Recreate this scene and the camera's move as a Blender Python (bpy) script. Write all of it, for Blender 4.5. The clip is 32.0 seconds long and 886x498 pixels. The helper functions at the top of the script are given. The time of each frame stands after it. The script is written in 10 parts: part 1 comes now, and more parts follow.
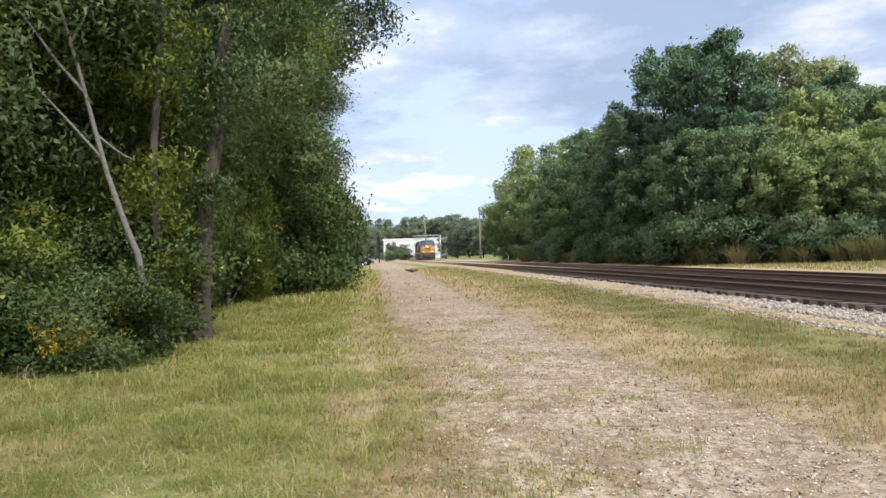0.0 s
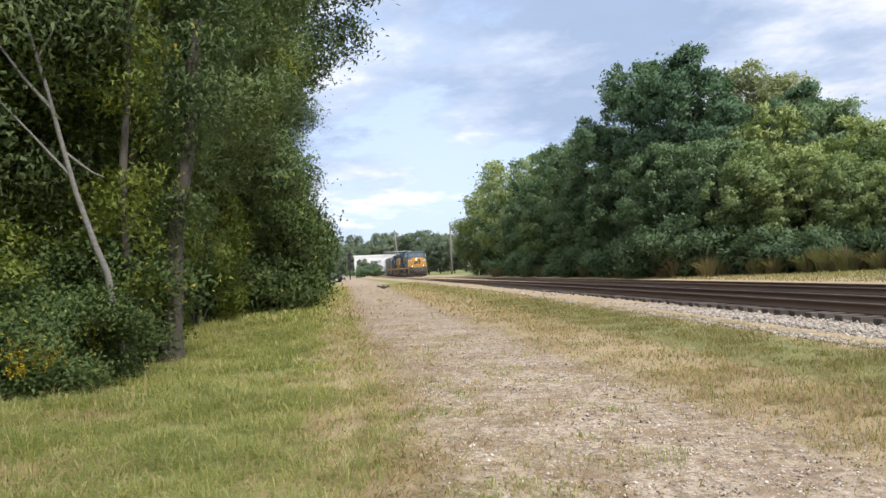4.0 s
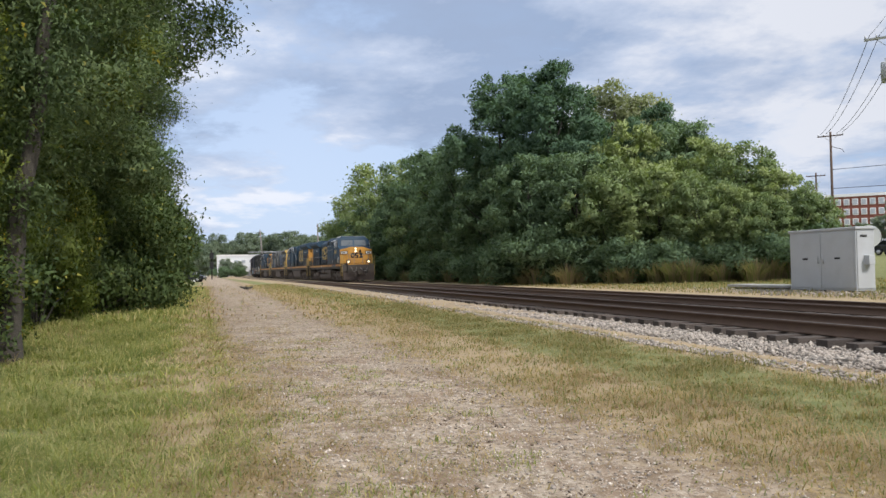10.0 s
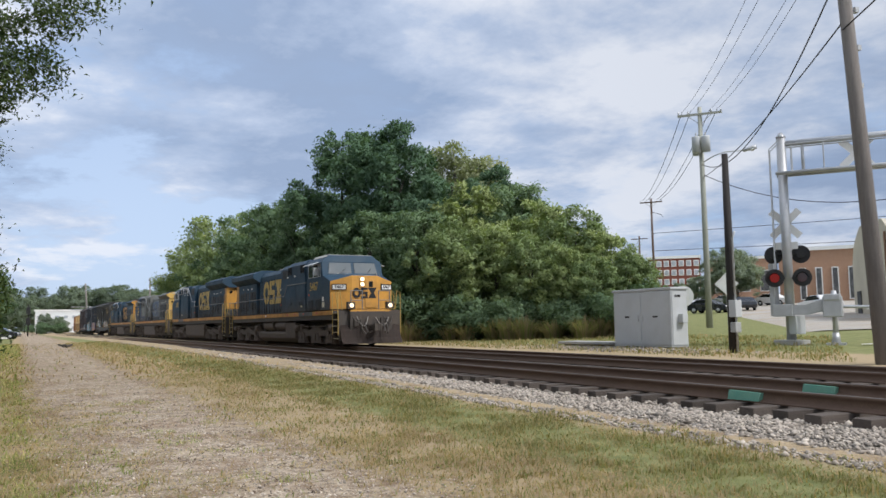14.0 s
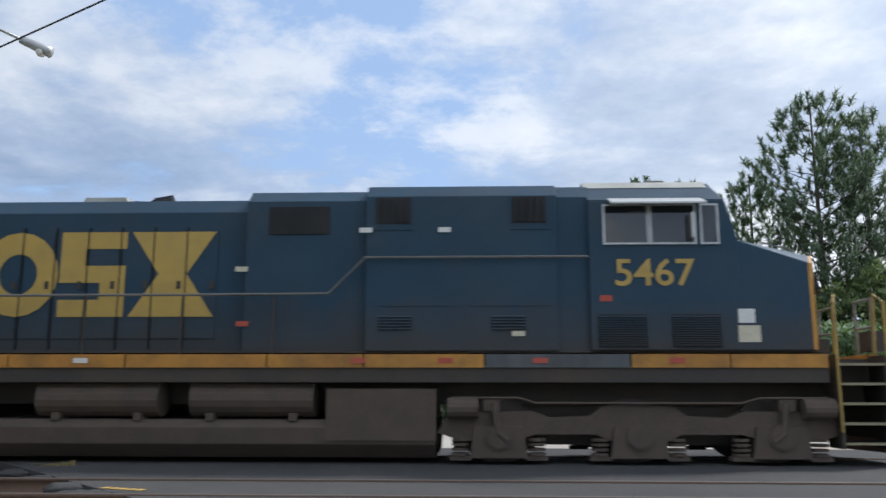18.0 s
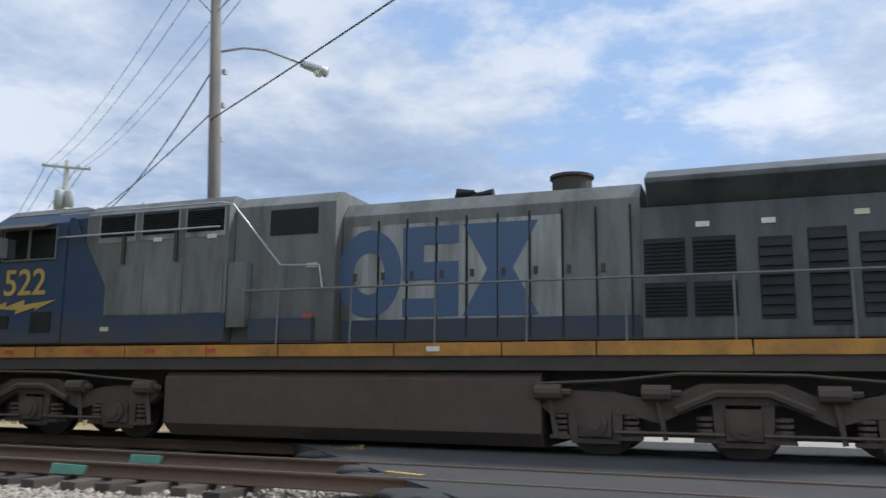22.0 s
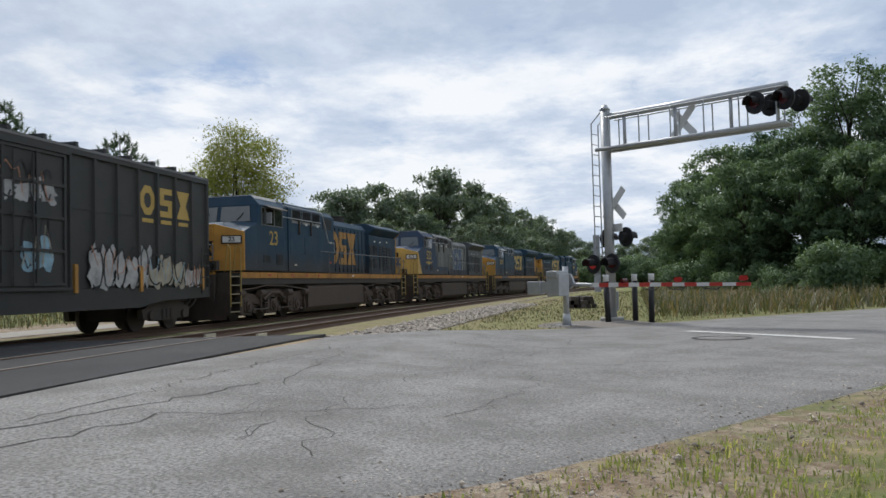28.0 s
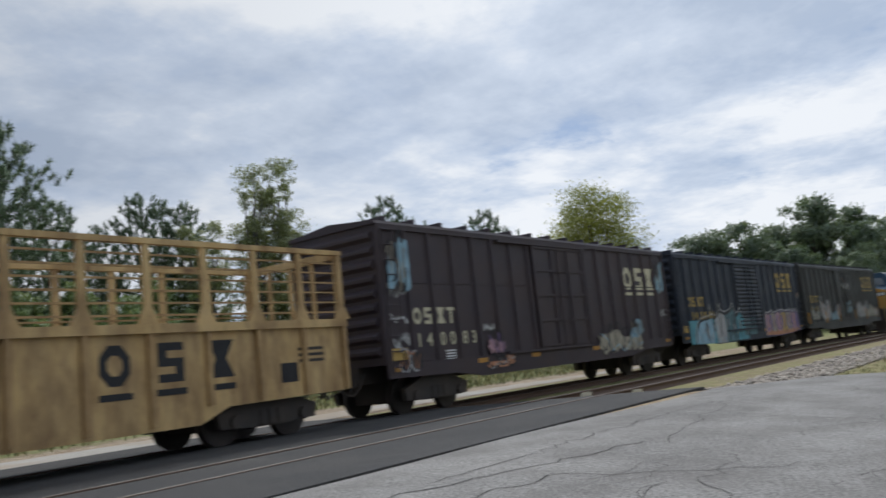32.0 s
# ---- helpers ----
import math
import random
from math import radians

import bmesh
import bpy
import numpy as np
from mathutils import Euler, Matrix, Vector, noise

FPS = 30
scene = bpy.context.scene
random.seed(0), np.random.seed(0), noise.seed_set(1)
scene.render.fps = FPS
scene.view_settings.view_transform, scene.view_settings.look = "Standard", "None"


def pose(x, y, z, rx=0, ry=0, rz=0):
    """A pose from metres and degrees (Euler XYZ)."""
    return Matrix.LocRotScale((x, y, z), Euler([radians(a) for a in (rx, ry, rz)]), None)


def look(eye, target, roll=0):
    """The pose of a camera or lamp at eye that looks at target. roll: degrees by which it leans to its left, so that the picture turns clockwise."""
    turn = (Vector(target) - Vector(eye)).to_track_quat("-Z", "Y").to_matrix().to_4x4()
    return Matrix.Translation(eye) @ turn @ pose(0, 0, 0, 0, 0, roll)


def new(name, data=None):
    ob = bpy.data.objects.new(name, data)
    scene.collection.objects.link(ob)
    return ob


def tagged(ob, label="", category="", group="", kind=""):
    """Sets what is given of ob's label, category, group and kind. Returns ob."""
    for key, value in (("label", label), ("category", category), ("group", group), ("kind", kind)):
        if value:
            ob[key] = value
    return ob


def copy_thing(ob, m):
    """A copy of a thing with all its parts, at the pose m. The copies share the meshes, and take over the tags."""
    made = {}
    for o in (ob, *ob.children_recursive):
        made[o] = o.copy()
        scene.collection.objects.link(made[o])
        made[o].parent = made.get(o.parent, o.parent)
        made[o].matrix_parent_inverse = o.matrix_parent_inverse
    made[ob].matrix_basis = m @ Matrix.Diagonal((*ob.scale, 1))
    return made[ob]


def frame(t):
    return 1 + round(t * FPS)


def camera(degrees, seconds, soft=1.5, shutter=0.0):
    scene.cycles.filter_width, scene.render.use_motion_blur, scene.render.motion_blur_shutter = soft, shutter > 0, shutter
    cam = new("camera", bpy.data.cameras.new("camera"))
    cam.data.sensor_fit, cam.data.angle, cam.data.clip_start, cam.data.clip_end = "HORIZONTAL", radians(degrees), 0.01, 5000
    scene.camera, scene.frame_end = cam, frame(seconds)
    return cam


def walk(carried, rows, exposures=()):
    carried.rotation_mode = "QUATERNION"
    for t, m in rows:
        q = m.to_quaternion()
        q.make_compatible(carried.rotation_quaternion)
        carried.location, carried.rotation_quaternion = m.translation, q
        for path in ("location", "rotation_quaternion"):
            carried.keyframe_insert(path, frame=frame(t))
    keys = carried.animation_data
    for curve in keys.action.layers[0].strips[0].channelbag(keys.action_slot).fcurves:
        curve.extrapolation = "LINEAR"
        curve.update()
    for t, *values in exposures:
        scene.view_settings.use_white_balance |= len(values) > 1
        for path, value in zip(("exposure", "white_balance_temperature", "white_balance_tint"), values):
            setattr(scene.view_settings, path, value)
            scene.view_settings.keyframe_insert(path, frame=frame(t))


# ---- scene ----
cam = camera(57.16, 32.0, 1.5, 0.15)

# seconds, x, y, z, pitch, roll, yaw
PATH = [
    (0.0, 0.043, -0.060, 1.341, 0.44, 1.90, 88.23),
    (0.5, 0.042, -0.102, 1.330, 0.51, 1.64, 88.10),
    (1.0, 0.059, -0.132, 1.317, 0.55, 2.07, 87.65),
    (1.5, 0.059, -0.125, 1.328, 0.55, 1.90, 86.76),
    (2.0, 0.039, -0.075, 1.332, 0.74, 1.77, 86.74),
    (2.5, 0.014, -0.032, 1.332, 1.03, 2.37, 87.62),
    (3.0, -0.002, -0.060, 1.327, 0.98, 3.12, 87.37),
    (3.5, -0.003, -0.144, 1.327, 1.32, 3.24, 86.50),
    (5.5, -0.031, -0.005, 1.329, 1.30, 0.72, 86.45),
    (6.0, -0.040, -0.023, 1.328, 0.60, 0.99, 86.28),
    (6.5, -0.039, -0.008, 1.329, 0.53, 1.25, 84.78),
    (7.0, -0.035, 0.008, 1.335, 0.60, 1.57, 83.58),
    (7.5, -0.038, 0.015, 1.329, 0.75, 1.48, 82.57),
    (8.0, -0.028, 0.003, 1.325, 1.07, 1.40, 81.76),
    (8.5, -0.024, 0.003, 1.327, 1.26, 1.43, 80.86),
    (9.0, -0.039, 0.009, 1.324, 1.04, 1.53, 79.28),
    (9.5, -0.058, -0.003, 1.328, 1.09, 1.50, 78.07),
    (10.0, -0.026, -0.075, 1.330, 1.43, 1.12, 76.86),
    (10.5, -0.028, -0.082, 1.328, 1.65, 1.30, 76.41),
    (11.0, -0.000, 0.009, 1.335, 2.39, 1.44, 76.47),
    (11.5, 0.014, 0.104, 1.337, 3.05, 1.11, 76.05),
    (12.0, 0.024, 0.088, 1.337, 3.18, 0.71, 75.06),
    (12.5, 0.028, 0.066, 1.343, 3.21, 0.45, 73.25),
    (13.0, 0.033, 0.088, 1.348, 3.94, 0.57, 71.00),
    (13.5, 0.010, 0.155, 1.342, 4.66, 0.91, 69.13),
    (15.5, -0.071, -0.048, 1.396, 6.03, -0.73, 49.99),
    (16.0, -0.069, -0.028, 1.400, 6.55, -1.89, 43.42),
    (16.5, -0.072, 0.002, 1.423, 8.22, -2.50, 32.36),
    (17.0, -0.033, 0.016, 1.410, 9.20, -2.08, 19.97),
    (17.5, 0.007, 0.033, 1.434, 9.93, -1.08, 8.70),
    (18.0, 0.072, 0.043, 1.433, 10.06, -0.07, 3.74),
    (18.5, 0.059, -0.000, 1.420, 8.92, 2.69, 20.38),
    (19.0, 0.003, -0.000, 1.425, 7.63, 2.37, 41.08),
    (19.5, -0.068, -0.086, 1.443, 7.45, 1.41, 50.06),
    (20.0, -0.118, -0.187, 1.456, 8.22, 1.29, 51.39),
    (20.5, -0.120, -0.172, 1.458, 8.88, 0.35, 48.81),
    (21.0, -0.036, -0.046, 1.446, 9.43, -0.77, 39.82),
    (21.5, 0.047, 0.096, 1.435, 9.56, -0.91, 31.84),
    (22.0, 0.078, 0.178, 1.423, 9.43, -0.50, 22.32),
    (22.5, 0.123, 0.240, 1.443, 10.38, -0.20, 5.77),
    (23.0, 0.002, 0.190, 1.469, 10.78, 0.98, -8.73),
    (23.5, -0.135, 0.138, 1.447, 8.78, 1.71, -24.85),
    (24.0, -0.193, 0.132, 1.411, 5.99, 2.08, -38.45),
    (24.5, -0.190, 0.075, 1.413, 4.51, 1.69, -50.03),
    (25.0, -0.192, -0.060, 1.410, 4.01, 1.86, -59.64),
    (25.5, -0.141, -0.119, 1.443, 3.94, 2.53, -64.29),
    (26.0, -0.116, -0.067, 1.452, 4.32, 2.69, -66.73),
    (26.5, -0.043, 0.019, 1.484, 4.60, 2.83, -71.07),
    (28.5, 0.156, -0.016, 1.475, 2.52, 1.35, -78.59),
    (29.0, 0.145, -0.028, 1.476, 3.20, 1.37, -78.71),
    (29.5, 0.196, 0.007, 1.475, 5.05, 1.95, -75.61),
    (30.0, 0.209, 0.059, 1.467, 5.82, 2.87, -70.14),
    (30.5, 0.168, 0.037, 1.475, 7.14, 3.53, -67.33),
    (31.0, 0.140, 0.019, 1.481, 7.08, 3.69, -70.48),
    (31.5, 0.147, 0.023, 1.479, 7.03, 4.67, -67.50),
    (32.0, 0.123, 0.056, 1.510, 7.97, 5.97, -52.47),
]
walk(cam, [(t, pose(x, y, z, 90 + p, r, a)) for t, x, y, z, p, r, a in PATH],
     exposures=((0, 0.92, 6550, 13), (7, 0.78, 6500, 13), (10, 0.58, 6450, 13), (13, 0.50, 6350, 12), (16, 0.52, 6250, 12), (17, 0.48, 6200, 11), (18, 0.60, 6100, 10), (19, 0.76, 6100, 10), (20, 0.70, 6150, 10), (21, 0.62, 6100, 10), (22, 0.58, 6050, 10), (24, 0.38, 6150, 10), (26, 0.06, 6250, 10), (29, 0.03, 6300, 10), (30, -0.10, 6200, 10), (32, -0.03, 6200, 10)))

# ---- world and sun ----
SUN_AZ, SUN_EL = -58.0, 48.0   # heading to the left of +y, height above the horizon, degrees


def nodes_of(idblock):
    idblock.use_nodes = True
    t = idblock.node_tree
    t.nodes.clear()
    return t


class Graph:
    """Short hand for node trees."""

    def __init__(self, tree):
        self.t = tree

    def n(self, kind, **kw):
        node = self.t.nodes.new(kind)
        for k, v in kw.items():
            if k == "operation":
                node.operation = v
            elif k == "blend_type":
                node.blend_type = v
            elif k == "data_type":
                node.data_type = v
            elif k == "attribute_name":
                node.attribute_name = v
            else:
                self.put(node, k, v)
        return node

    def put(self, node, key, v):
        s = node.inputs[int(key[1:])] if key[0] == "i" and key[1:].isdigit() else node.inputs[key.replace("_", " ")]
        if isinstance(v, bpy.types.NodeSocket):
            self.t.links.new(v, s)
        else:
            s.default_value = v

    def math(self, op, a, b=0.0, clamp=False):
        m = self.n("ShaderNodeMath", operation=op, i0=a, i1=b)
        m.use_clamp = clamp
        return m.outputs[0]

    def mix(self, fac, a, b, blend="MIX"):
        m = self.n("ShaderNodeMix", data_type="RGBA", blend_type=blend)
        self.put(m, "i0", fac)
        self.put(m, "i6", a)
        self.put(m, "i7", b)
        return m.outputs[2]

    def ramp(self, fac, *stops):
        r = self.n("ShaderNodeValToRGB", Fac=fac)
        e = r.color_ramp.elements
        while len(e) < len(stops):
            e.new(0.5)
        for el, (p, c) in zip(e, stops):
            el.position = p
            el.color = (c, c, c, 1) if isinstance(c, (int, float)) else (*c, 1)
        return r.outputs[0]

    def noise(self, vec, scale, detail=4.0, rough=0.55, out=0, distortion=0.0):
        return self.n("ShaderNodeTexNoise", Vector=vec, Scale=scale, Detail=detail, Roughness=rough, Distortion=distortion).outputs[out]


def make_world():
    world = bpy.data.worlds.new("sky")
    scene.world = world
    g = Graph(nodes_of(world))
    tex = g.n("ShaderNodeTexSky")
    tex.sky_type, tex.sun_disc, tex.sun_elevation, tex.sun_rotation, tex.dust_density = "NISHITA", False, radians(SUN_EL), radians(-SUN_AZ), 1.2
    sky = tex.outputs[0]
    way = g.n("ShaderNodeTexCoord").outputs["Generated"]
    sep = g.n("ShaderNodeSeparateXYZ", i0=way)
    x, y, z = sep.outputs
    zz = g.math("ADD", g.math("MAXIMUM", z, 0.0), 0.16)
    flat = g.n("ShaderNodeCombineXYZ", X=g.math("DIVIDE", x, zz), Y=g.math("DIVIDE", y, zz), Z=3.7).outputs[0]
    big = g.noise(flat, 0.55, 3.0, 0.5)
    fine = g.noise(flat, 2.6, 9.0, 0.62, distortion=0.08)
    # clearer patch of sky over the far side of the crossing
    hole = g.n("ShaderNodeVectorMath", operation="DOT_PRODUCT", i0=way, i1=(-0.28, 0.85, 0.44)).outputs["Value"]
    hole = g.ramp(hole, (0.90, 0.0), (0.995, 1.0))
    low = g.n("ShaderNodeVectorMath", operation="DOT_PRODUCT", i0=way, i1=(-0.99, 0.06, 0.08)).outputs["Value"]
    low = g.ramp(low, (0.955, 0.0), (0.997, 1.0))
    body = g.math("ADD", g.math("MULTIPLY", big, 0.55), g.math("MULTIPLY", fine, 0.68))
    body = g.math("SUBTRACT", body, g.math("ADD", g.math("MULTIPLY", hole, 0.205), g.math("MULTIPLY", low, 0.19)))
    mask = g.ramp(body, (0.41, 0.0), (0.50, 0.80), (0.60, 1.0))
    shade = g.noise(flat, 0.85, 9.0, 0.58, distortion=0.15)
    shade = g.math("ADD", shade, g.math("MULTIPLY", g.math("SUBTRACT", fine, 0.5), 0.38))
    # long cloud banks over the eastern horizon, thin and bright low down, thick and grey above
    east = g.n("ShaderNodeVectorMath", operation="DOT_PRODUCT", i0=way, i1=(0.93, 0.30, 0.20)).outputs["Value"]
    east = g.ramp(east, (0.60, 0.0), (0.90, 1.0))
    bank = g.ramp(g.math("ADD", z, g.math("MULTIPLY", g.math("SUBTRACT", big, 0.5), 0.16)), (0.06, 0.45), (0.12, 0.62), (0.17, 0.48), (0.23, 0.72), (0.31, 0.52), (0.40, 0.40), (0.55, 0.52))
    shade = g.math("ADD", shade, g.math("MULTIPLY", g.math("SUBTRACT", bank, 0.5), g.math("MULTIPLY", east, 0.52)))
    tone = g.ramp(shade, (0.38, (0.33, 0.41, 0.54)), (0.485, (0.50, 0.57, 0.68)), (0.59, (0.80, 0.81, 0.825)))
    glow = g.n("ShaderNodeVectorMath", operation="DOT_PRODUCT", i0=way, i1=(0.80, 0.52, 0.30)).outputs["Value"]
    glow = g.ramp(glow, (0.55, 0.0), (1.0, 1.0))
    ahead = g.n("ShaderNodeVectorMath", operation="DOT_PRODUCT", i0=way, i1=(-0.10, 0.96, 0.25)).outputs["Value"]
    tone = g.mix(g.ramp(ahead, (0.45, 0.0), (0.92, 1.0)), tone, g.mix(1.0, tone, (0.72, 0.735, 0.755, 1.0), "MULTIPLY"))
    tone = g.mix(g.math("MULTIPLY", glow, 0.22), tone, (0.92, 0.90, 0.86, 1.0))
    tone = g.mix(east, tone, g.mix(1.0, tone, (1.10, 1.11, 1.12, 1.0), "MULTIPLY"))
    west = g.n("ShaderNodeVectorMath", operation="DOT_PRODUCT", i0=way, i1=(-0.95, 0.22, 0.22)).outputs["Value"]
    tone = g.mix(g.ramp(west, (0.35, 0.0), (0.95, 0.9)), tone, g.mix(1.0, tone, (0.70, 0.73, 0.775, 1.0), "MULTIPLY"))
    blue = g.mix(1.0, sky, (0.085, 0.085, 0.090, 1.0), "MULTIPLY")
    blue = g.mix(0.65, blue, (0.31, 0.425, 0.605, 1.0))
    blue = g.mix(g.math("MULTIPLY", low, 0.6), blue, (0.46, 0.55, 0.68, 1.0))
    colour = g.mix(mask, blue, tone)
    bg = g.n("ShaderNodeBackground", Color=colour, Strength=1.0)
    out = g.n("ShaderNodeOutputWorld")
    g.t.links.new(bg.outputs[0], out.inputs[0])


make_world()
sun = new("sun", bpy.data.lights.new("sun", "SUN"))
sun.data.energy, sun.data.angle, sun.data.color = 2.4, radians(10), (1.0, 0.96, 0.90)
ca = radians(SUN_AZ)
sun.matrix_world = look((0, 0, 60), (60 * math.sin(ca), -60 * math.cos(ca), 60 - 60 * math.tan(radians(SUN_EL))))


# ---- materials ----
def surface(name, colour, rough=0.6, metal=0.0, other=None, scale=2.0, amount=0.5, grain=0.12, grain_scale=60.0, bump=0.0,
            bump_scale=80.0, dirt=None, dirt_amount=0.0, dirt_scale=1.2, spec=0.4, island=0.0, per_object=0.0, stretch=(1, 1, 1), dust=None):
    """A worn surface: two colours mixed in patches, fine grain, blotches of dirt, relief."""
    m = bpy.data.materials.new(name)
    g = Graph(nodes_of(m))
    vec = g.n("ShaderNodeTexCoord").outputs["Object"]
    vec = g.n("ShaderNodeMapping", Vector=vec, Scale=stretch).outputs[0]
    other = other or tuple(c * 0.7 for c in colour)
    patch = g.ramp(g.noise(vec, scale, 5.0, 0.6), (0.5 - 0.25 * amount - 0.05, 0.0), (0.5 + 0.25 * amount + 0.05, 1.0))
    col = g.mix(g.math("MULTIPLY", patch, amount), (*colour, 1), (*other, 1))
    fine = g.noise(vec, grain_scale, 3.0, 0.6)
    col = g.mix(1.0, col, g.ramp(fine, (0.25, 1 - grain), (0.75, 1 + grain)), "MULTIPLY")
    if dirt:
        d = g.ramp(g.noise(vec, dirt_scale, 7.0, 0.65), (0.42, 0.0), (0.68, 1.0))
        col = g.mix(g.math("MULTIPLY", d, dirt_amount), col, (*dirt, 1))
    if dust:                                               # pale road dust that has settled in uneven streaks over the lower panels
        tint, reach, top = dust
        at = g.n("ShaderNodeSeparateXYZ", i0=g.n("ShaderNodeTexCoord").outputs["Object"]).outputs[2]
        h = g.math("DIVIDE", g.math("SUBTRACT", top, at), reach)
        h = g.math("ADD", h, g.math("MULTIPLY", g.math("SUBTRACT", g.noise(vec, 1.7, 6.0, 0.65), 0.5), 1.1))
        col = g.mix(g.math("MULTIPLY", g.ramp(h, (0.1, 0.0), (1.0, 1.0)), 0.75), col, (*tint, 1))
    if island:
        r = g.n("ShaderNodeNewGeometry").outputs["Random Per Island"]
        col = g.mix(1.0, col, g.ramp(r, (0.0, 1 - island), (1.0, 1 + island)), "MULTIPLY")
    if per_object:
        r = g.n("ShaderNodeObjectInfo").outputs["Random"]
        col = g.mix(1.0, col, g.ramp(r, (0.0, 1 - per_object), (1.0, 1 + per_object)), "MULTIPLY")
    b = g.n("ShaderNodeBsdfPrincipled", Base_Color=col, Metallic=metal)
    g.put(b, "Roughness", g.ramp(patch, (0.0, max(rough - 0.08, 0.02)), (1.0, min(rough + 0.1, 1.0))))
    g.put(b, "Specular IOR Level", spec)
    if bump:
        rel = g.noise(vec, bump_scale, 5.0, 0.65)
        bp = g.n("ShaderNodeBump", Strength=bump, Height=rel)
        bp.inputs["Distance"].default_value = 0.02
        g.put(b, "Normal", bp.outputs[0])
    out = g.n("ShaderNodeOutputMaterial")
    g.t.links.new(b.outputs[0], out.inputs[0])
    return m


def leafy(name, dark, light, yellow=None, yellow_part=0.0, through_light=0.35, gloss=0.35, patch_scale=0.35, patchy=0.5):
    m = bpy.data.materials.new(name)
    g = Graph(nodes_of(m))
    r = g.n("ShaderNodeNewGeometry").outputs["Random Per Island"]
    o = g.n("ShaderNodeObjectInfo").outputs["Random"]
    vec = g.n("ShaderNodeTexCoord").outputs["Object"]
    patch = g.ramp(g.noise(vec, patch_scale, 4.0), (0.3, 0.0), (0.7, 1.0))
    f = g.math("ADD", g.math("MULTIPLY", r, 1.05 - patchy), g.math("MULTIPLY", patch, patchy), clamp=True)
    col = g.mix(f, (*dark, 1), (*light, 1))
    if yellow:
        col = g.mix(g.ramp(r, (1 - yellow_part, 0.0), (1 - yellow_part + 0.01, 1.0)), col, (*yellow, 1))
    col = g.mix(1.0, col, g.ramp(o, (0.0, (0.86, 0.88, 0.84)), (1.0, (1.14, 1.10, 1.05))), "MULTIPLY")
    b = g.n("ShaderNodeBsdfPrincipled", Base_Color=col, Roughness=0.55)
    g.put(b, "Specular IOR Level", gloss)
    tr = g.n("ShaderNodeBsdfTranslucent", Color=g.mix(1.0, col, (1.25, 1.35, 0.7, 1), "MULTIPLY"))
    mix = g.n("ShaderNodeMixShader", Fac=through_light)
    g.t.links.new(b.outputs[0], mix.inputs[1])
    g.t.links.new(tr.outputs[0], mix.inputs[2])
    out = g.n("ShaderNodeOutputMaterial")
    g.t.links.new(mix.outputs[0], out.inputs[0])
    return m


def glowing(name, colour, strength):
    m = bpy.data.materials.new(name)
    g = Graph(nodes_of(m))
    e = g.n("ShaderNodeEmission", Color=(*colour, 1), Strength=strength)
    out = g.n("ShaderNodeOutputMaterial")
    g.t.links.new(e.outputs[0], out.inputs[0])
    return m


def ground_material():
    m = bpy.data.materials.new("turf_and_dirt")
    g = Graph(nodes_of(m))
    vec = g.n("ShaderNodeTexCoord").outputs["Object"]
    path = g.n("ShaderNodeAttribute", attribute_name="path_mask").outputs["Fac"]
    green = g.n("ShaderNodeAttribute", attribute_name="green_mask").outputs["Fac"]
    n1, n2, n3, n4 = g.noise(vec, 0.5, 5.0, 0.6), g.noise(vec, 3.0, 6.0, 0.65), g.noise(vec, 25.0, 5.0, 0.7), g.noise(vec, 7.0, 8.0, 0.75)
    turf = g.mix(g.ramp(n2, (0.3, 0.0), (0.7, 1.0)), (0.135, 0.162, 0.062, 1), (0.265, 0.255, 0.115, 1))
    straw = g.mix(n3, (0.28, 0.21, 0.13, 1), (0.46, 0.37, 0.23, 1))
    f = g.math("ADD", green, g.math("MULTIPLY", g.math("SUBTRACT", n2, 0.5), 1.3))
    col = g.mix(g.ramp(f, (0.35, 0.0), (0.65, 1.0)), straw, turf)
    soil = g.mix(g.ramp(n3, (0.35, 0.0), (0.65, 1.0)), (0.25, 0.195, 0.14, 1), (0.53, 0.455, 0.355, 1))
    soil = g.mix(g.ramp(n1, (0.4, 0.0), (0.62, 0.55)), soil, (0.50, 0.41, 0.305, 1))
    soil = g.mix(g.ramp(n4, (0.44, 0.75), (0.54, 0.0)), soil, (0.17, 0.125, 0.08, 1))
    n5, n6 = g.noise(vec, 1.1, 6.0, 0.7), g.noise(vec, 60.0, 3.0, 0.7)
    soil = g.mix(g.ramp(n5, (0.40, 0.65), (0.52, 0.0)), soil, (0.22, 0.15, 0.095, 1))
    soil = g.mix(g.ramp(n6, (0.56, 0.0), (0.66, 0.6)), soil, (0.60, 0.53, 0.44, 1))
    edge = g.math("ADD", path, g.math("MULTIPLY", g.math("SUBTRACT", n4, 0.5), 1.4))
    soil = g.mix(g.ramp(edge, (0.45, 0.75), (0.95, 0.0)), soil, (0.205, 0.150, 0.098, 1))
    pf = g.math("ADD", path, g.math("ADD", g.math("MULTIPLY", g.math("SUBTRACT", n2, 0.52), 1.9), g.math("MULTIPLY", g.math("SUBTRACT", n1, 0.5), 0.9)))
    col = g.mix(g.ramp(pf, (0.36, 0.0), (0.70, 1.0)), col, soil)
    b = g.n("ShaderNodeBsdfPrincipled", Base_Color=col, Roughness=0.95)
    g.put(b, "Specular IOR Level", 0.1)
    bp = g.n("ShaderNodeBump", Strength=0.6, Height=g.math("ADD", n3, n2))
    bp.inputs["Distance"].default_value = 0.03
    g.put(b, "Normal", bp.outputs[0])
    out = g.n("ShaderNodeOutputMaterial")
    g.t.links.new(b.outputs[0], out.inputs[0])
    return m


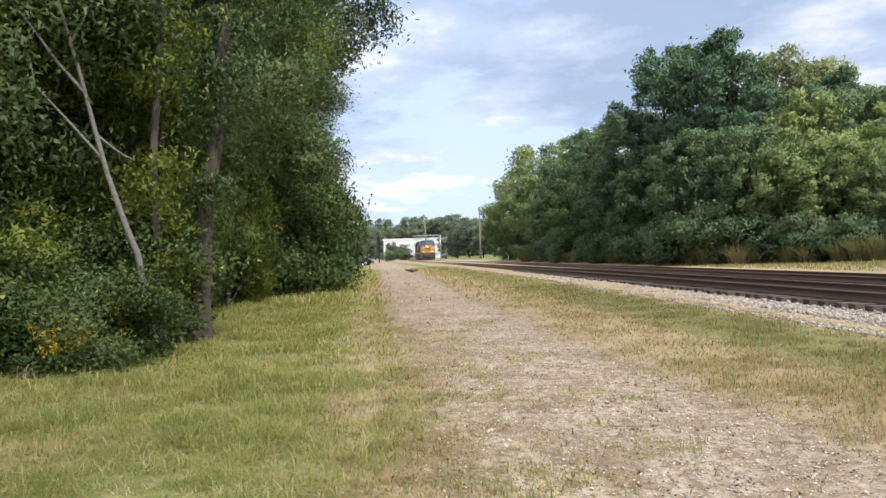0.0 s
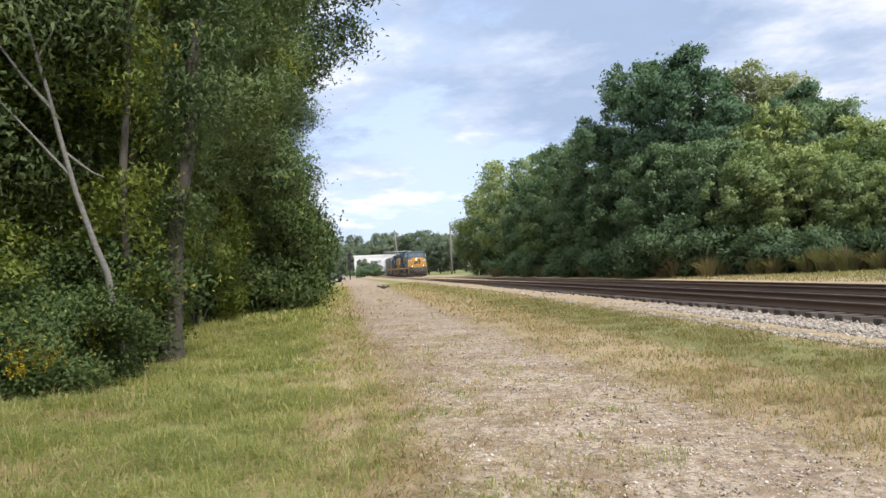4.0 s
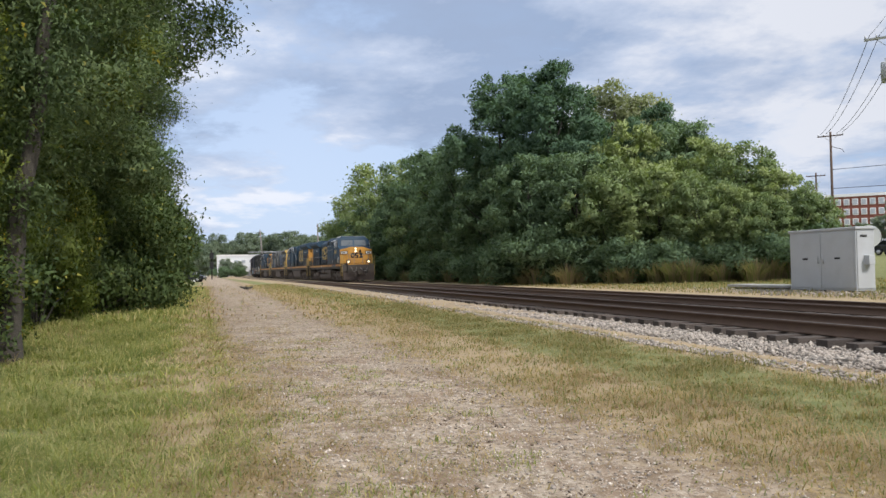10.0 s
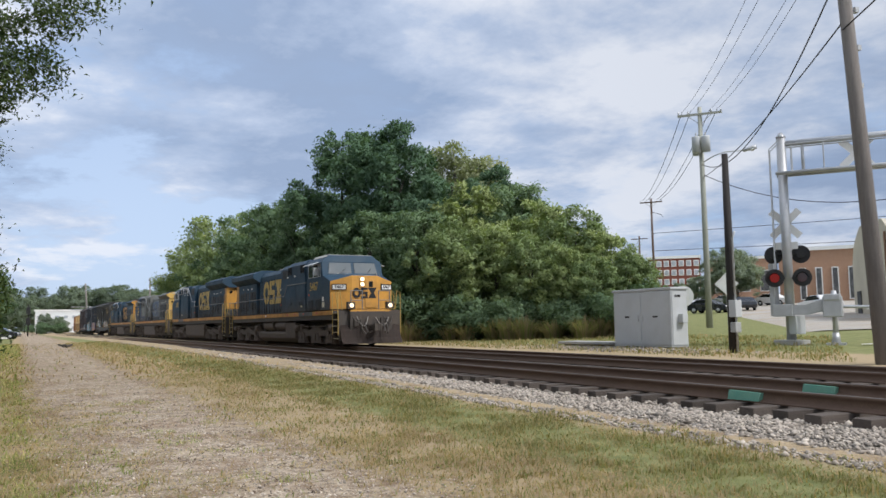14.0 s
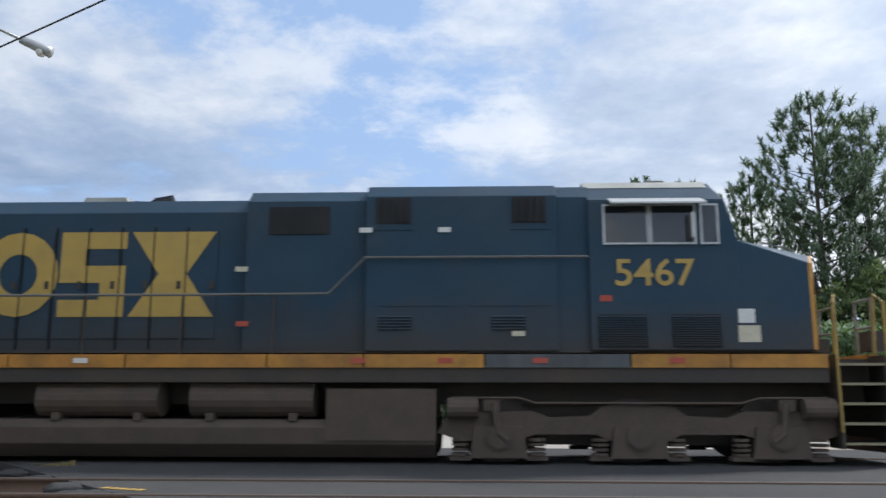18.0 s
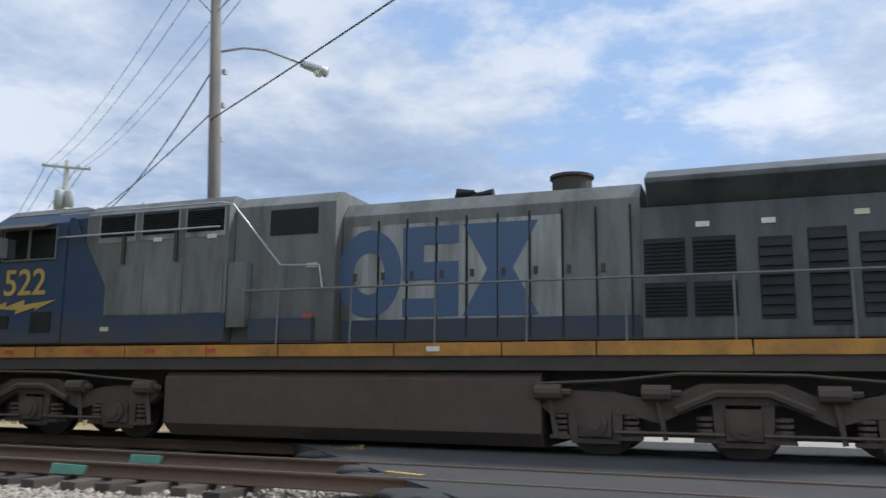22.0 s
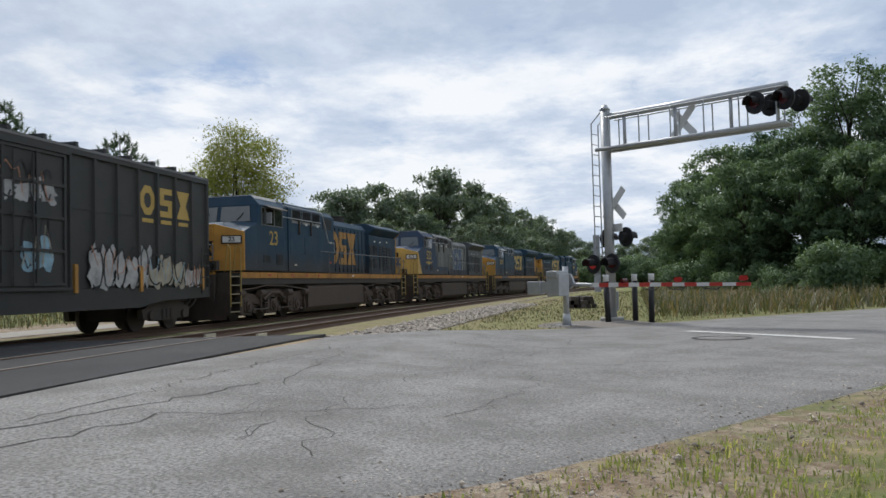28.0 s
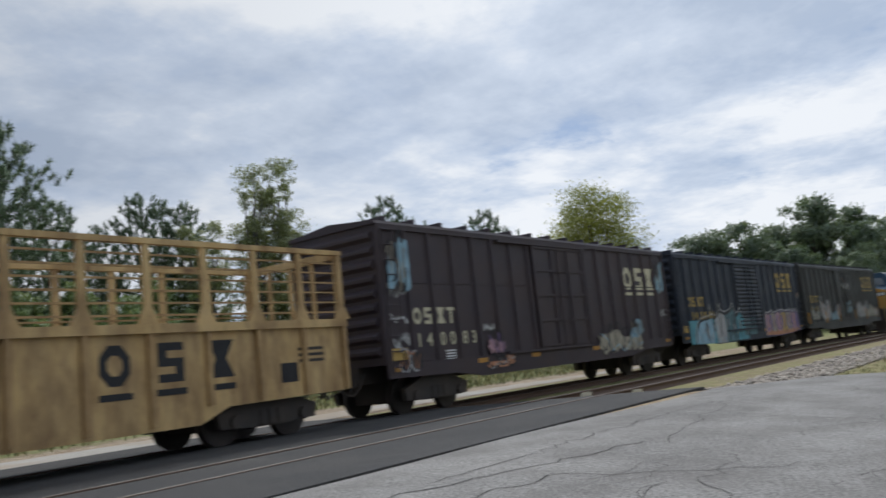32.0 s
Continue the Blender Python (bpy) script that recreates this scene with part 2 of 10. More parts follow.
TURF = ground_material()
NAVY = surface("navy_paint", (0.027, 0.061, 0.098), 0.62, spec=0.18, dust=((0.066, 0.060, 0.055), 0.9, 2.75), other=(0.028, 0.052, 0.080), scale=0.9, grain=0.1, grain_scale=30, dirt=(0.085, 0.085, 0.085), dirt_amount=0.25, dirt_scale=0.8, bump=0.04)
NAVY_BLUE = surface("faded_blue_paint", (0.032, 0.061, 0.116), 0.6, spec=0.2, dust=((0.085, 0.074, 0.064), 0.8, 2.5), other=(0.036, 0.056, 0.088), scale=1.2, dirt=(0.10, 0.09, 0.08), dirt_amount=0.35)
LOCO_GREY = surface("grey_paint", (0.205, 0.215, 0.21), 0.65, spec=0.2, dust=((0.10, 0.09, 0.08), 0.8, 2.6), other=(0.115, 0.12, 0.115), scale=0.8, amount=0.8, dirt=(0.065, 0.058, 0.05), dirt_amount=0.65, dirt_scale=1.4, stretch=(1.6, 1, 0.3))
GOLD = surface("golden_yellow_paint", (0.55, 0.28, 0.05), 0.55, other=(0.42, 0.20, 0.04), scale=1.4, dirt=(0.12, 0.08, 0.05), dirt_amount=0.4, dirt_scale=1.6)
YELLOW = surface("bright_yellow_paint", (0.62, 0.41, 0.11), 0.55, other=(0.52, 0.33, 0.09), scale=1.4, dirt=(0.16, 0.12, 0.07), dirt_amount=0.35, dirt_scale=1.6)
SILL = surface("grimy_orange_sill", (0.55, 0.27, 0.045), 0.6, other=(0.30, 0.135, 0.04), scale=0.8, amount=0.8, dirt=(0.07, 0.045, 0.03), dirt_amount=0.5, dirt_scale=2.5)
GRIME = surface("sooty_grey_paint", (0.080, 0.090, 0.098), 0.6, other=(0.13, 0.135, 0.135), scale=1.3, amount=0.7, dirt=(0.025, 0.023, 0.022), dirt_amount=0.6, stretch=(1.5, 1.5, 0.3))
LOGO_YELLOW = surface("faded_yellow_lettering", (0.50, 0.34, 0.085), 0.55, other=(0.35, 0.25, 0.085), scale=2.5, amount=0.7)
LOGO_CREAM = surface("cream_lettering", (0.60, 0.55, 0.38), 0.6, other=(0.44, 0.40, 0.28), scale=2.5, amount=0.7)
LOGO_ORANGE = surface("faded_orange_lettering", (0.42, 0.22, 0.05), 0.55, other=(0.30, 0.16, 0.05), scale=2.5, amount=0.7)
LOGO_BLUE = surface("faded_blue_lettering", (0.055, 0.105, 0.20), 0.55, other=(0.09, 0.12, 0.17), scale=2.5, amount=0.7)
LOGO_BACK = surface("pale_grey_panel", (0.42, 0.43, 0.42), 0.6, other=(0.10, 0.105, 0.11), scale=1.3, amount=0.9, stretch=(3.5, 1, 0.35), dirt=(0.05, 0.05, 0.05), dirt_amount=0.4)
UNDER = surface("grimy_underframe", (0.048, 0.043, 0.039), 0.8, other=(0.080, 0.068, 0.058), scale=2.5, grain=0.2, dirt=(0.10, 0.075, 0.055), dirt_amount=0.5, bump=0.15)
TRUCK = surface("dusty_brown_iron", (0.080, 0.062, 0.050), 0.85, other=(0.14, 0.105, 0.08), scale=3, grain=0.2, bump=0.2)
WHEEL = surface("worn_wheel_steel", (0.06, 0.052, 0.046), 0.55, 0.5, other=(0.12, 0.10, 0.09), scale=5)
DARK_GRILLE = surface("black_grille", (0.012, 0.013, 0.015), 0.6, grain=0.15)
ROOF_GREY = surface("dusty_roof_grey", (0.42, 0.42, 0.38), 0.6, other=(0.30, 0.30, 0.28), scale=1.5, dirt=(0.15, 0.13, 0.11), dirt_amount=0.4)
HANDRAIL = surface("grimy_handrail", (0.14, 0.14, 0.14), 0.5, other=(0.22, 0.2, 0.17), scale=3)
YELLOW_RAIL = surface("yellow_handrail", (0.40, 0.28, 0.08), 0.6, other=(0.22, 0.16, 0.06), scale=4)
STEP_NOSE = surface("worn_step_nosing", (0.30, 0.26, 0.17), 0.7, other=(0.16, 0.135, 0.09), scale=6)
STEP_EDGE = surface("step_edge_paint", (0.62, 0.58, 0.45), 0.6, other=(0.4, 0.36, 0.26), scale=6)
WHITE_MARK = surface("white_stencil", (0.72, 0.72, 0.70), 0.6, other=(0.5, 0.5, 0.48), scale=6)
RED_MARK = surface("red_stencil", (0.45, 0.09, 0.06), 0.6)
DARK_GLASS = surface("dark_window_glass", (0.012, 0.014, 0.016), 0.06, spec=0.8, grain=0.0, amount=0.1)
SCREEN_GLASS = surface("windscreen_glass", (0.10, 0.115, 0.12), 0.05, spec=1.0, grain=0.0, amount=0.2)
SIGN_BACK = surface("bare_sign_back", (0.46, 0.47, 0.47), 0.45, 0.4)
SILVER = surface("galvanised_steel", (0.46, 0.47, 0.48), 0.45, 0.55, other=(0.36, 0.37, 0.38), scale=4, grain=0.1)
PLOW_RUST = surface("rust_streaked_plow", (0.075, 0.052, 0.042), 0.85, other=(0.050, 0.042, 0.037), scale=2.2, amount=0.8, grain=0.2, dirt=(0.05, 0.042, 0.038), dirt_amount=0.6, dirt_scale=2.0, stretch=(1, 2.5, 0.5))
HOSE_GREY = surface("dusty_grey_hose", (0.20, 0.185, 0.165), 0.7, other=(0.11, 0.10, 0.09), scale=5)
HEADLIGHT = glowing("lit_headlight", (1.0, 0.86, 0.60), 2.2)
DITCH_LIGHT = glowing("lit_ditch_light", (1.0, 0.78, 0.46), 1.7)
RED_LIGHT = glowing("lit_red_lamp", (0.9, 0.10, 0.09), 0.13)
LAMP_OFF = surface("dark_red_lens", (0.08, 0.012, 0.012), 0.15, spec=0.6)
RAIL_STEEL = surface("rusty_rail", (0.115, 0.072, 0.050), 0.75, 0.1, other=(0.17, 0.115, 0.085), scale=6, grain=0.2, bump=0.1)
RAIL_TOP = surface("worn_rail_head", (0.11, 0.088, 0.074), 0.6, 0.2, other=(0.075, 0.058, 0.048), scale=3)
TIE_WOOD = surface("creosoted_tie", (0.062, 0.050, 0.042), 0.9, other=(0.12, 0.10, 0.085), scale=4, grain=0.3, bump=0.4, per_object=0.35, stretch=(6, 1, 6))
STONE = surface("ballast_stone", (0.36, 0.32, 0.27), 0.85, other=(0.22, 0.18, 0.145), scale=1.2, grain=0.2, island=0.45)
APRON = surface("dark_crushed_stone", (0.16, 0.14, 0.12), 0.95, other=(0.10, 0.085, 0.075), scale=3, island=0.5)
CLOD = surface("dark_clod", (0.13, 0.095, 0.070), 0.95, other=(0.20, 0.14, 0.10), scale=8, island=0.4)
PEBBLE = surface("path_gravel", (0.50, 0.44, 0.37), 0.9, other=(0.25, 0.20, 0.16), scale=1.2, grain=0.2, island=0.5)
BALLAST = surface("ballast_bed", (0.27, 0.245, 0.215), 0.95, other=(0.15, 0.13, 0.11), scale=9, amount=0.9, grain=0.35, grain_scale=30, bump=0.9, bump_scale=22)
PAVING = surface("weathered_pavement", (0.280, 0.269, 0.253), 0.9, other=(0.180, 0.173, 0.163), scale=0.7, amount=0.8, grain=0.7, grain_scale=34, bump=0.55, bump_scale=40, dirt=(0.14, 0.13, 0.12), dirt_amount=0.6, dirt_scale=1.1)
FAR_PAVING = surface("pale_concrete", (0.40, 0.38, 0.345), 0.9, other=(0.31, 0.285, 0.245), scale=0.45, amount=0.9, grain=0.3, bump=0.2, dirt=(0.33, 0.25, 0.165), dirt_amount=0.75, dirt_scale=0.3)
ASPHALT = surface("fresh_asphalt", (0.056, 0.056, 0.058), 0.9, spec=0.2, other=(0.070, 0.069, 0.068), scale=0.9, amount=0.9, grain=0.5, grain_scale=50, bump=0.6, bump_scale=60, dirt=(0.095, 0.090, 0.085), dirt_amount=0.5, dirt_scale=0.7)
CRACK = surface("crack_filler", (0.07, 0.066, 0.06), 0.95)
PAINT_LINE = surface("worn_white_line", (0.68, 0.67, 0.63), 0.7, other=(0.45, 0.44, 0.41), scale=5, amount=0.8)
BARK = surface("tree_bark", (0.088, 0.078, 0.062), 0.95, other=(0.042, 0.037, 0.031), scale=5, amount=0.9, grain=0.45, bump=0.7, bump_scale=30, stretch=(3, 3, 0.6))
PALE_BARK = surface("pale_dead_bark", (0.215, 0.205, 0.185), 0.9, other=(0.11, 0.105, 0.092), scale=9, amount=0.9, grain=0.35, bump=0.5, bump_scale=40, stretch=(1, 1, 2.5))
LEAF_DARK = leafy("dark_green_leaves", (0.085, 0.138, 0.088), (0.192, 0.272, 0.155), through_light=0.28, gloss=0.1)
LEAF_WOOD = leafy("shaded_wood_leaves", (0.078, 0.120, 0.064), (0.190, 0.248, 0.112), (0.36, 0.33, 0.09), 0.012, 0.28, gloss=0.06)
# leaves darkened for the near shrubs, the wood's shade put into their colour
LEAF_DARKENED = leafy("darkened_shrub_leaves", (0.045, 0.078, 0.036), (0.125, 0.170, 0.062), (0.30, 0.30, 0.07), 0.03, 0.25, gloss=0.06)
LEAF_MID = leafy("green_leaves", (0.118, 0.172, 0.090), (0.275, 0.345, 0.165), (0.36, 0.33, 0.10), 0.010, 0.3, gloss=0.1)
# distance haze is put into the far leaves' colour: paler and greyer green
LEAF_HAZE = leafy("haze_paled_leaves", (0.121, 0.165, 0.130), (0.226, 0.275, 0.204), through_light=0.3, gloss=0.15)
LEAF_VINE = leafy("yellow_green_vine_leaves", (0.090, 0.130, 0.034), (0.23, 0.27, 0.065), (0.46, 0.37, 0.05), 0.03, 0.35, gloss=0.15)
LEAF_LIGHT = leafy("light_green_leaves", (0.150, 0.205, 0.092), (0.340, 0.400, 0.185), through_light=0.3, gloss=0.15)
LEAF_YELLOW = leafy("yellowing_leaves", (0.19, 0.22, 0.06), (0.46, 0.44, 0.12), through_light=0.35, gloss=0.15)
LEAF_PALE = leafy("sparse_grey_green_leaves", (0.16, 0.19, 0.11), (0.36, 0.38, 0.23), through_light=0.35, gloss=0.15)
NEEDLES = leafy("pine_needles", (0.062, 0.106, 0.072), (0.144, 0.204, 0.120), through_light=0.2, gloss=0.2)
GRASS_GREEN = leafy("green_grass_blades", (0.17, 0.215, 0.070), (0.40, 0.405, 0.170), (0.58, 0.50, 0.27), 0.22, 0.5, gloss=0.1, patch_scale=0.9, patchy=0.65)
GRASS_DRY = leafy("dry_grass_blades", (0.24, 0.165, 0.10), (0.52, 0.40, 0.245), (0.20, 0.225, 0.08), 0.22, 0.45, patch_scale=1.1, patchy=0.6)
GRASS_STRIP = leafy("bright_green_grass_blades", (0.150, 0.155, 0.068), (0.31, 0.280, 0.140), (0.38, 0.28, 0.165), 0.34, 0.5, patch_scale=0.8, patchy=0.5, gloss=0.1)
GRASS_TALL = leafy("tall_field_grass", (0.058, 0.068, 0.035), (0.125, 0.120, 0.066), (0.20, 0.15, 0.09), 0.30, 0.35)
LEAF_BLUISH = leafy("deep_bluish_leaves", (0.060, 0.112, 0.078), (0.140, 0.222, 0.135), through_light=0.25, gloss=0.1)
GOLDENROD = leafy("goldenrod_blossom", (0.50, 0.36, 0.03), (0.72, 0.55, 0.08), through_light=0.3, gloss=0.1)
BRUSH_STRAW = leafy("dead_brush_stalks", (0.17, 0.138, 0.098), (0.34, 0.275, 0.20), (0.16, 0.19, 0.08), 0.25, 0.4, gloss=0.1)


# ---- mesh helpers ----
def add_box(bm, x0, x1, y0, y1, z0, z1, taper=0.0):
    v = [bm.verts.new((x, y, z)) for z, k in ((z0, 0.0), (z1, taper)) for x, y in ((x0 + k, y0 + k), (x1 - k, y0 + k), (x1 - k, y1 - k), (x0 + k, y1 - k))]
    for f in ((3, 2, 1, 0), (4, 5, 6, 7), (0, 1, 5, 4), (1, 2, 6, 5), (2, 3, 7, 6), (3, 0, 4, 7)):
        bm.faces.new([v[i] for i in f])
    return v


def add_prism(bm, profile, axis, lo, hi):
    """Extrude a closed profile: axis 'y' takes (x, z), 'x' takes (y, z), 'z' takes (x, y)."""
    def place(a, b, c):
        return {"y": (a, c, b), "x": (c, a, b), "z": (a, b, c)}[axis]
    n = len(profile)
    ring = [[bm.verts.new(place(a, b, c)) for a, b in profile] for c in (lo, hi)]
    bm.faces.new(ring[0])
    bm.faces.new(ring[1][::-1])
    for i in range(n):
        bm.faces.new((ring[0][i], ring[1][i], ring[1][(i + 1) % n], ring[0][(i + 1) % n]))


def add_tube(bm, points, radius, sides=6, radius_end=None, cap=True):
    """A tube through points; the radius may run to radius_end."""
    pts = [Vector(p) for p in points]
    rings = []
    ref = None
    for i, p in enumerate(pts):
        d = (pts[min(i + 1, len(pts) - 1)] - pts[max(i - 1, 0)]).normalized()
        if ref is None:
            ref = d.orthogonal().normalized()
        ref = (ref - d * ref.dot(d)).normalized()
        other = d.cross(ref)
        r = radius if radius_end is None else radius + (radius_end - radius) * i / (len(pts) - 1)
        rings.append([bm.verts.new(p + (ref * math.cos(a) + other * math.sin(a)) * r) for a in (2 * math.pi * k / sides for k in range(sides))])
    for a, b in zip(rings, rings[1:]):
        for k in range(sides):
            bm.faces.new((a[k], a[(k + 1) % sides], b[(k + 1) % sides], b[k]))
    if cap:
        bm.faces.new(rings[0][::-1])
        bm.faces.new(rings[-1])


def finish(bm, name, smooth=False, bevel=0.0):
    bmesh.ops.recalc_face_normals(bm, faces=bm.faces)
    if bevel:
        bmesh.ops.bevel(bm, geom=bm.edges[:], offset=bevel, segments=2, affect="EDGES", profile=0.6)
    me = bpy.data.meshes.new(name)
    bm.to_mesh(me)
    bm.free()
    if smooth:
        me.shade_smooth()
    return me


def part(name, bm, material, parent, label="", smooth=False, bevel=0.0):
    me = bm if isinstance(bm, bpy.types.Mesh) else finish(bm, name, smooth, bevel)
    if material and not me.materials:
        me.materials.append(material)
    ob = new(name, me)
    ob.parent = parent
    if label:
        ob["label"] = label
    return ob


def thing(name, label, category, group="", at=None, kind=""):
    ob = new(name)
    ob.empty_display_size = 0.2
    if at is not None:
        ob.matrix_world = at
    return tagged(ob, label, category, group, kind)


def structure(name, bm, material, label="", category="", smooth=False):
    me = bm if isinstance(bm, bpy.types.Mesh) else finish(bm, name, smooth)
    if material and not me.materials:
        me.materials.append(material)
    return tagged(new(name, me), label, category, kind="structure")


def raw_mesh(name, verts, faces, material=None, normals=None):
    """From arrays: faces all of one size; normals, one for each vertex, round off the look of leaf clumps."""
    verts, faces = np.asarray(verts, np.float32), np.asarray(faces, np.int32)
    me = bpy.data.meshes.new(name)
    k = faces.shape[1]
    me.vertices.add(len(verts))
    me.vertices.foreach_set("co", verts.ravel())
    me.loops.add(faces.size)
    me.loops.foreach_set("vertex_index", faces.ravel())
    me.polygons.add(len(faces))
    me.polygons.foreach_set("loop_start", np.arange(0, faces.size, k, dtype=np.int32))
    me.polygons.foreach_set("loop_total", np.full(len(faces), k, np.int32))
    me.update(calc_edges=True)
    if normals is not None:
        me.normals_split_custom_set_from_vertices(normals.tolist())
    if material:
        me.materials.append(material)
    return me


def grid_mesh(name, xs, ys, height, material, keep=None):
    gx, gy = np.meshgrid(xs, ys)
    v = np.stack([gx, gy, height(gx, gy)], -1).reshape(-1, 3)
    w = len(xs)
    i, j = np.meshgrid(np.arange(w - 1), np.arange(len(ys) - 1))
    a = (j * w + i).ravel()
    return raw_mesh(name, v, np.stack([a, a + 1, a + w + 1, a + w], -1), material)


def lettering(text, size, depth=0.004):
    """A flat mesh of the built-in font, centred, in its x and y plane."""
    cu = bpy.data.curves.new("lettering", "FONT")
    cu.body, cu.size, cu.extrude, cu.align_x, cu.align_y = text, size, depth, "CENTER", "CENTER"
    cu.offset = 0.012 * size
    ob = bpy.data.objects.new("lettering", cu)
    scene.collection.objects.link(ob)
    me = bpy.data.meshes.new_from_object(ob.evaluated_get(bpy.context.evaluated_depsgraph_get()))
    bpy.data.objects.remove(ob)
    return me


# ---- the lie of the land ----
RAIL_Z = 0.42
FAR_DROP = 0.05     # the far track lies a little lower
ROAD_N, ROAD_W = Vector((0.731, 0.682)), Vector((-0.682, 0.731))   # across and along the road


def track_y(x):
    u = np.clip(x, -235.0, 190.0) / 100.0
    return 13.69 + 2.285 * u - 5.743 * u * u - 1.874 * u ** 3


NEAR_TRACK = 4.42


def smooth_step(a, b, x):
    t = np.clip((x - a) / (b - a), 0, 1)
    return t * t * (3 - 2 * t)


def land(x, y):
    """Height of the bare ground."""
    x, y = np.asarray(x, float), np.asarray(y, float)
    dn = y - (track_y(x) - NEAR_TRACK)
    z = 0.0032 * np.clip(-x - 8, 0, 90) + 0.16 * smooth_step(4, 20, x)
    z = z + 0.10 * smooth_step(-5.0, -2.4, dn)
    b = 0.731 * x + 0.682 * y
    road = smooth_step(2.2, 4.2, b) * (1 - smooth_step(16.8, 18.6, b)) * (dn < 20)
    ramp = np.clip(0.06 + 0.10 * smooth_step(4, 20, x) + 0.30 * smooth_step(-9.0, -2.6, dn), 0, 0.362)
    z = z * (1 - road) + ramp * road
    q = np.clip(dn - NEAR_TRACK - 3.0, 0, 100)
    far = 0.26 + 0.03 * q + 0.02 * np.clip(q - 38, 0, 100)
    k = smooth_step(NEAR_TRACK + 1.6, NEAR_TRACK + 3.0, dn)
    z = z * (1 - k) + far * k
    return z - 0.05 * smooth_step(-1.2, 0, dn) * (1 - k)


def spread(lo, hi, near_lo, near_hi, step, grow=1.18):
    out = list(np.arange(near_lo, near_hi + step / 2, step))
    s = step
    while out[-1] < hi:
        s *= grow
        out.append(out[-1] + s)
    s = step
    while out[0] > lo:
        s *= grow
        out.insert(0, out[0] - s)
    return np.array(out)


PATH_X = np.array([-400.0, -120.0, -50.0, -20.0, -9.0, -5.0, -1.0, 3.0, 7.0])
PATH_Y = np.array([-22.0, -5.0, -1.3, 0.35, 1.05, 1.30, 1.8, 2.0, 1.8])


def road_edge(a):
    """The pavement's ragged near edge, across the road, by the place along it."""
    return 4.75 + 0.17 * np.clip(-3.5 - a, 0, 9) + 1.7 * smooth_step(0.2, 2.6, a)


def path_mask(x, y):
    mid = np.interp(x, PATH_X, PATH_Y)
    half = np.interp(x, [-120, -40, -8, 0, 6], [1.7, 1.25, 1.15, 1.35, 2.1])
    half = half * np.where(y > mid, 1.3, 1.0)
    m = 1 - smooth_step(0.35, 1.75, np.abs(y - mid) / half)
    m = np.maximum(m * (x < 8.5), 0.85 * (1 - smooth_step(0, 4, np.abs(x + 118))) * (np.abs(y + 3) < 6))
    dn = y - (track_y(x) - NEAR_TRACK)
    far_strip = smooth_step(NEAR_TRACK + 2.0, NEAR_TRACK + 3.0, dn) * (1 - smooth_step(NEAR_TRACK + 6.0, NEAR_TRACK + 8.0, dn)) * smooth_step(-16, -10, x) * (1 - smooth_step(60, 90, x))
    bank = 0.42 * (1 - smooth_step(1.5, 3.2, np.abs(dn + 1.0)))
    bank = np.maximum(bank, 0.5 * (x > 16) * (x < 60) * (1 - smooth_step(3.5, 5.5, np.abs(dn + 1.0))))
    apron = smooth_step(3.5, 5.0, 0.731 * x + 0.682 * y) * (1 - smooth_step(17.5, 19.5, 0.731 * x + 0.682 * y)) * (dn < 0)
    edge = road_edge(-0.682 * x + 0.731 * y)
    fringe = 0.7 * (1 - smooth_step(0.3, 1.9, np.abs(0.731 * x + 0.682 * y - edge + 0.7))) * (dn < -3)
    return np.clip(np.maximum.reduce([m, 0.8 * far_strip, bank, 0.45 * apron, fringe]), 0, 1)


def green_mask(x, y):
    dn = y - (track_y(x) - NEAR_TRACK)
    left = 1 - smooth_step(-1.3, 0.4, y - np.interp(x, PATH_X, PATH_Y) + 1.75)
    strip = np.exp(-((dn + 4.0) / 0.95) ** 2) * 1.0 * (x < 6)
    far = smooth_step(NEAR_TRACK + 4, NEAR_TRACK + 7, dn) * 0.8
    near = (np.abs(x) < 60) * (np.abs(y) < 30)
    left = left * (1 - 0.45 * near * smooth_step(0.1, 0.9, mottle(x, y, 1.6, 3)) - 0.2 * near * smooth_step(0.2, 0.8, mottle(x, y, 0.5, 4)))
    return np.clip(np.maximum.reduce([0.95 * left, strip, far, 0.16 + 0.45 * (x > 17) + 0.42 * ((x > 4) & (x <= 17) & (dn < -3.5))]), 0, 1)


def mottle(x, y, size, seed):
    """Smooth random patches about size metres across, roughly -1 to 1."""
    rng = np.random.default_rng(seed)
    out = 0.0
    for k in range(7):
        a, p, q = rng.uniform(0, 6.283), rng.uniform(0, 6.283), rng.uniform(0.6, 1.7)
        u = (x * math.cos(a) + y * math.sin(a)) / size * q * 3.0
        w = (y * math.cos(a) - x * math.sin(a)) / size
        out = out + np.sin(u + p + 1.4 * np.sin(w * 1.3 + p * 2))
    return out / 3.2


def make_ground():
    xs, ys = spread(-1500, 1500, -34, 34, 0.4), spread(-1500, 1500, -9, 24, 0.33)
    me = grid_mesh("ground", xs, ys, land, TURF)
    co = np.empty(len(me.vertices) * 3, np.float32)
    me.vertices.foreach_get("co", co)
    co = co.reshape(-1, 3)
    for name, fn in (("path_mask", path_mask), ("green_mask", green_mask)):
        at = me.attributes.new(name, "FLOAT", "POINT")
        at.data.foreach_set("value", fn(co[:, 0].astype(float), co[:, 1].astype(float)).astype(np.float32))
    me.shade_smooth()
    tagged(new("ground", me), "mown green turf with dry straw patches and a gravel path", "ground", kind="structure")


make_ground()


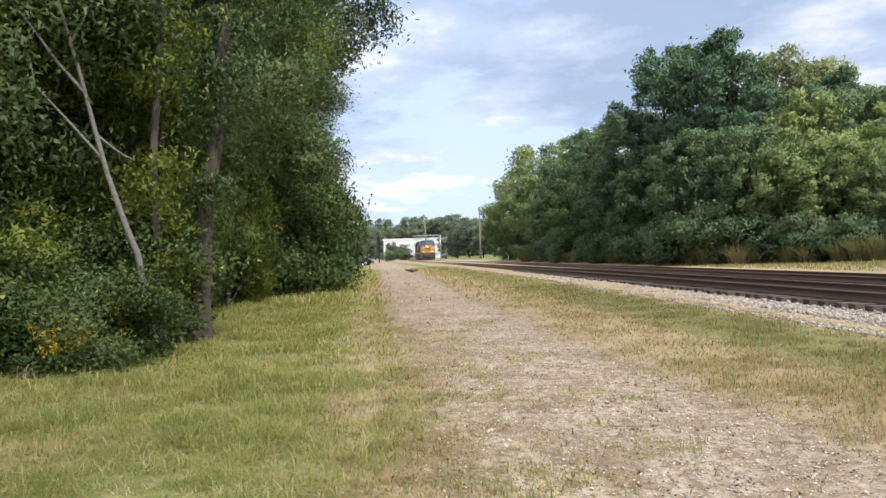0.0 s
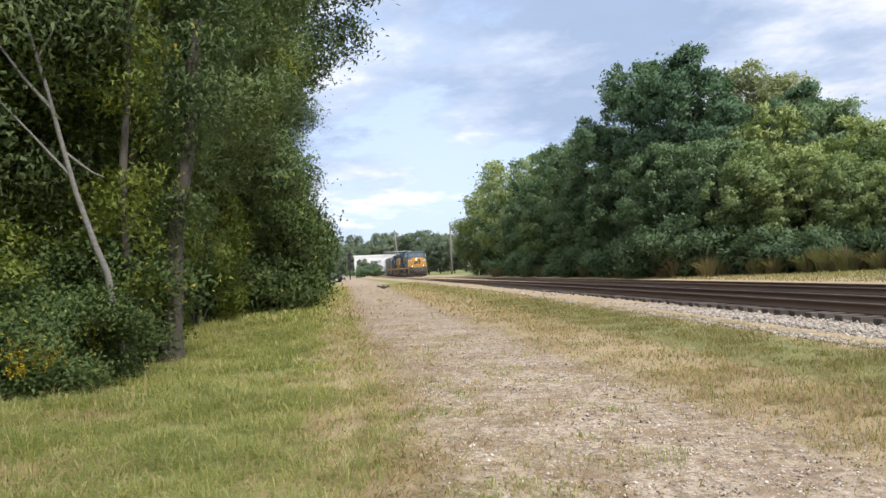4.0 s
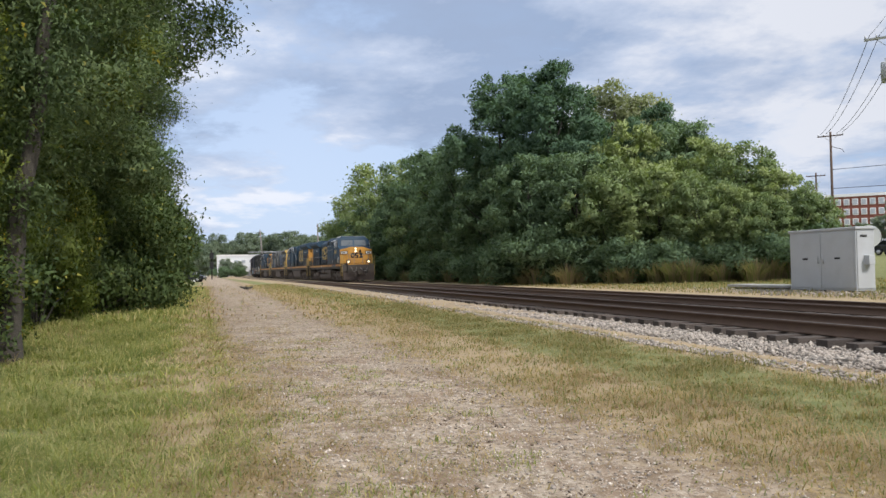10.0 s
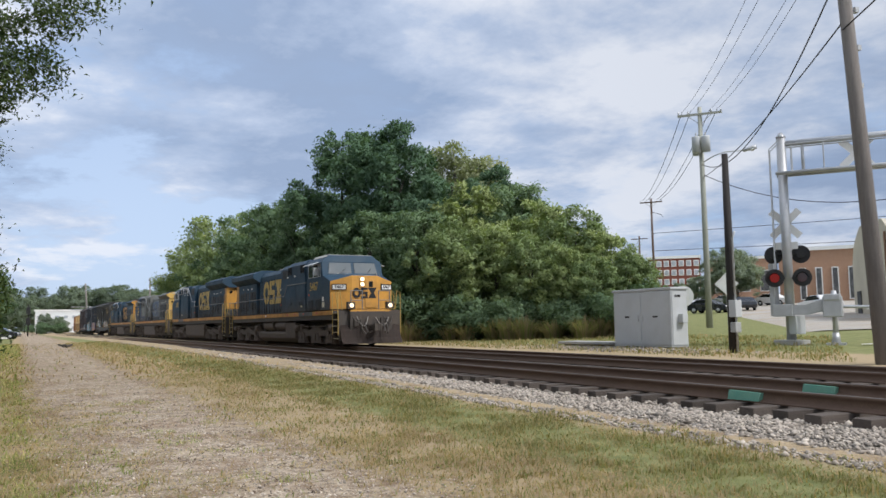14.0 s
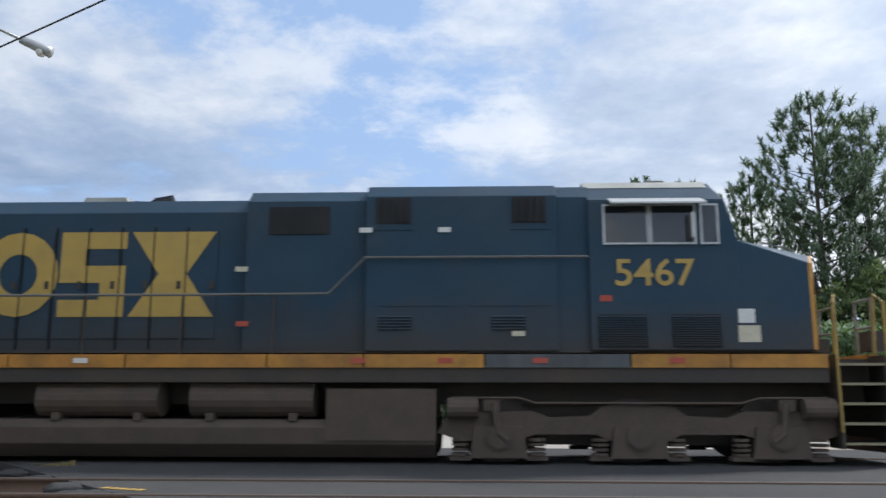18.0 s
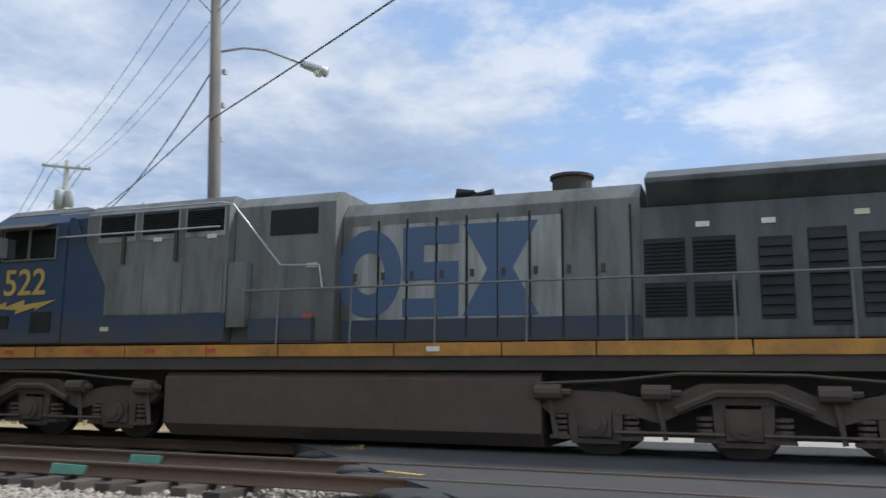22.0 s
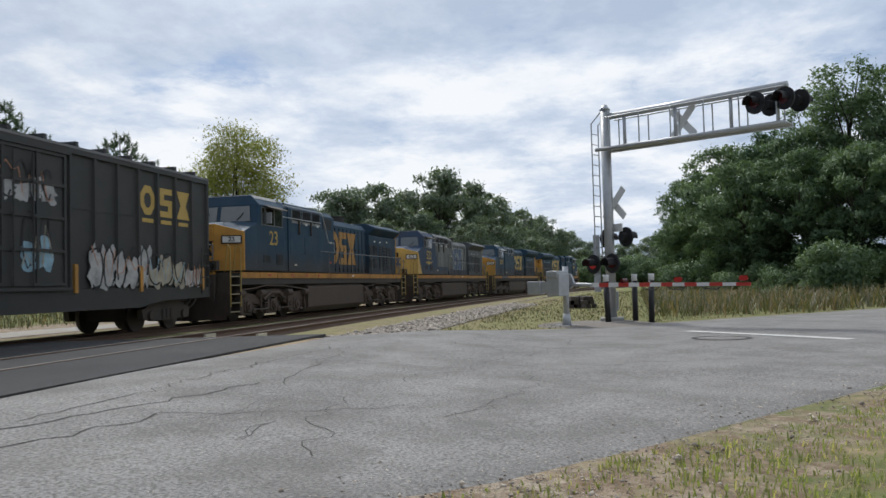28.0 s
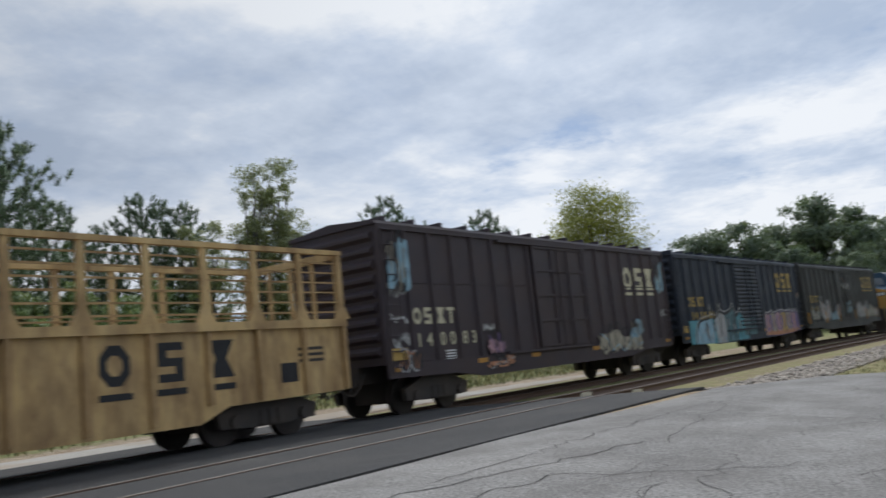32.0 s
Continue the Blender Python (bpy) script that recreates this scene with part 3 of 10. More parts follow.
# ---- roads and the crossing ----
def strip_mesh(name, bs, ends, rows, material, lift):
    """A sheet in the road's own directions; ends(b) gives where it starts and stops along the road."""
    v, f = [], []
    for i, b in enumerate(bs):
        a0, a1 = ends(b)
        for k in range(rows + 1):
            a = a0 + (a1 - a0) * k / rows
            wob = 0.12 * noise.noise((a * 0.6, b, 2.0)) + 0.05 * noise.noise((a * 3.0, b, 9.0)) if i in (0, len(bs) - 1) else 0.0
            wob += (float(road_edge(a)) - 4.75) * max(1 - i / 12, 0)
            x, y = ROAD_N * (b + wob) + ROAD_W * a
            v.append((x, y, float(land(x, y)) + (lift if 0 < i < len(bs) - 1 else -0.05)))
            if i and k:
                n = rows + 1
                f.append(((i - 1) * n + k - 1, (i - 1) * n + k, i * n + k, i * n + k - 1))
    me = raw_mesh(name, v, f, material)
    me.flip_normals()
    me.shade_smooth()
    return me


def along_at_y(y, b):
    return (y - 0.682 * b) / 0.731


def edge_south(b):
    x = 0.731 * b - 0.682 * along_at_y(6.0, b)
    return along_at_y(6.75 - 0.028 * x + 0.10 * math.sin(x * 0.7), b)


tagged(new("road", strip_mesh("road", np.linspace(4.7, 17.4, 45), lambda b: (-60.0, edge_south(b)), 150, PAVING, 0.022)),
       "old pale grey pavement, cracked and patched, leading to the crossing", "road", kind="structure")


def crossing_panels():
    """Dark asphalt on either side of each rail, with a groove left along the rails' inner sides."""
    def sheet(bm, lo, hi, x0, x1, skew0, skew1, z=0.402):
        n = 40
        row = []
        for k in range(n + 1):
            t = k / n
            pts = []
            for off in (lo, hi):
                xa, xb = x0 + skew0 * (off + NEAR_TRACK), x1 + skew1 * (off + NEAR_TRACK)
                x = xa + (xb - xa) * t
                y = float(track_y(x)) + off
                pts.append((x, y))
            row.append([bm.verts.new((x, y, zz)) for (x, y) in pts for zz in (z, z - 0.25)])
        for a, b in zip(row, row[1:]):
            bm.faces.new((a[0], b[0], b[2], a[2]))
            bm.faces.new((a[0], a[1], b[1], b[0]))
            bm.faces.new((a[2], b[2], b[3], a[3]))
        for r in (row[0], row[-1]):
            bm.faces.new((r[0], r[2], r[3], r[1]))
    home = thing("rail_crossing", "dark new asphalt surface of the level crossing", "crossing", kind="structure")
    g = 0.7525
    spans = ((-7.30, -NEAR_TRACK - g - 0.04), (-NEAR_TRACK - g + 0.115, -NEAR_TRACK + g - 0.115), (-NEAR_TRACK + g + 0.04, -g - 0.04),
             (-g + 0.115, g - 0.115), (g + 0.04, 3.1))
    for k, (lo, hi) in enumerate(spans):
        bm = bmesh.new()
        sheet(bm, lo, hi, -4.45, 17.2, -0.94, -0.25, 0.402 - (FAR_DROP if k > 2 else 0.0))
        part("asphalt_panel", bm, ASPHALT, home)
    # ragged heaps of asphalt at the panel's end
    for x, y, r in ((-2.2, 6.9, 0.35), (-3.0, 7.75, 0.42), (-4.25, 8.75, 0.26), (-4.8, 9.5, 0.22), (-5.5, 10.5, 0.32), (-6.2, 11.4, 0.4), (-8.4, 13.3, 0.22), (-9.6, 14.9, 0.45), (-10.4, 15.9, 0.4)):
        bm = bmesh.new()
        bmesh.ops.create_uvsphere(bm, u_segments=30, v_segments=14, radius=1)
        for v in bm.verts:
            k = 1 + 0.30 * noise.noise(v.co * 2 + Vector((x, y, 0))) + 0.16 * noise.noise(v.co * 6 + Vector((y, x, 0)))
            v.co = Vector((x + v.co.x * r * 1.7 * k, y + v.co.y * r * k, 0.31 + v.co.z * 0.10 * k))
        part("asphalt_edge", bm, ASPHALT, home, smooth=True)


crossing_panels()


def far_paving():
    xs = np.arange(-46, 46.1, 1.0)
    v, f = [], []
    for i, x in enumerate(xs):
        y0 = float(track_y(x)) + (3.1 if x > -9 else 3.1 + 1.07 * (-9 - x))
        top = np.interp(x, [-46, -34, -24, -12, -3, 2, 8, 30, 46], [66, 54, 45.5, 41, 36, 26, 19.2, 18.4, 17.0])
        for k in range(25):
            y = y0 + max(top - y0, 0.3) * k / 24 + (0.25 * noise.noise((x * 0.7, 3.0, 1.0)) if k == 24 else 0)
            v.append((x, y, float(land(x, y)) + 0.02))
            if i and k:
                f.append(((i - 1) * 25 + k - 1, i * 25 + k - 1, i * 25 + k, (i - 1) * 25 + k))
    me = raw_mesh("yard", v, f, FAR_PAVING)
    me.shade_smooth()
    tagged(new("pavement", me), "sun-bleached concrete yard with sandy dirt", "pavement", kind="structure")
    tagged(new("road_far", strip_mesh("road_far", np.linspace(1.6, 10.5, 14), lambda b: (along_at_y(16.4, b), 190.0), 80, FAR_PAVING, 0.03)),
           "pale concrete street beyond the tracks", "road", kind="structure")
    v, f = [], []                                           # the side street that leaves it towards the brick building
    for i in range(61):
        for k in range(13):
            x, y = -26.4 - 0.77 * 2 * i + 0.64 * 0.95 * k, 29.1 + 0.64 * 2 * i + 0.77 * 0.95 * k
            v.append((x, y, float(land(x, y)) + (0.05 if 0 < k < 12 else -0.03)))
            if i and k:
                f.append(((i - 1) * 13 + k - 1, (i - 1) * 13 + k, i * 13 + k, i * 13 + k - 1))
    me = raw_mesh("side_street", v, f, FAR_PAVING)
    me.flip_normals()
    me.shade_smooth()
    tagged(new("road_side", me), "pale concrete side street lined with grass", "road", kind="structure")


far_paving()


# ---- tracks ----
def rail_points(off, x0, x1, step):
    out = []
    x = x0
    while x <= x1:
        y = float(track_y(x))
        s = (float(track_y(x + 0.5)) - float(track_y(x - 0.5)))
        l = math.hypot(1, s)
        out.append((x - s / l * off, y + off / l))
        x += step
    return out


RAIL_SHAPE = ((-0.075, -0.18), (0.075, -0.18), (0.070, -0.160), (0.012, -0.135), (0.012, -0.045), (0.037, -0.035), (0.037, -0.006), (0.030, 0.0),
              (-0.030, 0.0), (-0.037, -0.006), (-0.037, -0.035), (-0.012, -0.045), (-0.012, -0.135), (-0.070, -0.160))


def make_track(name, off, label, x0, x1, drop=0.0):
    home = thing(name, label, "railway track", kind="structure")
    for side in (-0.7525, 0.7525):
        pts = rail_points(off + side, x0, x1, 2.0)
        v, f = [], []
        n = len(RAIL_SHAPE)
        for i, (x, y) in enumerate(pts):
            a, b = pts[max(i - 1, 0)], pts[min(i + 1, len(pts) - 1)]
            dx, dy = b[0] - a[0], b[1] - a[1]
            l = math.hypot(dx, dy)
            for p, q in RAIL_SHAPE:
                v.append((x - dy / l * p, y + dx / l * p, RAIL_Z - drop + q))
            if i:
                for k in range(n):
                    f.append(((i - 1) * n + k, (i - 1) * n + (k + 1) % n, i * n + (k + 1) % n, i * n + k))
        me = raw_mesh("rail", v, f, RAIL_STEEL)
        me.materials.append(RAIL_TOP)
        me.polygons.foreach_set("material_index", np.tile([1 if k in (6, 7, 8) else 0 for k in range(n)], len(pts) - 1).astype(np.int32))
        part("rail", me, None, home)
    # sleepers: those close by are pieces, the rest one mesh
    bm = bmesh.new()
    add_box(bm, -0.115, 0.115, -1.30, 1.30, -0.09, 0.09)
    tie = finish(bm, "tie", bevel=0.012)
    tie.materials.append(TIE_WOOD)
    far = bmesh.new()
    rnd = random.Random(5)
    x = x0
    while x < x1:
        y = float(track_y(x)) + off
        s = float(track_y(x + 0.5) - track_y(x - 0.5))
        inside = -5.5 + 0.93 * -(off + NEAR_TRACK) < x < 17.0
        if -38 < x < 42 and not inside:
            ob = new("tie", tie)
            ob.parent = home
            ob.matrix_world = pose(x + rnd.uniform(-0.03, 0.03), y + rnd.uniform(-0.06, 0.06), RAIL_Z - drop - 0.272 + rnd.uniform(-0.012, 0.008), 0, 0, math.degrees(math.atan(s)) + rnd.uniform(-1.5, 1.5))
        elif not inside:
            add_box(far, x - 0.115, x + 0.115, y - 1.3, y + 1.3, RAIL_Z - drop - 0.36, RAIL_Z - drop - 0.185)
        x += 0.52
    ob = part("far_ties", far, TIE_WOOD, home)
    ob["kind"] = "stuff"
    return home


make_track("track_near", -NEAR_TRACK, "railway track with rusty rails on dark wooden ties, nearer the path", -270, 230)
make_track("track_far", 0.0, "railway track with polished rails on dark wooden ties, beyond the first", -270, 230, FAR_DROP)


def make_ballast():
    """The stone bed under both tracks, with single stones strewn on its shoulder."""
    prof = [(-NEAR_TRACK - 3.05, -0.02), (-NEAR_TRACK - 2.2, 0.13), (-NEAR_TRACK - 1.5, 0.11), (-NEAR_TRACK - 1.2, 0.13), (-NEAR_TRACK + 1.4, 0.15), (-2.15, 0.12), (-1.4, 0.11), (1.5, 0.11), (2.2, 0.14), (3.3, 0.16)]
    xs = np.concatenate([np.arange(-270, -40, 4.0), np.arange(-40, 45, 0.8), np.arange(45, 231, 4.0)])
    v, f = [], []
    n = len(prof)
    for i, x in enumerate(xs):
        y0 = float(track_y(x))
        for k, (o, z) in enumerate(prof):
            o2 = o + (0.35 * noise.noise((x * 0.35, o, 5.0)) if k in (0, n - 1) else 0)
            yy = y0 + o2
            b = 0.731 * x + 0.682 * yy
            zz = z + 0.03 * noise.noise((x * 1.3, o * 2, 1.0))
            if 4.0 < b < 17.6 and o < -5.5 or (-5.5 - 0.93 * (o + NEAR_TRACK) < x < 17.0):
                zz = min(zz, 0.12) - (0.3 if o < -5.5 else 0)
            v.append((x, yy, zz))
            if i and k:
                f.append(((i - 1) * n + k - 1, i * n + k - 1, i * n + k, (i - 1) * n + k))
    me = raw_mesh("ballast_bed", v, f, BALLAST)
    me.shade_smooth()
    home = tagged(new("ballast", me), "bed of crushed grey stone under the tracks", "ballast", kind="structure")
    rng = np.random.default_rng(7)

    def strew(name, count, xr, off_range, size, mat):
        x = rng.uniform(*xr, count)
        o = rng.uniform(*off_range, count)
        y = track_y(x) + o
        b = 0.731 * x + 0.682 * y
        ok = ~((-5.0 - 0.93 * (o + NEAR_TRACK) < x) & (x < 16.9)) & ~((b > 4.0) & (b < 17.5) & (o < -5.5))
        x, y, o = x[ok], y[ok], o[ok]
        z = np.interp(o, [p for p, _ in prof], [q for _, q in prof])
        z = np.where(o < -7.2, np.maximum(z, land(x, y) - 0.005), z)
        return stones(name, x, y, z, size, mat, rng)
    for nm, c, xr, orr, sz in (("ballast_stones", 46000, (-30, -1.5), (-7.5, -5.62), (0.012, 0.032)), ("ballast_stones", 9000, (-24, -4), (-5.6, -2.9), (0.018, 0.04)),
                              ("ballast_stones", 7000, (16.8, 44), (-7.4, -5.5), (0.02, 0.05)), ("ballast_stones", 15000, (15.8, 46), (-8.9, -7.2), (0.03, 0.06)), ("ballast_stones", 5000, (-32, -8), (0.9, 3.2), (0.02, 0.05)),
                              ("ballast_stones", 9000, (-75, -30), (-7.3, -5.5), (0.03, 0.07)), ("ballast_stones", 3000, (44, 90), (-7.3, -5.5), (0.04, 0.08))):
        ob = new(nm, strew(nm, c, xr, orr, sz, STONE))
        ob.parent = home
        ob["kind"] = "stuff"


def stones(name, x, y, z, size, mat, rng):
    """Rough little octahedra, one mesh."""
    n = len(x)
    base = np.array([[1, 0, 0], [0, 1, 0], [-1, 0, 0], [0, -1, 0], [0, 0, 1], [0, 0, -0.6]], float)
    tri = np.array([[0, 1, 4], [1, 2, 4], [2, 3, 4], [3, 0, 4], [1, 0, 5], [2, 1, 5], [3, 2, 5], [0, 3, 5]])
    s = rng.uniform(*size, n) * (1 + 0.8 * (rng.random(n) > 0.9))
    a = rng.uniform(0, 6.283, n)
    p = base[None] * rng.uniform(0.6, 1.25, (n, 6, 1)) * np.stack([s * rng.uniform(0.8, 1.5, n), s, s * rng.uniform(0.5, 0.9, n)], -1)[:, None]
    c, q = np.cos(a)[:, None], np.sin(a)[:, None]
    tilt = rng.uniform(-0.5, 0.5, n)[:, None]
    px, py, pz = p[..., 0], p[..., 1], p[..., 2] + p[..., 0] * tilt
    v = np.stack([px * c - py * q + x[:, None], px * q + py * c + y[:, None], pz + z[:, None] + 0.3 * s[:, None]], -1).reshape(-1, 3)
    return raw_mesh(name, v, (tri[None] + 6 * np.arange(n)[:, None, None]).reshape(-1, 3), mat)


make_ballast()

# ---- the train ----
HALF = 11.15


def brand_mark(x0, height, z0, side, material, y, slope=0.0):
    """Three plain shapes side by side, as on the locomotives' flanks: a ring, a stack of blocks, a pair of wedges."""
    bm = bmesh.new()
    h, w = height, height * 0.78
    def quad(pts):
        v = [bm.verts.new((x0 + side * px, y, z0 + pz)) for px, pz in pts]
        bm.faces.new(v)
    n = 20
    for k in range(n):                                     # ring
        a, b = 2 * math.pi * k / n, 2 * math.pi * (k + 1) / n
        quad([(w / 2 + math.cos(t) * w * r, h / 2 + math.sin(t) * h * r) for t, r in ((a, 0.5), (b, 0.5), (b, 0.24), (a, 0.24))])
    o = w * 1.02
    for zz, xa, xb in ((0.0, 0.0, 1.0), (0.40, 0.0, 1.0), (0.80, 0.0, 1.0), (0.20, 0.62, 1.0), (0.60, 0.0, 0.38)):   # stacked blocks
        quad([(o + w * 0.82 * xa, h * zz), (o + w * 0.82 * xb, h * zz), (o + w * 0.82 * xb, h * (zz + 0.2)), (o + w * 0.82 * xa, h * (zz + 0.2))])
    o = w * 1.90
    for za, zb in ((0.0, 0.5), (1.0, 0.5)):                # wedges
        quad([(o, h * za), (o + w * 1.05, h * za), (o + w * 0.70, h * zb), (o + w * 0.35, h * zb)])
    return bm


def louvre(bm, x0, x1, z0, z1, y, out, count):
    """Thin sloping slats on a flank; out is +1 or -1."""
    step = (z1 - z0) / count
    for k in range(count):
        z = z0 + k * step
        v = [bm.verts.new(p) for p in ((x0, y, z + step * 0.85), (x1, y, z + step * 0.85), (x1, y + out * 0.028, z + step * 0.2), (x0, y + out * 0.028, z + step * 0.2),
                                       (x0, y, z + step * 0.1), (x1, y, z + step * 0.1))]
        bm.faces.new((v[0], v[1], v[2], v[3]))
        bm.faces.new((v[3], v[2], v[5], v[4]))


def truck_meshes():
    """Side frame with bolster, springs and bearing caps; wheel with flange and axle."""
    bm = bmesh.new()
    top = [(-2.95, 0.82), (-2.75, 1.02), (-1.75, 0.98), (-1.15, 0.86), (-0.55, 1.12), (0.55, 1.12), (1.15, 0.86), (1.75, 0.98), (2.75, 1.02), (2.95, 0.82)]
    bottom = [(2.75, 0.66), (1.55, 0.66), (1.15, 0.54), (0.50, 0.82), (-0.50, 0.82), (-1.15, 0.54), (-1.55, 0.66), (-2.75, 0.66)]
    add_prism(bm, top + bottom, "y", -1.34, -1.16)
    for x in (-2.05, 0.0, 2.05):
        for q in (-0.36, 0.28):                            # pedestal legs
            add_prism(bm, [(x + q - 0.05, 0.88), (x + q + 0.13, 0.88), (x + q + 0.10, 0.28), (x + q - 0.02, 0.28)], "y", -1.32, -1.14)
        add_box(bm, x - 0.24, x + 0.24, -1.36, -1.14, 0.32, 0.76)
        add_tube(bm, [(x, -1.30, 0.53), (x, -1.43, 0.53)], 0.19, 14)
        add_tube(bm, [(x, -1.43, 0.53), (x, -1.47, 0.53)], 0.11, 10)
        add_box(bm, x - 0.36, x + 0.36, -1.30, -1.14, 0.22, 0.30)
        for q in (-0.52, 0.52):                            # coil springs beside each axle
            for k in range(4):
                add_tube(bm, [(x + q, -1.25, 0.34 + 0.085 * k), (x + q, -1.25, 0.39 + 0.085 * k)], 0.12, 9)
            add_box(bm, x + q - 0.15, x + q + 0.15, -1.36, -1.14, 0.28, 0.34)
    for x in (-2.72, 2.72, -1.15, 1.15):                   # brake cylinders, hangers and shoes
        add_tube(bm, [(x - 0.20, -1.44, 0.98), (x + 0.20, -1.44, 0.98)], 0.12, 10)
        add_tube(bm, [(x + 0.2, -1.44, 0.98), (x + 0.34, -1.44, 0.98)], 0.05, 6)
        add_tube(bm, [(x, -1.38, 0.90), (x + 0.10, -1.38, 0.30)], 0.04, 5)
    for x in (-1.0, 1.0):
        add_tube(bm, [(x - 0.75, -1.40, 0.40), (x + 0.75, -1.40, 0.40)], 0.028, 5)
    add_tube(bm, [(-2.9, -1.42, 1.10), (-1.7, -1.44, 1.16), (-0.8, -1.44, 1.26), (0.8, -1.44, 1.24), (1.7, -1.44, 1.16), (2.9, -1.42, 1.08)], 0.026, 5)
    add_tube(bm, [(-0.9, -1.40, 0.74), (-0.35, -1.40, 0.98), (0.35, -1.40, 0.98), (0.9, -1.40, 0.74)], 0.06, 6)
    frame_me = finish(bm, "truck_frame")
    frame_me.materials.append(TRUCK)
    bm = bmesh.new()
    for s in (-1, 1):
        for a, b, r in ((0.68, 0.80, 0.53), (0.66, 0.68, 0.56)):
            add_tube(bm, [(0, s * a, 0.53), (0, s * b, 0.53)], r, 24)
    add_tube(bm, [(0, -0.7, 0.53), (0, 0.7, 0.53)], 0.10, 10)
    wheel_me = finish(bm, "wheelset")
    wheel_me.materials.append(WHEEL)
    return frame_me, wheel_me


TRUCK_FRAME, WHEELSET = truck_meshes()


def modern_truck():
    """Straight heavy side frame with three boxed axle bearings, stacked springs and brake cylinders on the corners."""
    bm = bmesh.new()
    top = [(-2.95, 0.52), (-2.78, 0.84), (-1.55, 0.86), (-1.30, 0.76), (-0.72, 0.78), (-0.52, 0.93), (0.52, 0.93), (0.72, 0.78), (1.30, 0.76), (1.55, 0.86), (2.78, 0.84), (2.95, 0.52)]
    low = [(2.6, 0.40), (1.75, 0.42), (1.5, 0.50), (0.62, 0.50), (0.42, 0.40), (-0.42, 0.40), (-0.62, 0.50), (-1.5, 0.50), (-1.75, 0.42), (-2.6, 0.40)]
    add_prism(bm, top + low, "y", -1.34, -1.14)
    for x in (-2.05, 0.0, 2.05):
        add_prism(bm, [(x - 0.36, 0.62), (x + 0.36, 0.62), (x + 0.42, 0.14), (x - 0.42, 0.14)], "y", -1.40, -1.12)
        add_tube(bm, [(x, -1.38, 0.46), (x, -1.43, 0.46)], 0.20, 18)
        add_tube(bm, [(x, -1.43, 0.46), (x, -1.445, 0.46)], 0.165, 18)
        for q in (-0.56, 0.56):
            for k in range(4):
                add_tube(bm, [(x + q, -1.26, 0.17 + 0.075 * k), (x + q, -1.26, 0.215 + 0.075 * k)], 0.13, 10)
            add_box(bm, x + q - 0.16, x + q + 0.16, -1.36, -1.14, 0.10, 0.165)
    for s in (-1, 1):
        add_tube(bm, [(s * 2.35, -1.42, 0.90), (s * 2.80, -1.42, 0.90)], 0.16, 14)
        add_tube(bm, [(s * 2.12, -1.40, 0.98), (s * 2.06, -1.42, 0.52), (s * 1.92, -1.42, 0.40)], 0.055, 6)
        add_tube(bm, [(s * 1.02, -1.345, 0.64), (s * 1.02, -1.36, 0.64)], 0.055, 10)
        add_box(bm, s * 2.15 - 0.12, s * 2.15 + 0.12, -1.40, -1.30, 0.86, 1.05)
    add_tube(bm, [(-2.75, -1.40, 1.06), (-1.75, -1.40, 1.06), (-1.5, -1.40, 0.98), (1.5, -1.40, 0.98), (1.75, -1.40, 1.06), (2.75, -1.40, 1.06)], 0.022, 5)
    me = finish(bm, "modern_truck_frame")
    me.materials.append(TRUCK)
    return me


MODERN_TRUCK = modern_truck()


def bogie(parent, x, axles=(-2.05, 0.0, 2.05), frame_mesh=None, wheel=None):
    me = frame_mesh or TRUCK_FRAME
    for rz in (0, 180):
        t = part("truck_frame", me, None, parent)
        t.matrix_local = pose(x, 0, 0, 0, 0, rz)
    for a in axles:
        w = part("wheelset", wheel or WHEELSET, None, parent)
        w.location = (x + a, 0, 0)
    bm = bmesh.new()
    w = 2.75 if len(axles) > 2 else 1.1
    add_box(bm, x - w, x + w, -0.62, 0.62, 0.30, 1.3)
    part("bolster", bm, UNDER, parent)


def coupler(parent, x, s):
    bm = bmesh.new()
    add_box(bm, min(x - s * 0.9, x - s * 0.28), max(x - s * 0.9, x - s * 0.28), -0.12, 0.12, 0.78, 1.02)
    add_prism(bm, [(x - s * 0.30, -0.20), (x - s * 0.02, -0.22), (x - s * 0.02, -0.08), (x - s * 0.16, -0.02), (x - s * 0.10, 0.12), (x - s * 0.22, 0.2), (x - s * 0.32, 0.12)], "z", 0.74, 1.06)
    part("coupler", bm, UNDER, parent)
    for y, z in ((0.45, 1.1), (-0.45, 1.1), (0.62, 1.05), (-0.62, 1.05)):
        hose = bmesh.new()
        add_tube(hose, [(x - s * 0.62, y, z), (x - s * 0.45, y, z - 0.28), (x - s * 0.30, y * 0.85, z - 0.46), (x - s * 0.10, y * 0.7, z - 0.38)], 0.028, 6)
        part("brake_hose", hose, UNDER, parent)


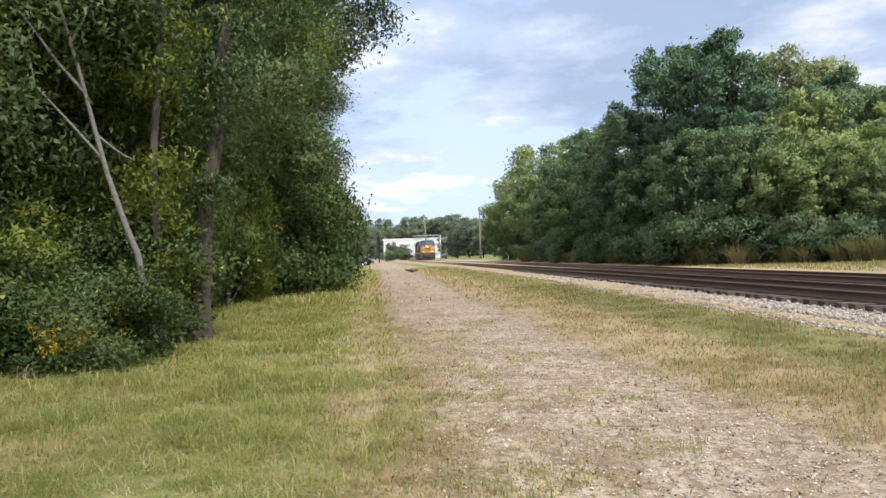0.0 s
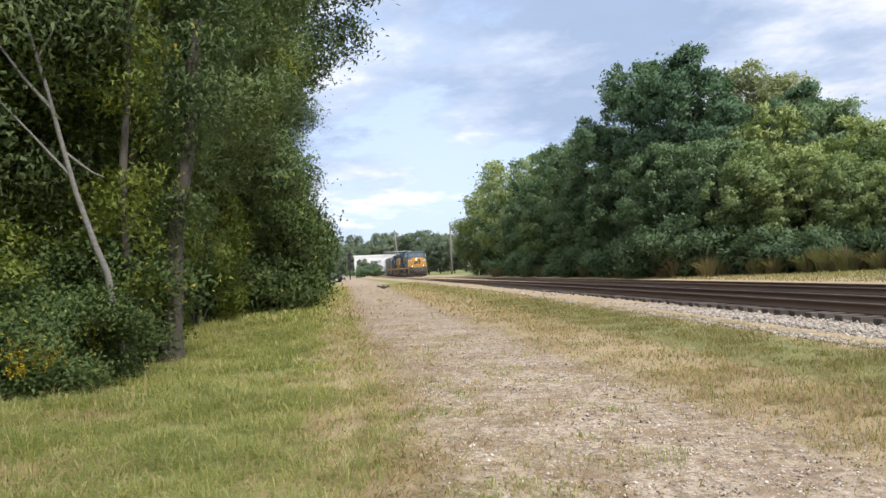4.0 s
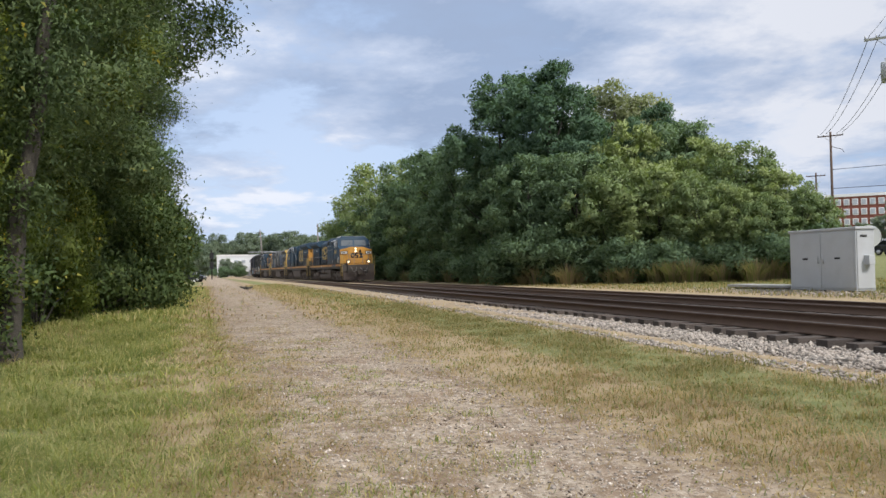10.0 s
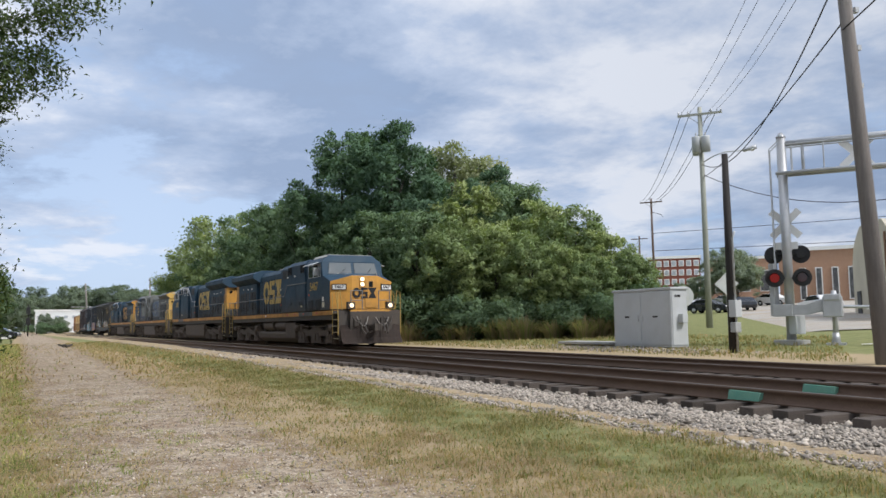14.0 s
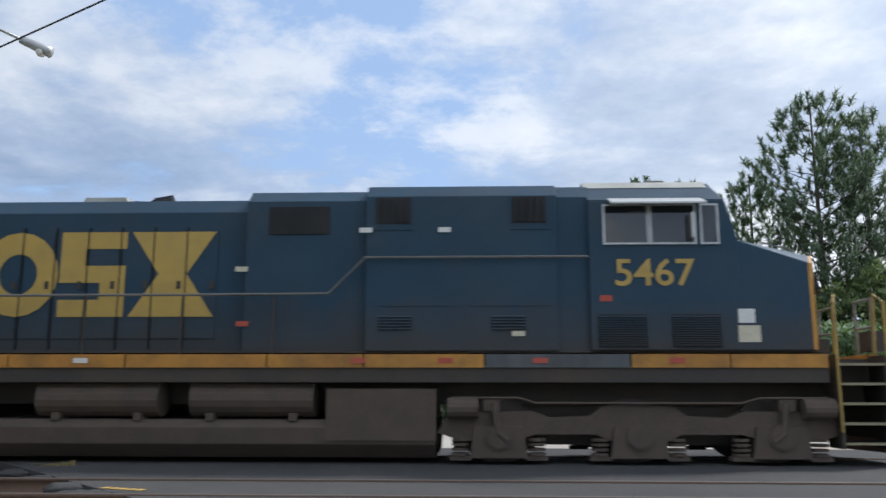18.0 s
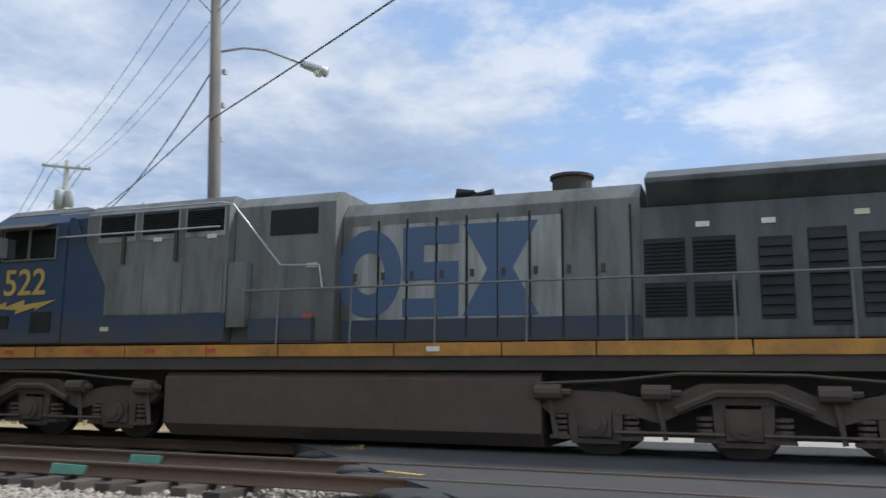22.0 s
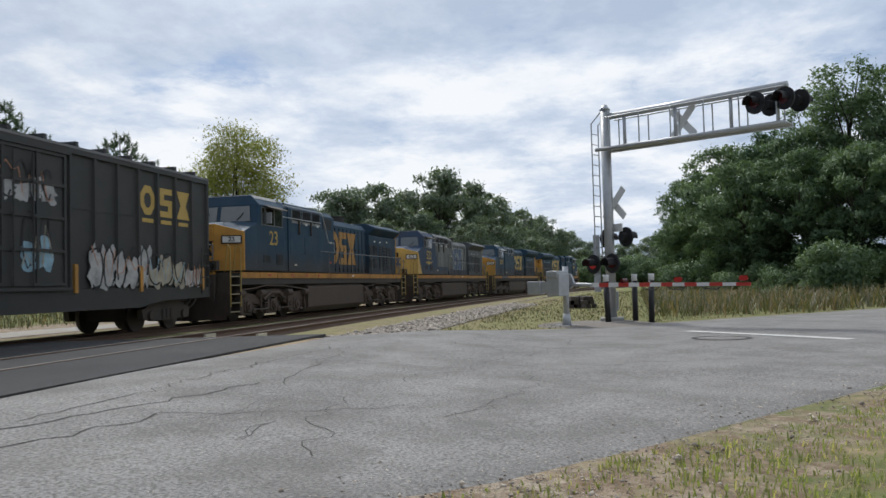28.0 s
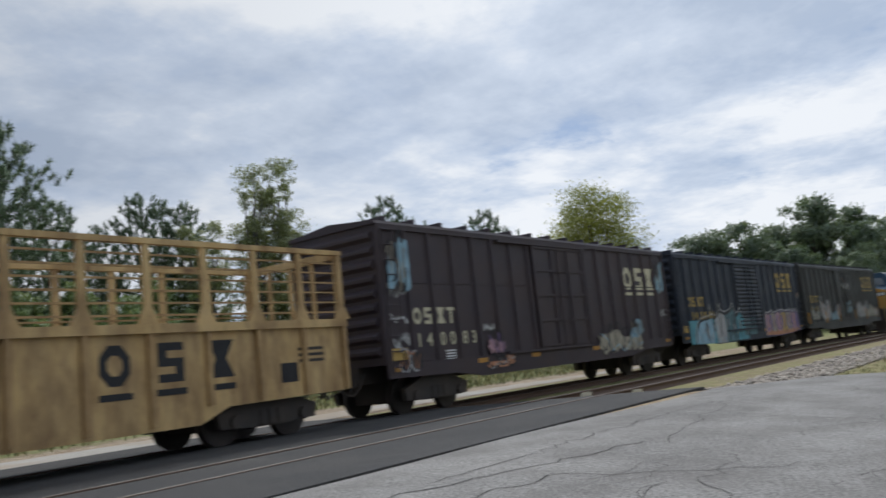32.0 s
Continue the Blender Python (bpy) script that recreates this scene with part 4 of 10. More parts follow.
def steps(parent, x, s, rail):
    """Corner steps beside the end platform, both sides."""
    for side in (-1, 1):
        bm = bmesh.new()
        y0, y1 = side * 1.02, side * 1.50
        for xa in (x - 0.34, x + 0.34):
            add_prism(bm, [(xa - 0.02, 0.30), (xa + 0.02, 0.30), (xa + 0.02, 1.72), (xa - 0.02, 1.72)], "y", min(y0, y1), max(y0, y1))
        part("step_side", bm, UNDER, parent)
        for k in range(5):
            z = 0.36 + 0.30 * k
            tread = bmesh.new()
            add_box(tread, x - 0.33, x + 0.33, min(y0, y1 - side * 0.0), max(y0, y1), z, z + 0.035)
            part("step_tread", tread, UNDER, parent)
            nose = bmesh.new()
            add_box(nose, x - 0.32, x + 0.32, min(y1, y1 + side * 0.015), max(y1, y1 + side * 0.015), z, z + 0.04)
            part("step_edge", nose, STEP_NOSE, parent)
        for dx in (-0.36, 0.36):
            r = bmesh.new()
            add_tube(r, [(x + dx, side * 1.53, 0.55), (x + dx, side * 1.53, 2.55), (x + dx * 0.8, side * 1.40, 2.68), (x + dx * 0.8, side * 1.30, 1.75)], 0.022, 6)
            part("grab_rail", r, rail, parent)


def end_rails(parent, x, s, rail, posts):
    """Posts and bars across the platform's end."""
    for y in posts:
        r = bmesh.new()
        add_tube(r, [(x, y, 1.70), (x, y, 2.66)], 0.024, 6)
        part("end_post", r, rail, parent)
    for sg in (-1, 1):
        ys = [y for y in posts if y * sg > 0]
        for z in (2.66, 2.2):
            r = bmesh.new()
            add_tube(r, [(x, min(ys), z), (x, max(ys), z)], 0.02, 6)
            part("end_bar", r, rail, parent)


def plow(parent, x, s, reach):
    """A curved plate under the front coupler; reach says how far its foot is thrown forward."""
    bm = bmesh.new()
    pts = [(0.0, 1.02), (0.06, 0.80), (0.12 + 0.25 * reach, 0.42), (0.16 + 0.60 * reach, 0.13)]
    def col(y, sweep):
        return [bm.verts.new((x + s * (a - sweep), y, z)) for a, z in pts]
    cols = [col(y, abs(y) * 0.24) for y in (-1.45, -0.9, -0.35, 0.35, 0.9, 1.45)]
    for a, b in zip(cols, cols[1:]):
        for k in range(3):
            bm.faces.new((a[k], a[k + 1], b[k + 1], b[k]))
    bmesh.ops.solidify(bm, geom=bm.faces[:], thickness=0.04)
    part("plow", bm, PLOW_RUST, parent, "rust-streaked snow plow")


def pilot(parent, x, s):
    """Dark pilot plate with hoses looped across it."""
    bm = bmesh.new()
    add_box(bm, min(x, x - s * 0.12), max(x, x - s * 0.12), -1.02, 1.02, 0.42, 1.66)
    for y in (-0.8, -0.5, 0.5, 0.8):
        add_box(bm, min(x, x + s * 0.10), max(x, x + s * 0.10), y - 0.06, y + 0.06, 0.95, 1.35)
    part("pilot", bm, UNDER, parent, "grimy black pilot plate", bevel=0.01)
    for y0, y1, z0, dip, m in ((-0.75, -0.2, 1.42, 0.48, HOSE_GREY), (0.15, 0.8, 1.38, 0.40, HOSE_GREY), (-0.3, 0.35, 1.30, 0.52, UNDER), (-1.0, -0.55, 1.50, 0.36, UNDER), (0.55, 1.0, 1.46, 0.40, UNDER)):
        r = bmesh.new()
        add_tube(r, [(x + s * (0.10 + 0.16 * 4 * t * (1 - t)), y0 + (y1 - y0) * t, z0 - dip * 4 * t * (1 - t)) for t in (0, 0.15, 0.3, 0.5, 0.7, 0.85, 1.0)], 0.026, 6)
        part("jumper_hose", r, m, parent)


def locomotive(label, number, modern, logo, body, nose_paint, sill, grey=False, tall=0.94):
    """Wide-cab six-axle freight diesel, nose towards +x, origin on the rails below its middle."""
    home = thing("locomotive", label, "locomotive", "locomotives of the train")
    # frame and sill
    bm = bmesh.new()
    add_box(bm, -9.86, 9.20, -1.46, 1.46, 1.30, 1.56)
    add_box(bm, -10.55, -9.86, -1.0, 1.0, 1.30, 1.68)
    add_box(bm, 9.20, 10.08, -1.0, 1.0, 1.30, 1.68)
    add_box(bm, -10.45, 10.0, -0.75, 0.75, 0.95, 1.30)
    part("underframe", bm, UNDER, home)
    x = -9.86
    k = 0
    while x < 9.15:                                        # sill stripe in panels
        w = min(1.45 + 0.35 * (k % 3), 9.20 - x)
        bm = bmesh.new()
        add_box(bm, x + 0.012, x + w - 0.012, -1.49, 1.49, 1.53, 1.74)
        part("sill_panel", bm, GRIME if modern and 2.9 < x < 5.4 else sill, home)
        x += w
        k += 1
    bm = bmesh.new()
    add_box(bm, -9.86, 9.20, -1.44, 1.44, 1.765, 1.79)
    part("walkway", bm, UNDER, home)
    bm = bmesh.new()
    add_box(bm, 10.02, 10.14, -0.98, 0.98, 1.56, 1.76)
    part("anticlimber", bm, nose_paint, home)
    # cab and nose as one shaped body
    ct = 4.58
    hw = 1.53

    def loft(rear, front):                                 # rings of (x outside, x inside, bottom, shoulder, crest), swept-back cheeks
        bm = bmesh.new()
        rings = []
        for xo, xi, zb, zs, zt, w in (rear, front):
            rings.append([bm.verts.new(p) for p in ((xo, -w, zb), (xo, -w, zs), (xi, -0.62, zt), (xi, 0.62, zt), (xo, w, zs), (xo, w, zb), (xi, 0.62, zb), (xi, -0.62, zb))])
        for i in range(8):
            bm.faces.new((rings[0][i], rings[1][i], rings[1][(i + 1) % 8], rings[0][(i + 1) % 8]))
        for r in rings:
            for q in ((0, 1, 2, 7), (7, 2, 3, 6), (6, 3, 4, 5)):
                bm.faces.new([r[i] for i in q])
        return bm
    part("nose_body", loft((8.22, 8.22, 1.79, 3.54, 3.64, hw), (9.27, 9.63, 1.79, 3.16, 3.43, hw)), body, home, bevel=0.025)
    bm = bmesh.new()
    add_prism(bm, [(-hw, 4.2), (hw, 4.2), (1.12, ct), (-1.12, ct)], "x", 6.0, 8.06)
    for v in bm.verts:
        if v.co.x > 7 and v.co.z > 4.4:
            v.co.x = 7.93
    part("cab_cap", bm, body, home, bevel=0.02)
    bm = bmesh.new()
    add_prism(bm, [(6.0, 1.79), (8.24, 1.79), (8.24, 3.5), (8.06, 4.2), (6.0, 4.2)], "y", -hw, hw)
    cab = part("cab", bm, body, home, bevel=0.03)
    bm = bmesh.new()
    add_prism(bm, [(-1.24, ct - 0.10), (1.24, ct - 0.10), (1.10, ct + 0.03), (-1.10, ct + 0.03)], "x", 5.98, 7.88)
    part("cab_roof", bm, LOCO_GREY if grey else ROOF_GREY, home, "dusty cab roof")
    for sx in range(2):                                    # horns and aerials
        bm = bmesh.new()
        add_tube(bm, [(7.0 - 0.4 * sx, 0.3, ct + 0.03), (7.0 - 0.4 * sx, 0.3, ct + 0.16)], 0.012, 5)
        part("aerial", bm, HANDRAIL, home)
    bm = bmesh.new()
    add_tube(bm, [(7.35, -0.9, ct), (7.30, -0.9, ct + 0.1), (7.0, -0.9, ct + 0.1), (6.98, -0.9, ct)], 0.015, 5)
    part("roof_grab", bm, HANDRAIL, home)
    # yellow nose front
    part("nose", loft((9.22, 9.58, 1.80, 3.165, 3.435, hw + 0.006), (9.285, 9.65, 1.80, 3.165, 3.435, hw + 0.006)), nose_paint, home, bevel=0.012)
    if grey:
        for side in (-1, 1):
            bm = bmesh.new()
            add_prism(bm, [(8.54, 1.81), (9.262, 1.81), (9.262, 3.15), (9.22, 3.16)], "y", min(side * hw, side * (hw + 0.008)), max(side * hw, side * (hw + 0.008)))
            part("nose_flash", bm, nose_paint, home, "yellow wedge on the nose's flank")
    for y in (-1.0, 1.0):                                  # grab irons along the nose's crest
        bm = bmesh.new()
        add_tube(bm, [(8.75, y, 3.46), (8.75, y, 3.60), (9.3, y * 0.8, 3.50), (9.3, y * 0.8, 3.38)], 0.015, 5)
        part("nose_grab", bm, HANDRAIL, home)
    # nose fittings
    bm = bmesh.new()
    add_box(bm, 9.60, 9.675, 0.02, 0.58, 1.85, 3.28)
    part("nose_door", bm, nose_paint, home, bevel=0.02)
    bm = bmesh.new()
    add_box(bm, 9.60, 9.69, 0.20, 0.42, 2.86, 3.16)
    part("nose_window", bm, DARK_GLASS, home, bevel=0.03)
    bm = bmesh.new()
    add_box(bm, 9.58, 9.70, -0.24, 0.0, 2.86, 3.40)
    part("headlight_housing", bm, nose_paint, home, bevel=0.02)
    for z in (3.00, 3.26):
        bm = bmesh.new()
        add_tube(bm, [(9.69, -0.12, z), (9.72, -0.12, z)], 0.09, 14)
        part("headlight", bm, HEADLIGHT if number == "5467" else DARK_GLASS, home)
    for y in (-0.95, 0.95):
        bm = bmesh.new()
        add_box(bm, 9.98, 10.20, y - 0.17, y + 0.17, 1.80, 2.12)
        part("ditch_light_housing", bm, UNDER, home)
        bm = bmesh.new()
        add_tube(bm, [(10.20, y, 1.95), (10.22, y, 1.95)], 0.10, 14)
        part("ditch_light", bm, DITCH_LIGHT if number == "5467" else DARK_GLASS, home)
    for side in (-1, 1):                                   # number boards on the nose corners
        bm = bmesh.new()
        add_box(bm, -0.30, 0.30, -0.02, 0.02, -0.11, 0.11)
        board = part("number_board", bm, WHITE_MARK, home, "lit white number board")
        board.matrix_local = pose(9.465, side * 1.17, 2.88, 0, 0, 90 + side * 21.6)
        fr = bmesh.new()
        for a0, a1, b0, b1 in ((-0.34, 0.34, 0.11, 0.145), (-0.34, 0.34, -0.145, -0.11), (-0.34, -0.30, -0.11, 0.11), (0.30, 0.34, -0.11, 0.11)):
            add_box(fr, a0, a1, -0.03, 0.02, b0, b1)
        part("board_frame", fr, DARK_GRILLE, board)
        t = part("number", lettering(number, 0.22), DARK_GRILLE, board)
        t.matrix_local = pose(0, -0.028, 0, 90, 0, 0)
    bm = brand_mark(0, 0.52, 0, 1, None, 0)
    t = part("nose_emblem", bm, DARK_GRILLE if not grey else LOGO_BLUE, home)
    t.matrix_local = pose(9.684, -0.60, 2.32, 0, 0, 90)
    # windscreens and cab side windows
    for ya, yb in ((-1.25, -0.08), (0.08, 1.25)):
        bm = bmesh.new()
        p0, p1 = Vector((8.225, 0, 3.60)), Vector((8.07, 0, 4.17))
        out = Vector((0.965, 0, 0.26)) * 0.02
        v = [bm.verts.new((p + out * q) + Vector((0, y, 0))) for q in (0.2, 1.2) for p, y in ((p0, ya), (p0, yb), (p1, yb * 0.93), (p1, ya * 0.93))]
        for f in ((0, 1, 2, 3), (4, 5, 6, 7), (0, 1, 5, 4), (1, 2, 6, 5), (2, 3, 7, 6), (3, 0, 4, 7)):
            bm.faces.new([v[i] for i in f])
        part("windscreen", bm, SCREEN_GLASS, home)
        bm = bmesh.new()
        ym = (ya + yb) / 2
        add_tube(bm, [(8.27, ym, 3.58), (8.19, ym + 0.3, 3.92)], 0.012, 4)
        part("wiper", bm, DARK_GRILLE, home)
    for side in (-1, 1):
        y = side * (hw + 0.004)
        for xa, xb in ((6.25, 6.88), (6.95, 7.58), (7.70, 7.92)):
            bm = bmesh.new()
            add_box(bm, xa, xb, min(y, y + side * 0.012), max(y, y + side * 0.012), 3.50, 4.10)
            w = part("cab_window", bm, DARK_GLASS, home)
            fr = bmesh.new()
            for a0, a1, b0, b1 in ((xa - 0.03, xb + 0.03, 3.47, 3.50), (xa - 0.03, xb + 0.03, 4.10, 4.13), (xa - 0.03, xa, 3.50, 4.10), (xb, xb + 0.03, 3.50, 4.10)):
                add_box(fr, a0, a1, min(y, y + side * 0.022), max(y, y + side * 0.022), b0, b1)
            part("window_frame", fr, SILVER if modern else HANDRAIL, w)
        bm = bmesh.new()
        v = [bm.verts.new(p) for p in ((6.3, y, 4.20), (7.7, y, 4.20), (7.7, y + side * 0.34, 4.06), (6.3, y + side * 0.34, 4.06), (6.3, y, 4.23), (7.7, y, 4.23), (7.7, y + side * 0.34, 4.09), (6.3, y + side * 0.34, 4.09))]
        for f in ((0, 1, 2, 3), (4, 5, 6, 7), (0, 1, 5, 4), (1, 2, 6, 5), (2, 3, 7, 6), (3, 0, 4, 7)):
            bm.faces.new([v[i] for i in f])
        part("sun_shade", bm, SIGN_BACK if modern else UNDER, home)
        bm = bmesh.new()
        add_box(bm, 7.50, 7.56, min(y, y + side * 0.2), max(y, y + side * 0.2), 3.55, 3.95)
        part("cab_mirror", bm, SILVER, home)
        # cab number
        t = part("cab_number", lettering(number, 0.60 if len(number) > 3 else 0.74), LOGO_YELLOW, home)
        t.matrix_local = pose(6.72, y + side * 0.006, 3.0, 90, 0, 0 if side < 0 else 180)
        if grey:                                            # a jagged bolt under the number
            bm = bmesh.new()
            pts = [(-0.85, 0.0), (-0.42, 0.13), (-0.45, 0.02), (0.05, 0.16), (0.02, 0.05), (0.85, 0.14), (0.30, -0.07), (0.34, 0.0), (-0.20, -0.14), (-0.16, -0.05)]
            add_prism(bm, [(a * -1 * side, b) for a, b in pts], "y", 0, 0.004)
            t = part("bolt_emblem", bm, LOGO_YELLOW, home)
            t.matrix_local = pose(6.72, y + side * 0.006, 2.52)
        # lower cab louvres, small plates
        for xa in (6.12, 7.2):
            bm = bmesh.new()
            if modern and side < 0:
                add_box(bm, xa - 0.01, xa + 0.71, min(y, y + side * 0.006), max(y, y + side * 0.006), 1.84, 2.36)
                part("louvre_panel", bm, DARK_GRILLE, home)
                bm = bmesh.new()
                louvre(bm, xa, xa + 0.70, 1.86, 2.34, y + side * 0.004, side, 13)
                part("louvre_slats", bm, body, home)
            elif modern:
                if xa > 7:
                    add_box(bm, 6.92, 7.28, min(y, y + side * 0.012), max(y, y + side * 0.012), 1.96, 2.42)
                    part("louvre_panel", bm, DARK_GRILLE, home)
            else:
                add_box(bm, xa + 0.1, xa + 0.62, min(y, y + side * 0.012), max(y, y + side * 0.012), 2.02 if xa < 7 else 2.1, 2.42 if xa < 7 else 2.36)
                part("louvre_panel", bm, DARK_GRILLE, home)
        if number != "5467":
            continue
        bm = bmesh.new()
        add_box(bm, 8.15, 8.47, min(y, y + side * 0.008), max(y, y + side * 0.008), 1.92, 2.18)
        part("notice_plate", bm, STEP_EDGE, home, "pale notice plate")
        bm = bmesh.new()
        add_box(bm, 8.16, 8.40, min(y, y + side * 0.008), max(y, y + side * 0.008), 2.22, 2.44)
        part("notice_plate", bm, WHITE_MARK, home, "white notice plate")
        bm = bmesh.new()
        add_box(bm, 6.15, 6.33, min(y, y + side * 0.008), max(y, y + side * 0.008), 2.56, 2.66)
        part("flag_sticker", bm, RED_MARK, home, "tiny red and white flag sticker")
    for ob in home.children:                                # the cab stands a little behind the platform
        if ob.name.split(".")[0] in ("cab", "cab_cap", "nose_body", "cab_roof", "aerial", "roof_grab", "nose", "nose_door", "nose_window", "headlight_housing", "headlight",
                                     "number_board", "nose_emblem", "windscreen", "wiper", "cab_window", "sun_shade", "cab_mirror", "louvre_panel", "louvre_slats", "nose_flash", "nose_grab", "notice_plate", "flag_sticker"):
            ob.location.x -= 0.24
    # equipment cabinets behind the cab: full width, then stepped in
    x1, x2, x3 = (2.40, 0.50, -4.9) if modern else (2.05, 0.0, -5.1)
    bm = bmesh.new()
    add_prism(bm, [(-1.49, 1.79), (1.49, 1.79), (1.49, 4.30), (1.28, 4.52), (-1.28, 4.52), (-1.49, 4.30)], "x", x1, 5.30)
    part("equipment_cabinet", bm, LOCO_GREY if grey else body, home, bevel=0.015)
    bm = bmesh.new()
    add_prism(bm, [(-1.44, 1.79), (1.44, 1.79), (1.44, 4.28), (1.24, 4.50), (-1.24, 4.50), (-1.44, 4.28)], "x", 5.30, 5.80)
    part("cab_joint", bm, body, home)
    bm = bmesh.new()
    add_prism(bm, [(-1.30, 1.79), (1.30, 1.79), (1.30, 4.28), (1.05, 4.50), (-1.05, 4.50), (-1.30, 4.28)], "x", x2, x1 - 0.01)
    part("blower_housing", bm, LOCO_GREY if grey else body, home, bevel=0.015)
    top = 4.42 if modern else 4.28
    bm = bmesh.new()
    add_prism(bm, [(-1.06, 1.79), (1.06, 1.79), (1.06, top - 0.26), (0.84, top), (-0.84, top), (-1.06, top - 0.26)], "x", x3, x2 - 0.01)
    part("engine_hood", bm, LOCO_GREY if grey else body, home, bevel=0.015)
    # radiator section with its overhanging top
    bm = bmesh.new()
    add_prism(bm, [(-1.22, 1.79), (1.22, 1.79), (1.22, 3.80), (-1.22, 3.80)], "x", -9.75, x3 - 0.01)
    part("radiator_housing", bm, GRIME if grey else body, home, bevel=0.015)
    bm = bmesh.new()
    wing, low = (1.57, 0.0) if modern else (1.50, 0.2)
    add_prism(bm, [(-1.10, 3.80), (1.10, 3.80), (wing, 4.12), (wing, 4.40 - low), (1.02, 4.62 - low), (-1.02, 4.62 - low), (-wing, 4.40 - low), (-wing, 4.12)], "x", -9.98 if modern else -9.78, x3 + (0.45 if modern else -0.12))
    part("radiator_wing", bm, GRIME if grey else body, home, bevel=0.02)
    bm = bmesh.new()
    if modern:
        add_box(bm, -2.55, -1.75, -0.55, 0.55, 4.38, 4.58, 0.05)
    else:
        add_tube(bm, [(-3.84, 0, 4.2), (-3.84, 0, 4.66)], 0.34, 18)
        add_tube(bm, [(-3.84, 0, 4.66), (-3.84, 0, 4.71)], 0.38, 18)
        add_box(bm, -4.3, -3.4, -0.5, 0.5, 4.2, 4.32)
    part("exhaust", bm, ROOF_GREY if modern else UNDER, home)
    for k in range(3):                                     # horn cluster
        bm = bmesh.new()
        xa, za, way = (-1.5 if modern else -2.05) - 0.06 * k, top + 0.18 + 0.08 * (k % 2), 1 if k < 2 else -1
        add_tube(bm, [(xa, 0.1 * k, za), (xa + way * 0.18, 0.1 * k, za), (xa + way * 0.32, 0.1 * k, za)], 0.045, 8, 0.10)
        add_box(bm, xa - 0.04, xa + 0.06, 0.1 * k - 0.03, 0.1 * k + 0.03, top - 0.05, za)
        part("horn", bm, DARK_GRILLE, home)
    # yellow hood end with door, marker and steps
    bm = bmesh.new()
    add_box(bm, -9.82, -9.74, -1.235, 1.235, 2.28 if modern else 1.80, 3.80)
    if not modern:
        add_prism(bm, [(-1.12, 3.80), (1.12, 3.80), (wing - 0.05, 4.10), (wing - 0.02, 4.38 - low), (1.0, 4.60 - low), (-1.0, 4.60 - low), (-wing + 0.02, 4.38 - low), (-wing + 0.05, 4.10)], "x", -9.9, -9.76)
    part("hood_end", bm, nose_paint, home)
    for side in (-1, 1):
        if modern:
            bm = bmesh.new()
            add_box(bm, -9.80, -9.30, min(side * 1.222, side * 1.238), max(side * 1.222, side * 1.238), 2.28, 3.80)
            part("hood_corner", bm, nose_paint, home, "golden yellow end panel")
        bm = bmesh.new()
        add_tube(bm, [(-9.84, side * 0.95, 3.5), (-9.90, side * 0.95, 3.5)], 0.1, 10)
        part("marker_lamp", bm, DARK_GLASS, home)
        bm = bmesh.new()
        add_tube(bm, [(-9.50, side * 1.30, 1.80), (-9.50, side * 1.34, 3.2), (-9.40, side * 1.30, 3.3)], 0.02, 6)
        part("corner_grab", bm, nose_paint, home)
    t = part("end_emblem", brand_mark(0, 0.5, 0, 1, None, 0), DARK_GRILLE, home)
    t.matrix_local = pose(-9.83, 0.58, 2.5, 0, 0, -90)
    t = part("end_number", lettering(number, 0.24), DARK_GRILLE, home)
    t.matrix_local = pose(-9.91 if not modern else -9.83, 0.55, 4.2 if not modern else 3.62, 90, 0, -90)
    bm = bmesh.new()
    add_box(bm, -9.95, -9.80, -0.14, 0.14, 3.2 if modern else 3.62, 3.78 if modern else 4.22)
    part("end_light_housing", bm, DARK_GRILLE, home)
    for z in ((3.35, 3.63) if modern else (3.78, 4.06)):
        bm = bmesh.new()
        add_tube(bm, [(-9.95, 0, z), (-9.965, 0, z)], 0.09, 12)
        part("end_headlight", bm, SCREEN_GLASS, home)
    # flank doors, grilles and rails
    for side in (-1, 1):
        yh = side * 1.06
        x = x3 + 0.15
        k = 0
        while x < x2 - 0.5:
            bm = bmesh.new()
            add_box(bm, x + 0.02, x + 0.50, min(yh, yh + side * 0.018), max(yh, yh + side * 0.018), 2.02, 3.82)
            d = part("hood_door", bm, (LOGO_BACK if k > 1 else LOCO_GREY) if grey else body, home)
            lt = bmesh.new()
            add_box(lt, x + 0.40, x + 0.46, min(yh, yh + side * 0.045), max(yh, yh + side * 0.045), 2.85, 2.98)
            part("door_latch", lt, UNDER, d)
            sm = bmesh.new()
            add_box(sm, x - 0.008, x + 0.012, min(yh, yh + side * 0.035), max(yh, yh + side * 0.035), 1.84, 3.90)
            part("door_seam", sm, DARK_GRILLE, d)
            x += 0.53
            k += 1
        yr = side * 1.222
        for k, (xa, xb, za, zb) in enumerate(((-5.75, -5.15, 2.1, 2.62), (-5.75, -5.15, 2.75, 3.3), (-6.45, -5.85, 2.1, 2.62), (-6.45, -5.85, 2.75, 3.3), (-7.2, -6.75, 2.05, 3.25),
                                               (-7.9, -7.4, 1.95, 3.35), (-8.45, -8.05, 2.05, 3.25), (-8.95, -8.6, 2.05, 3.25))):
            bm = bmesh.new()
            add_box(bm, xa, xb, min(yr, yr + side * 0.012), max(yr, yr + side * 0.012), za, zb)
            louvre(bm, xa + 0.02, xb - 0.02, za + 0.03, zb - 0.03, yr + side * 0.012, side, 8)
            part("radiator_grille", bm, DARK_GRILLE, home)
        # grilles along the cabinet top
        yc = side * 1.49
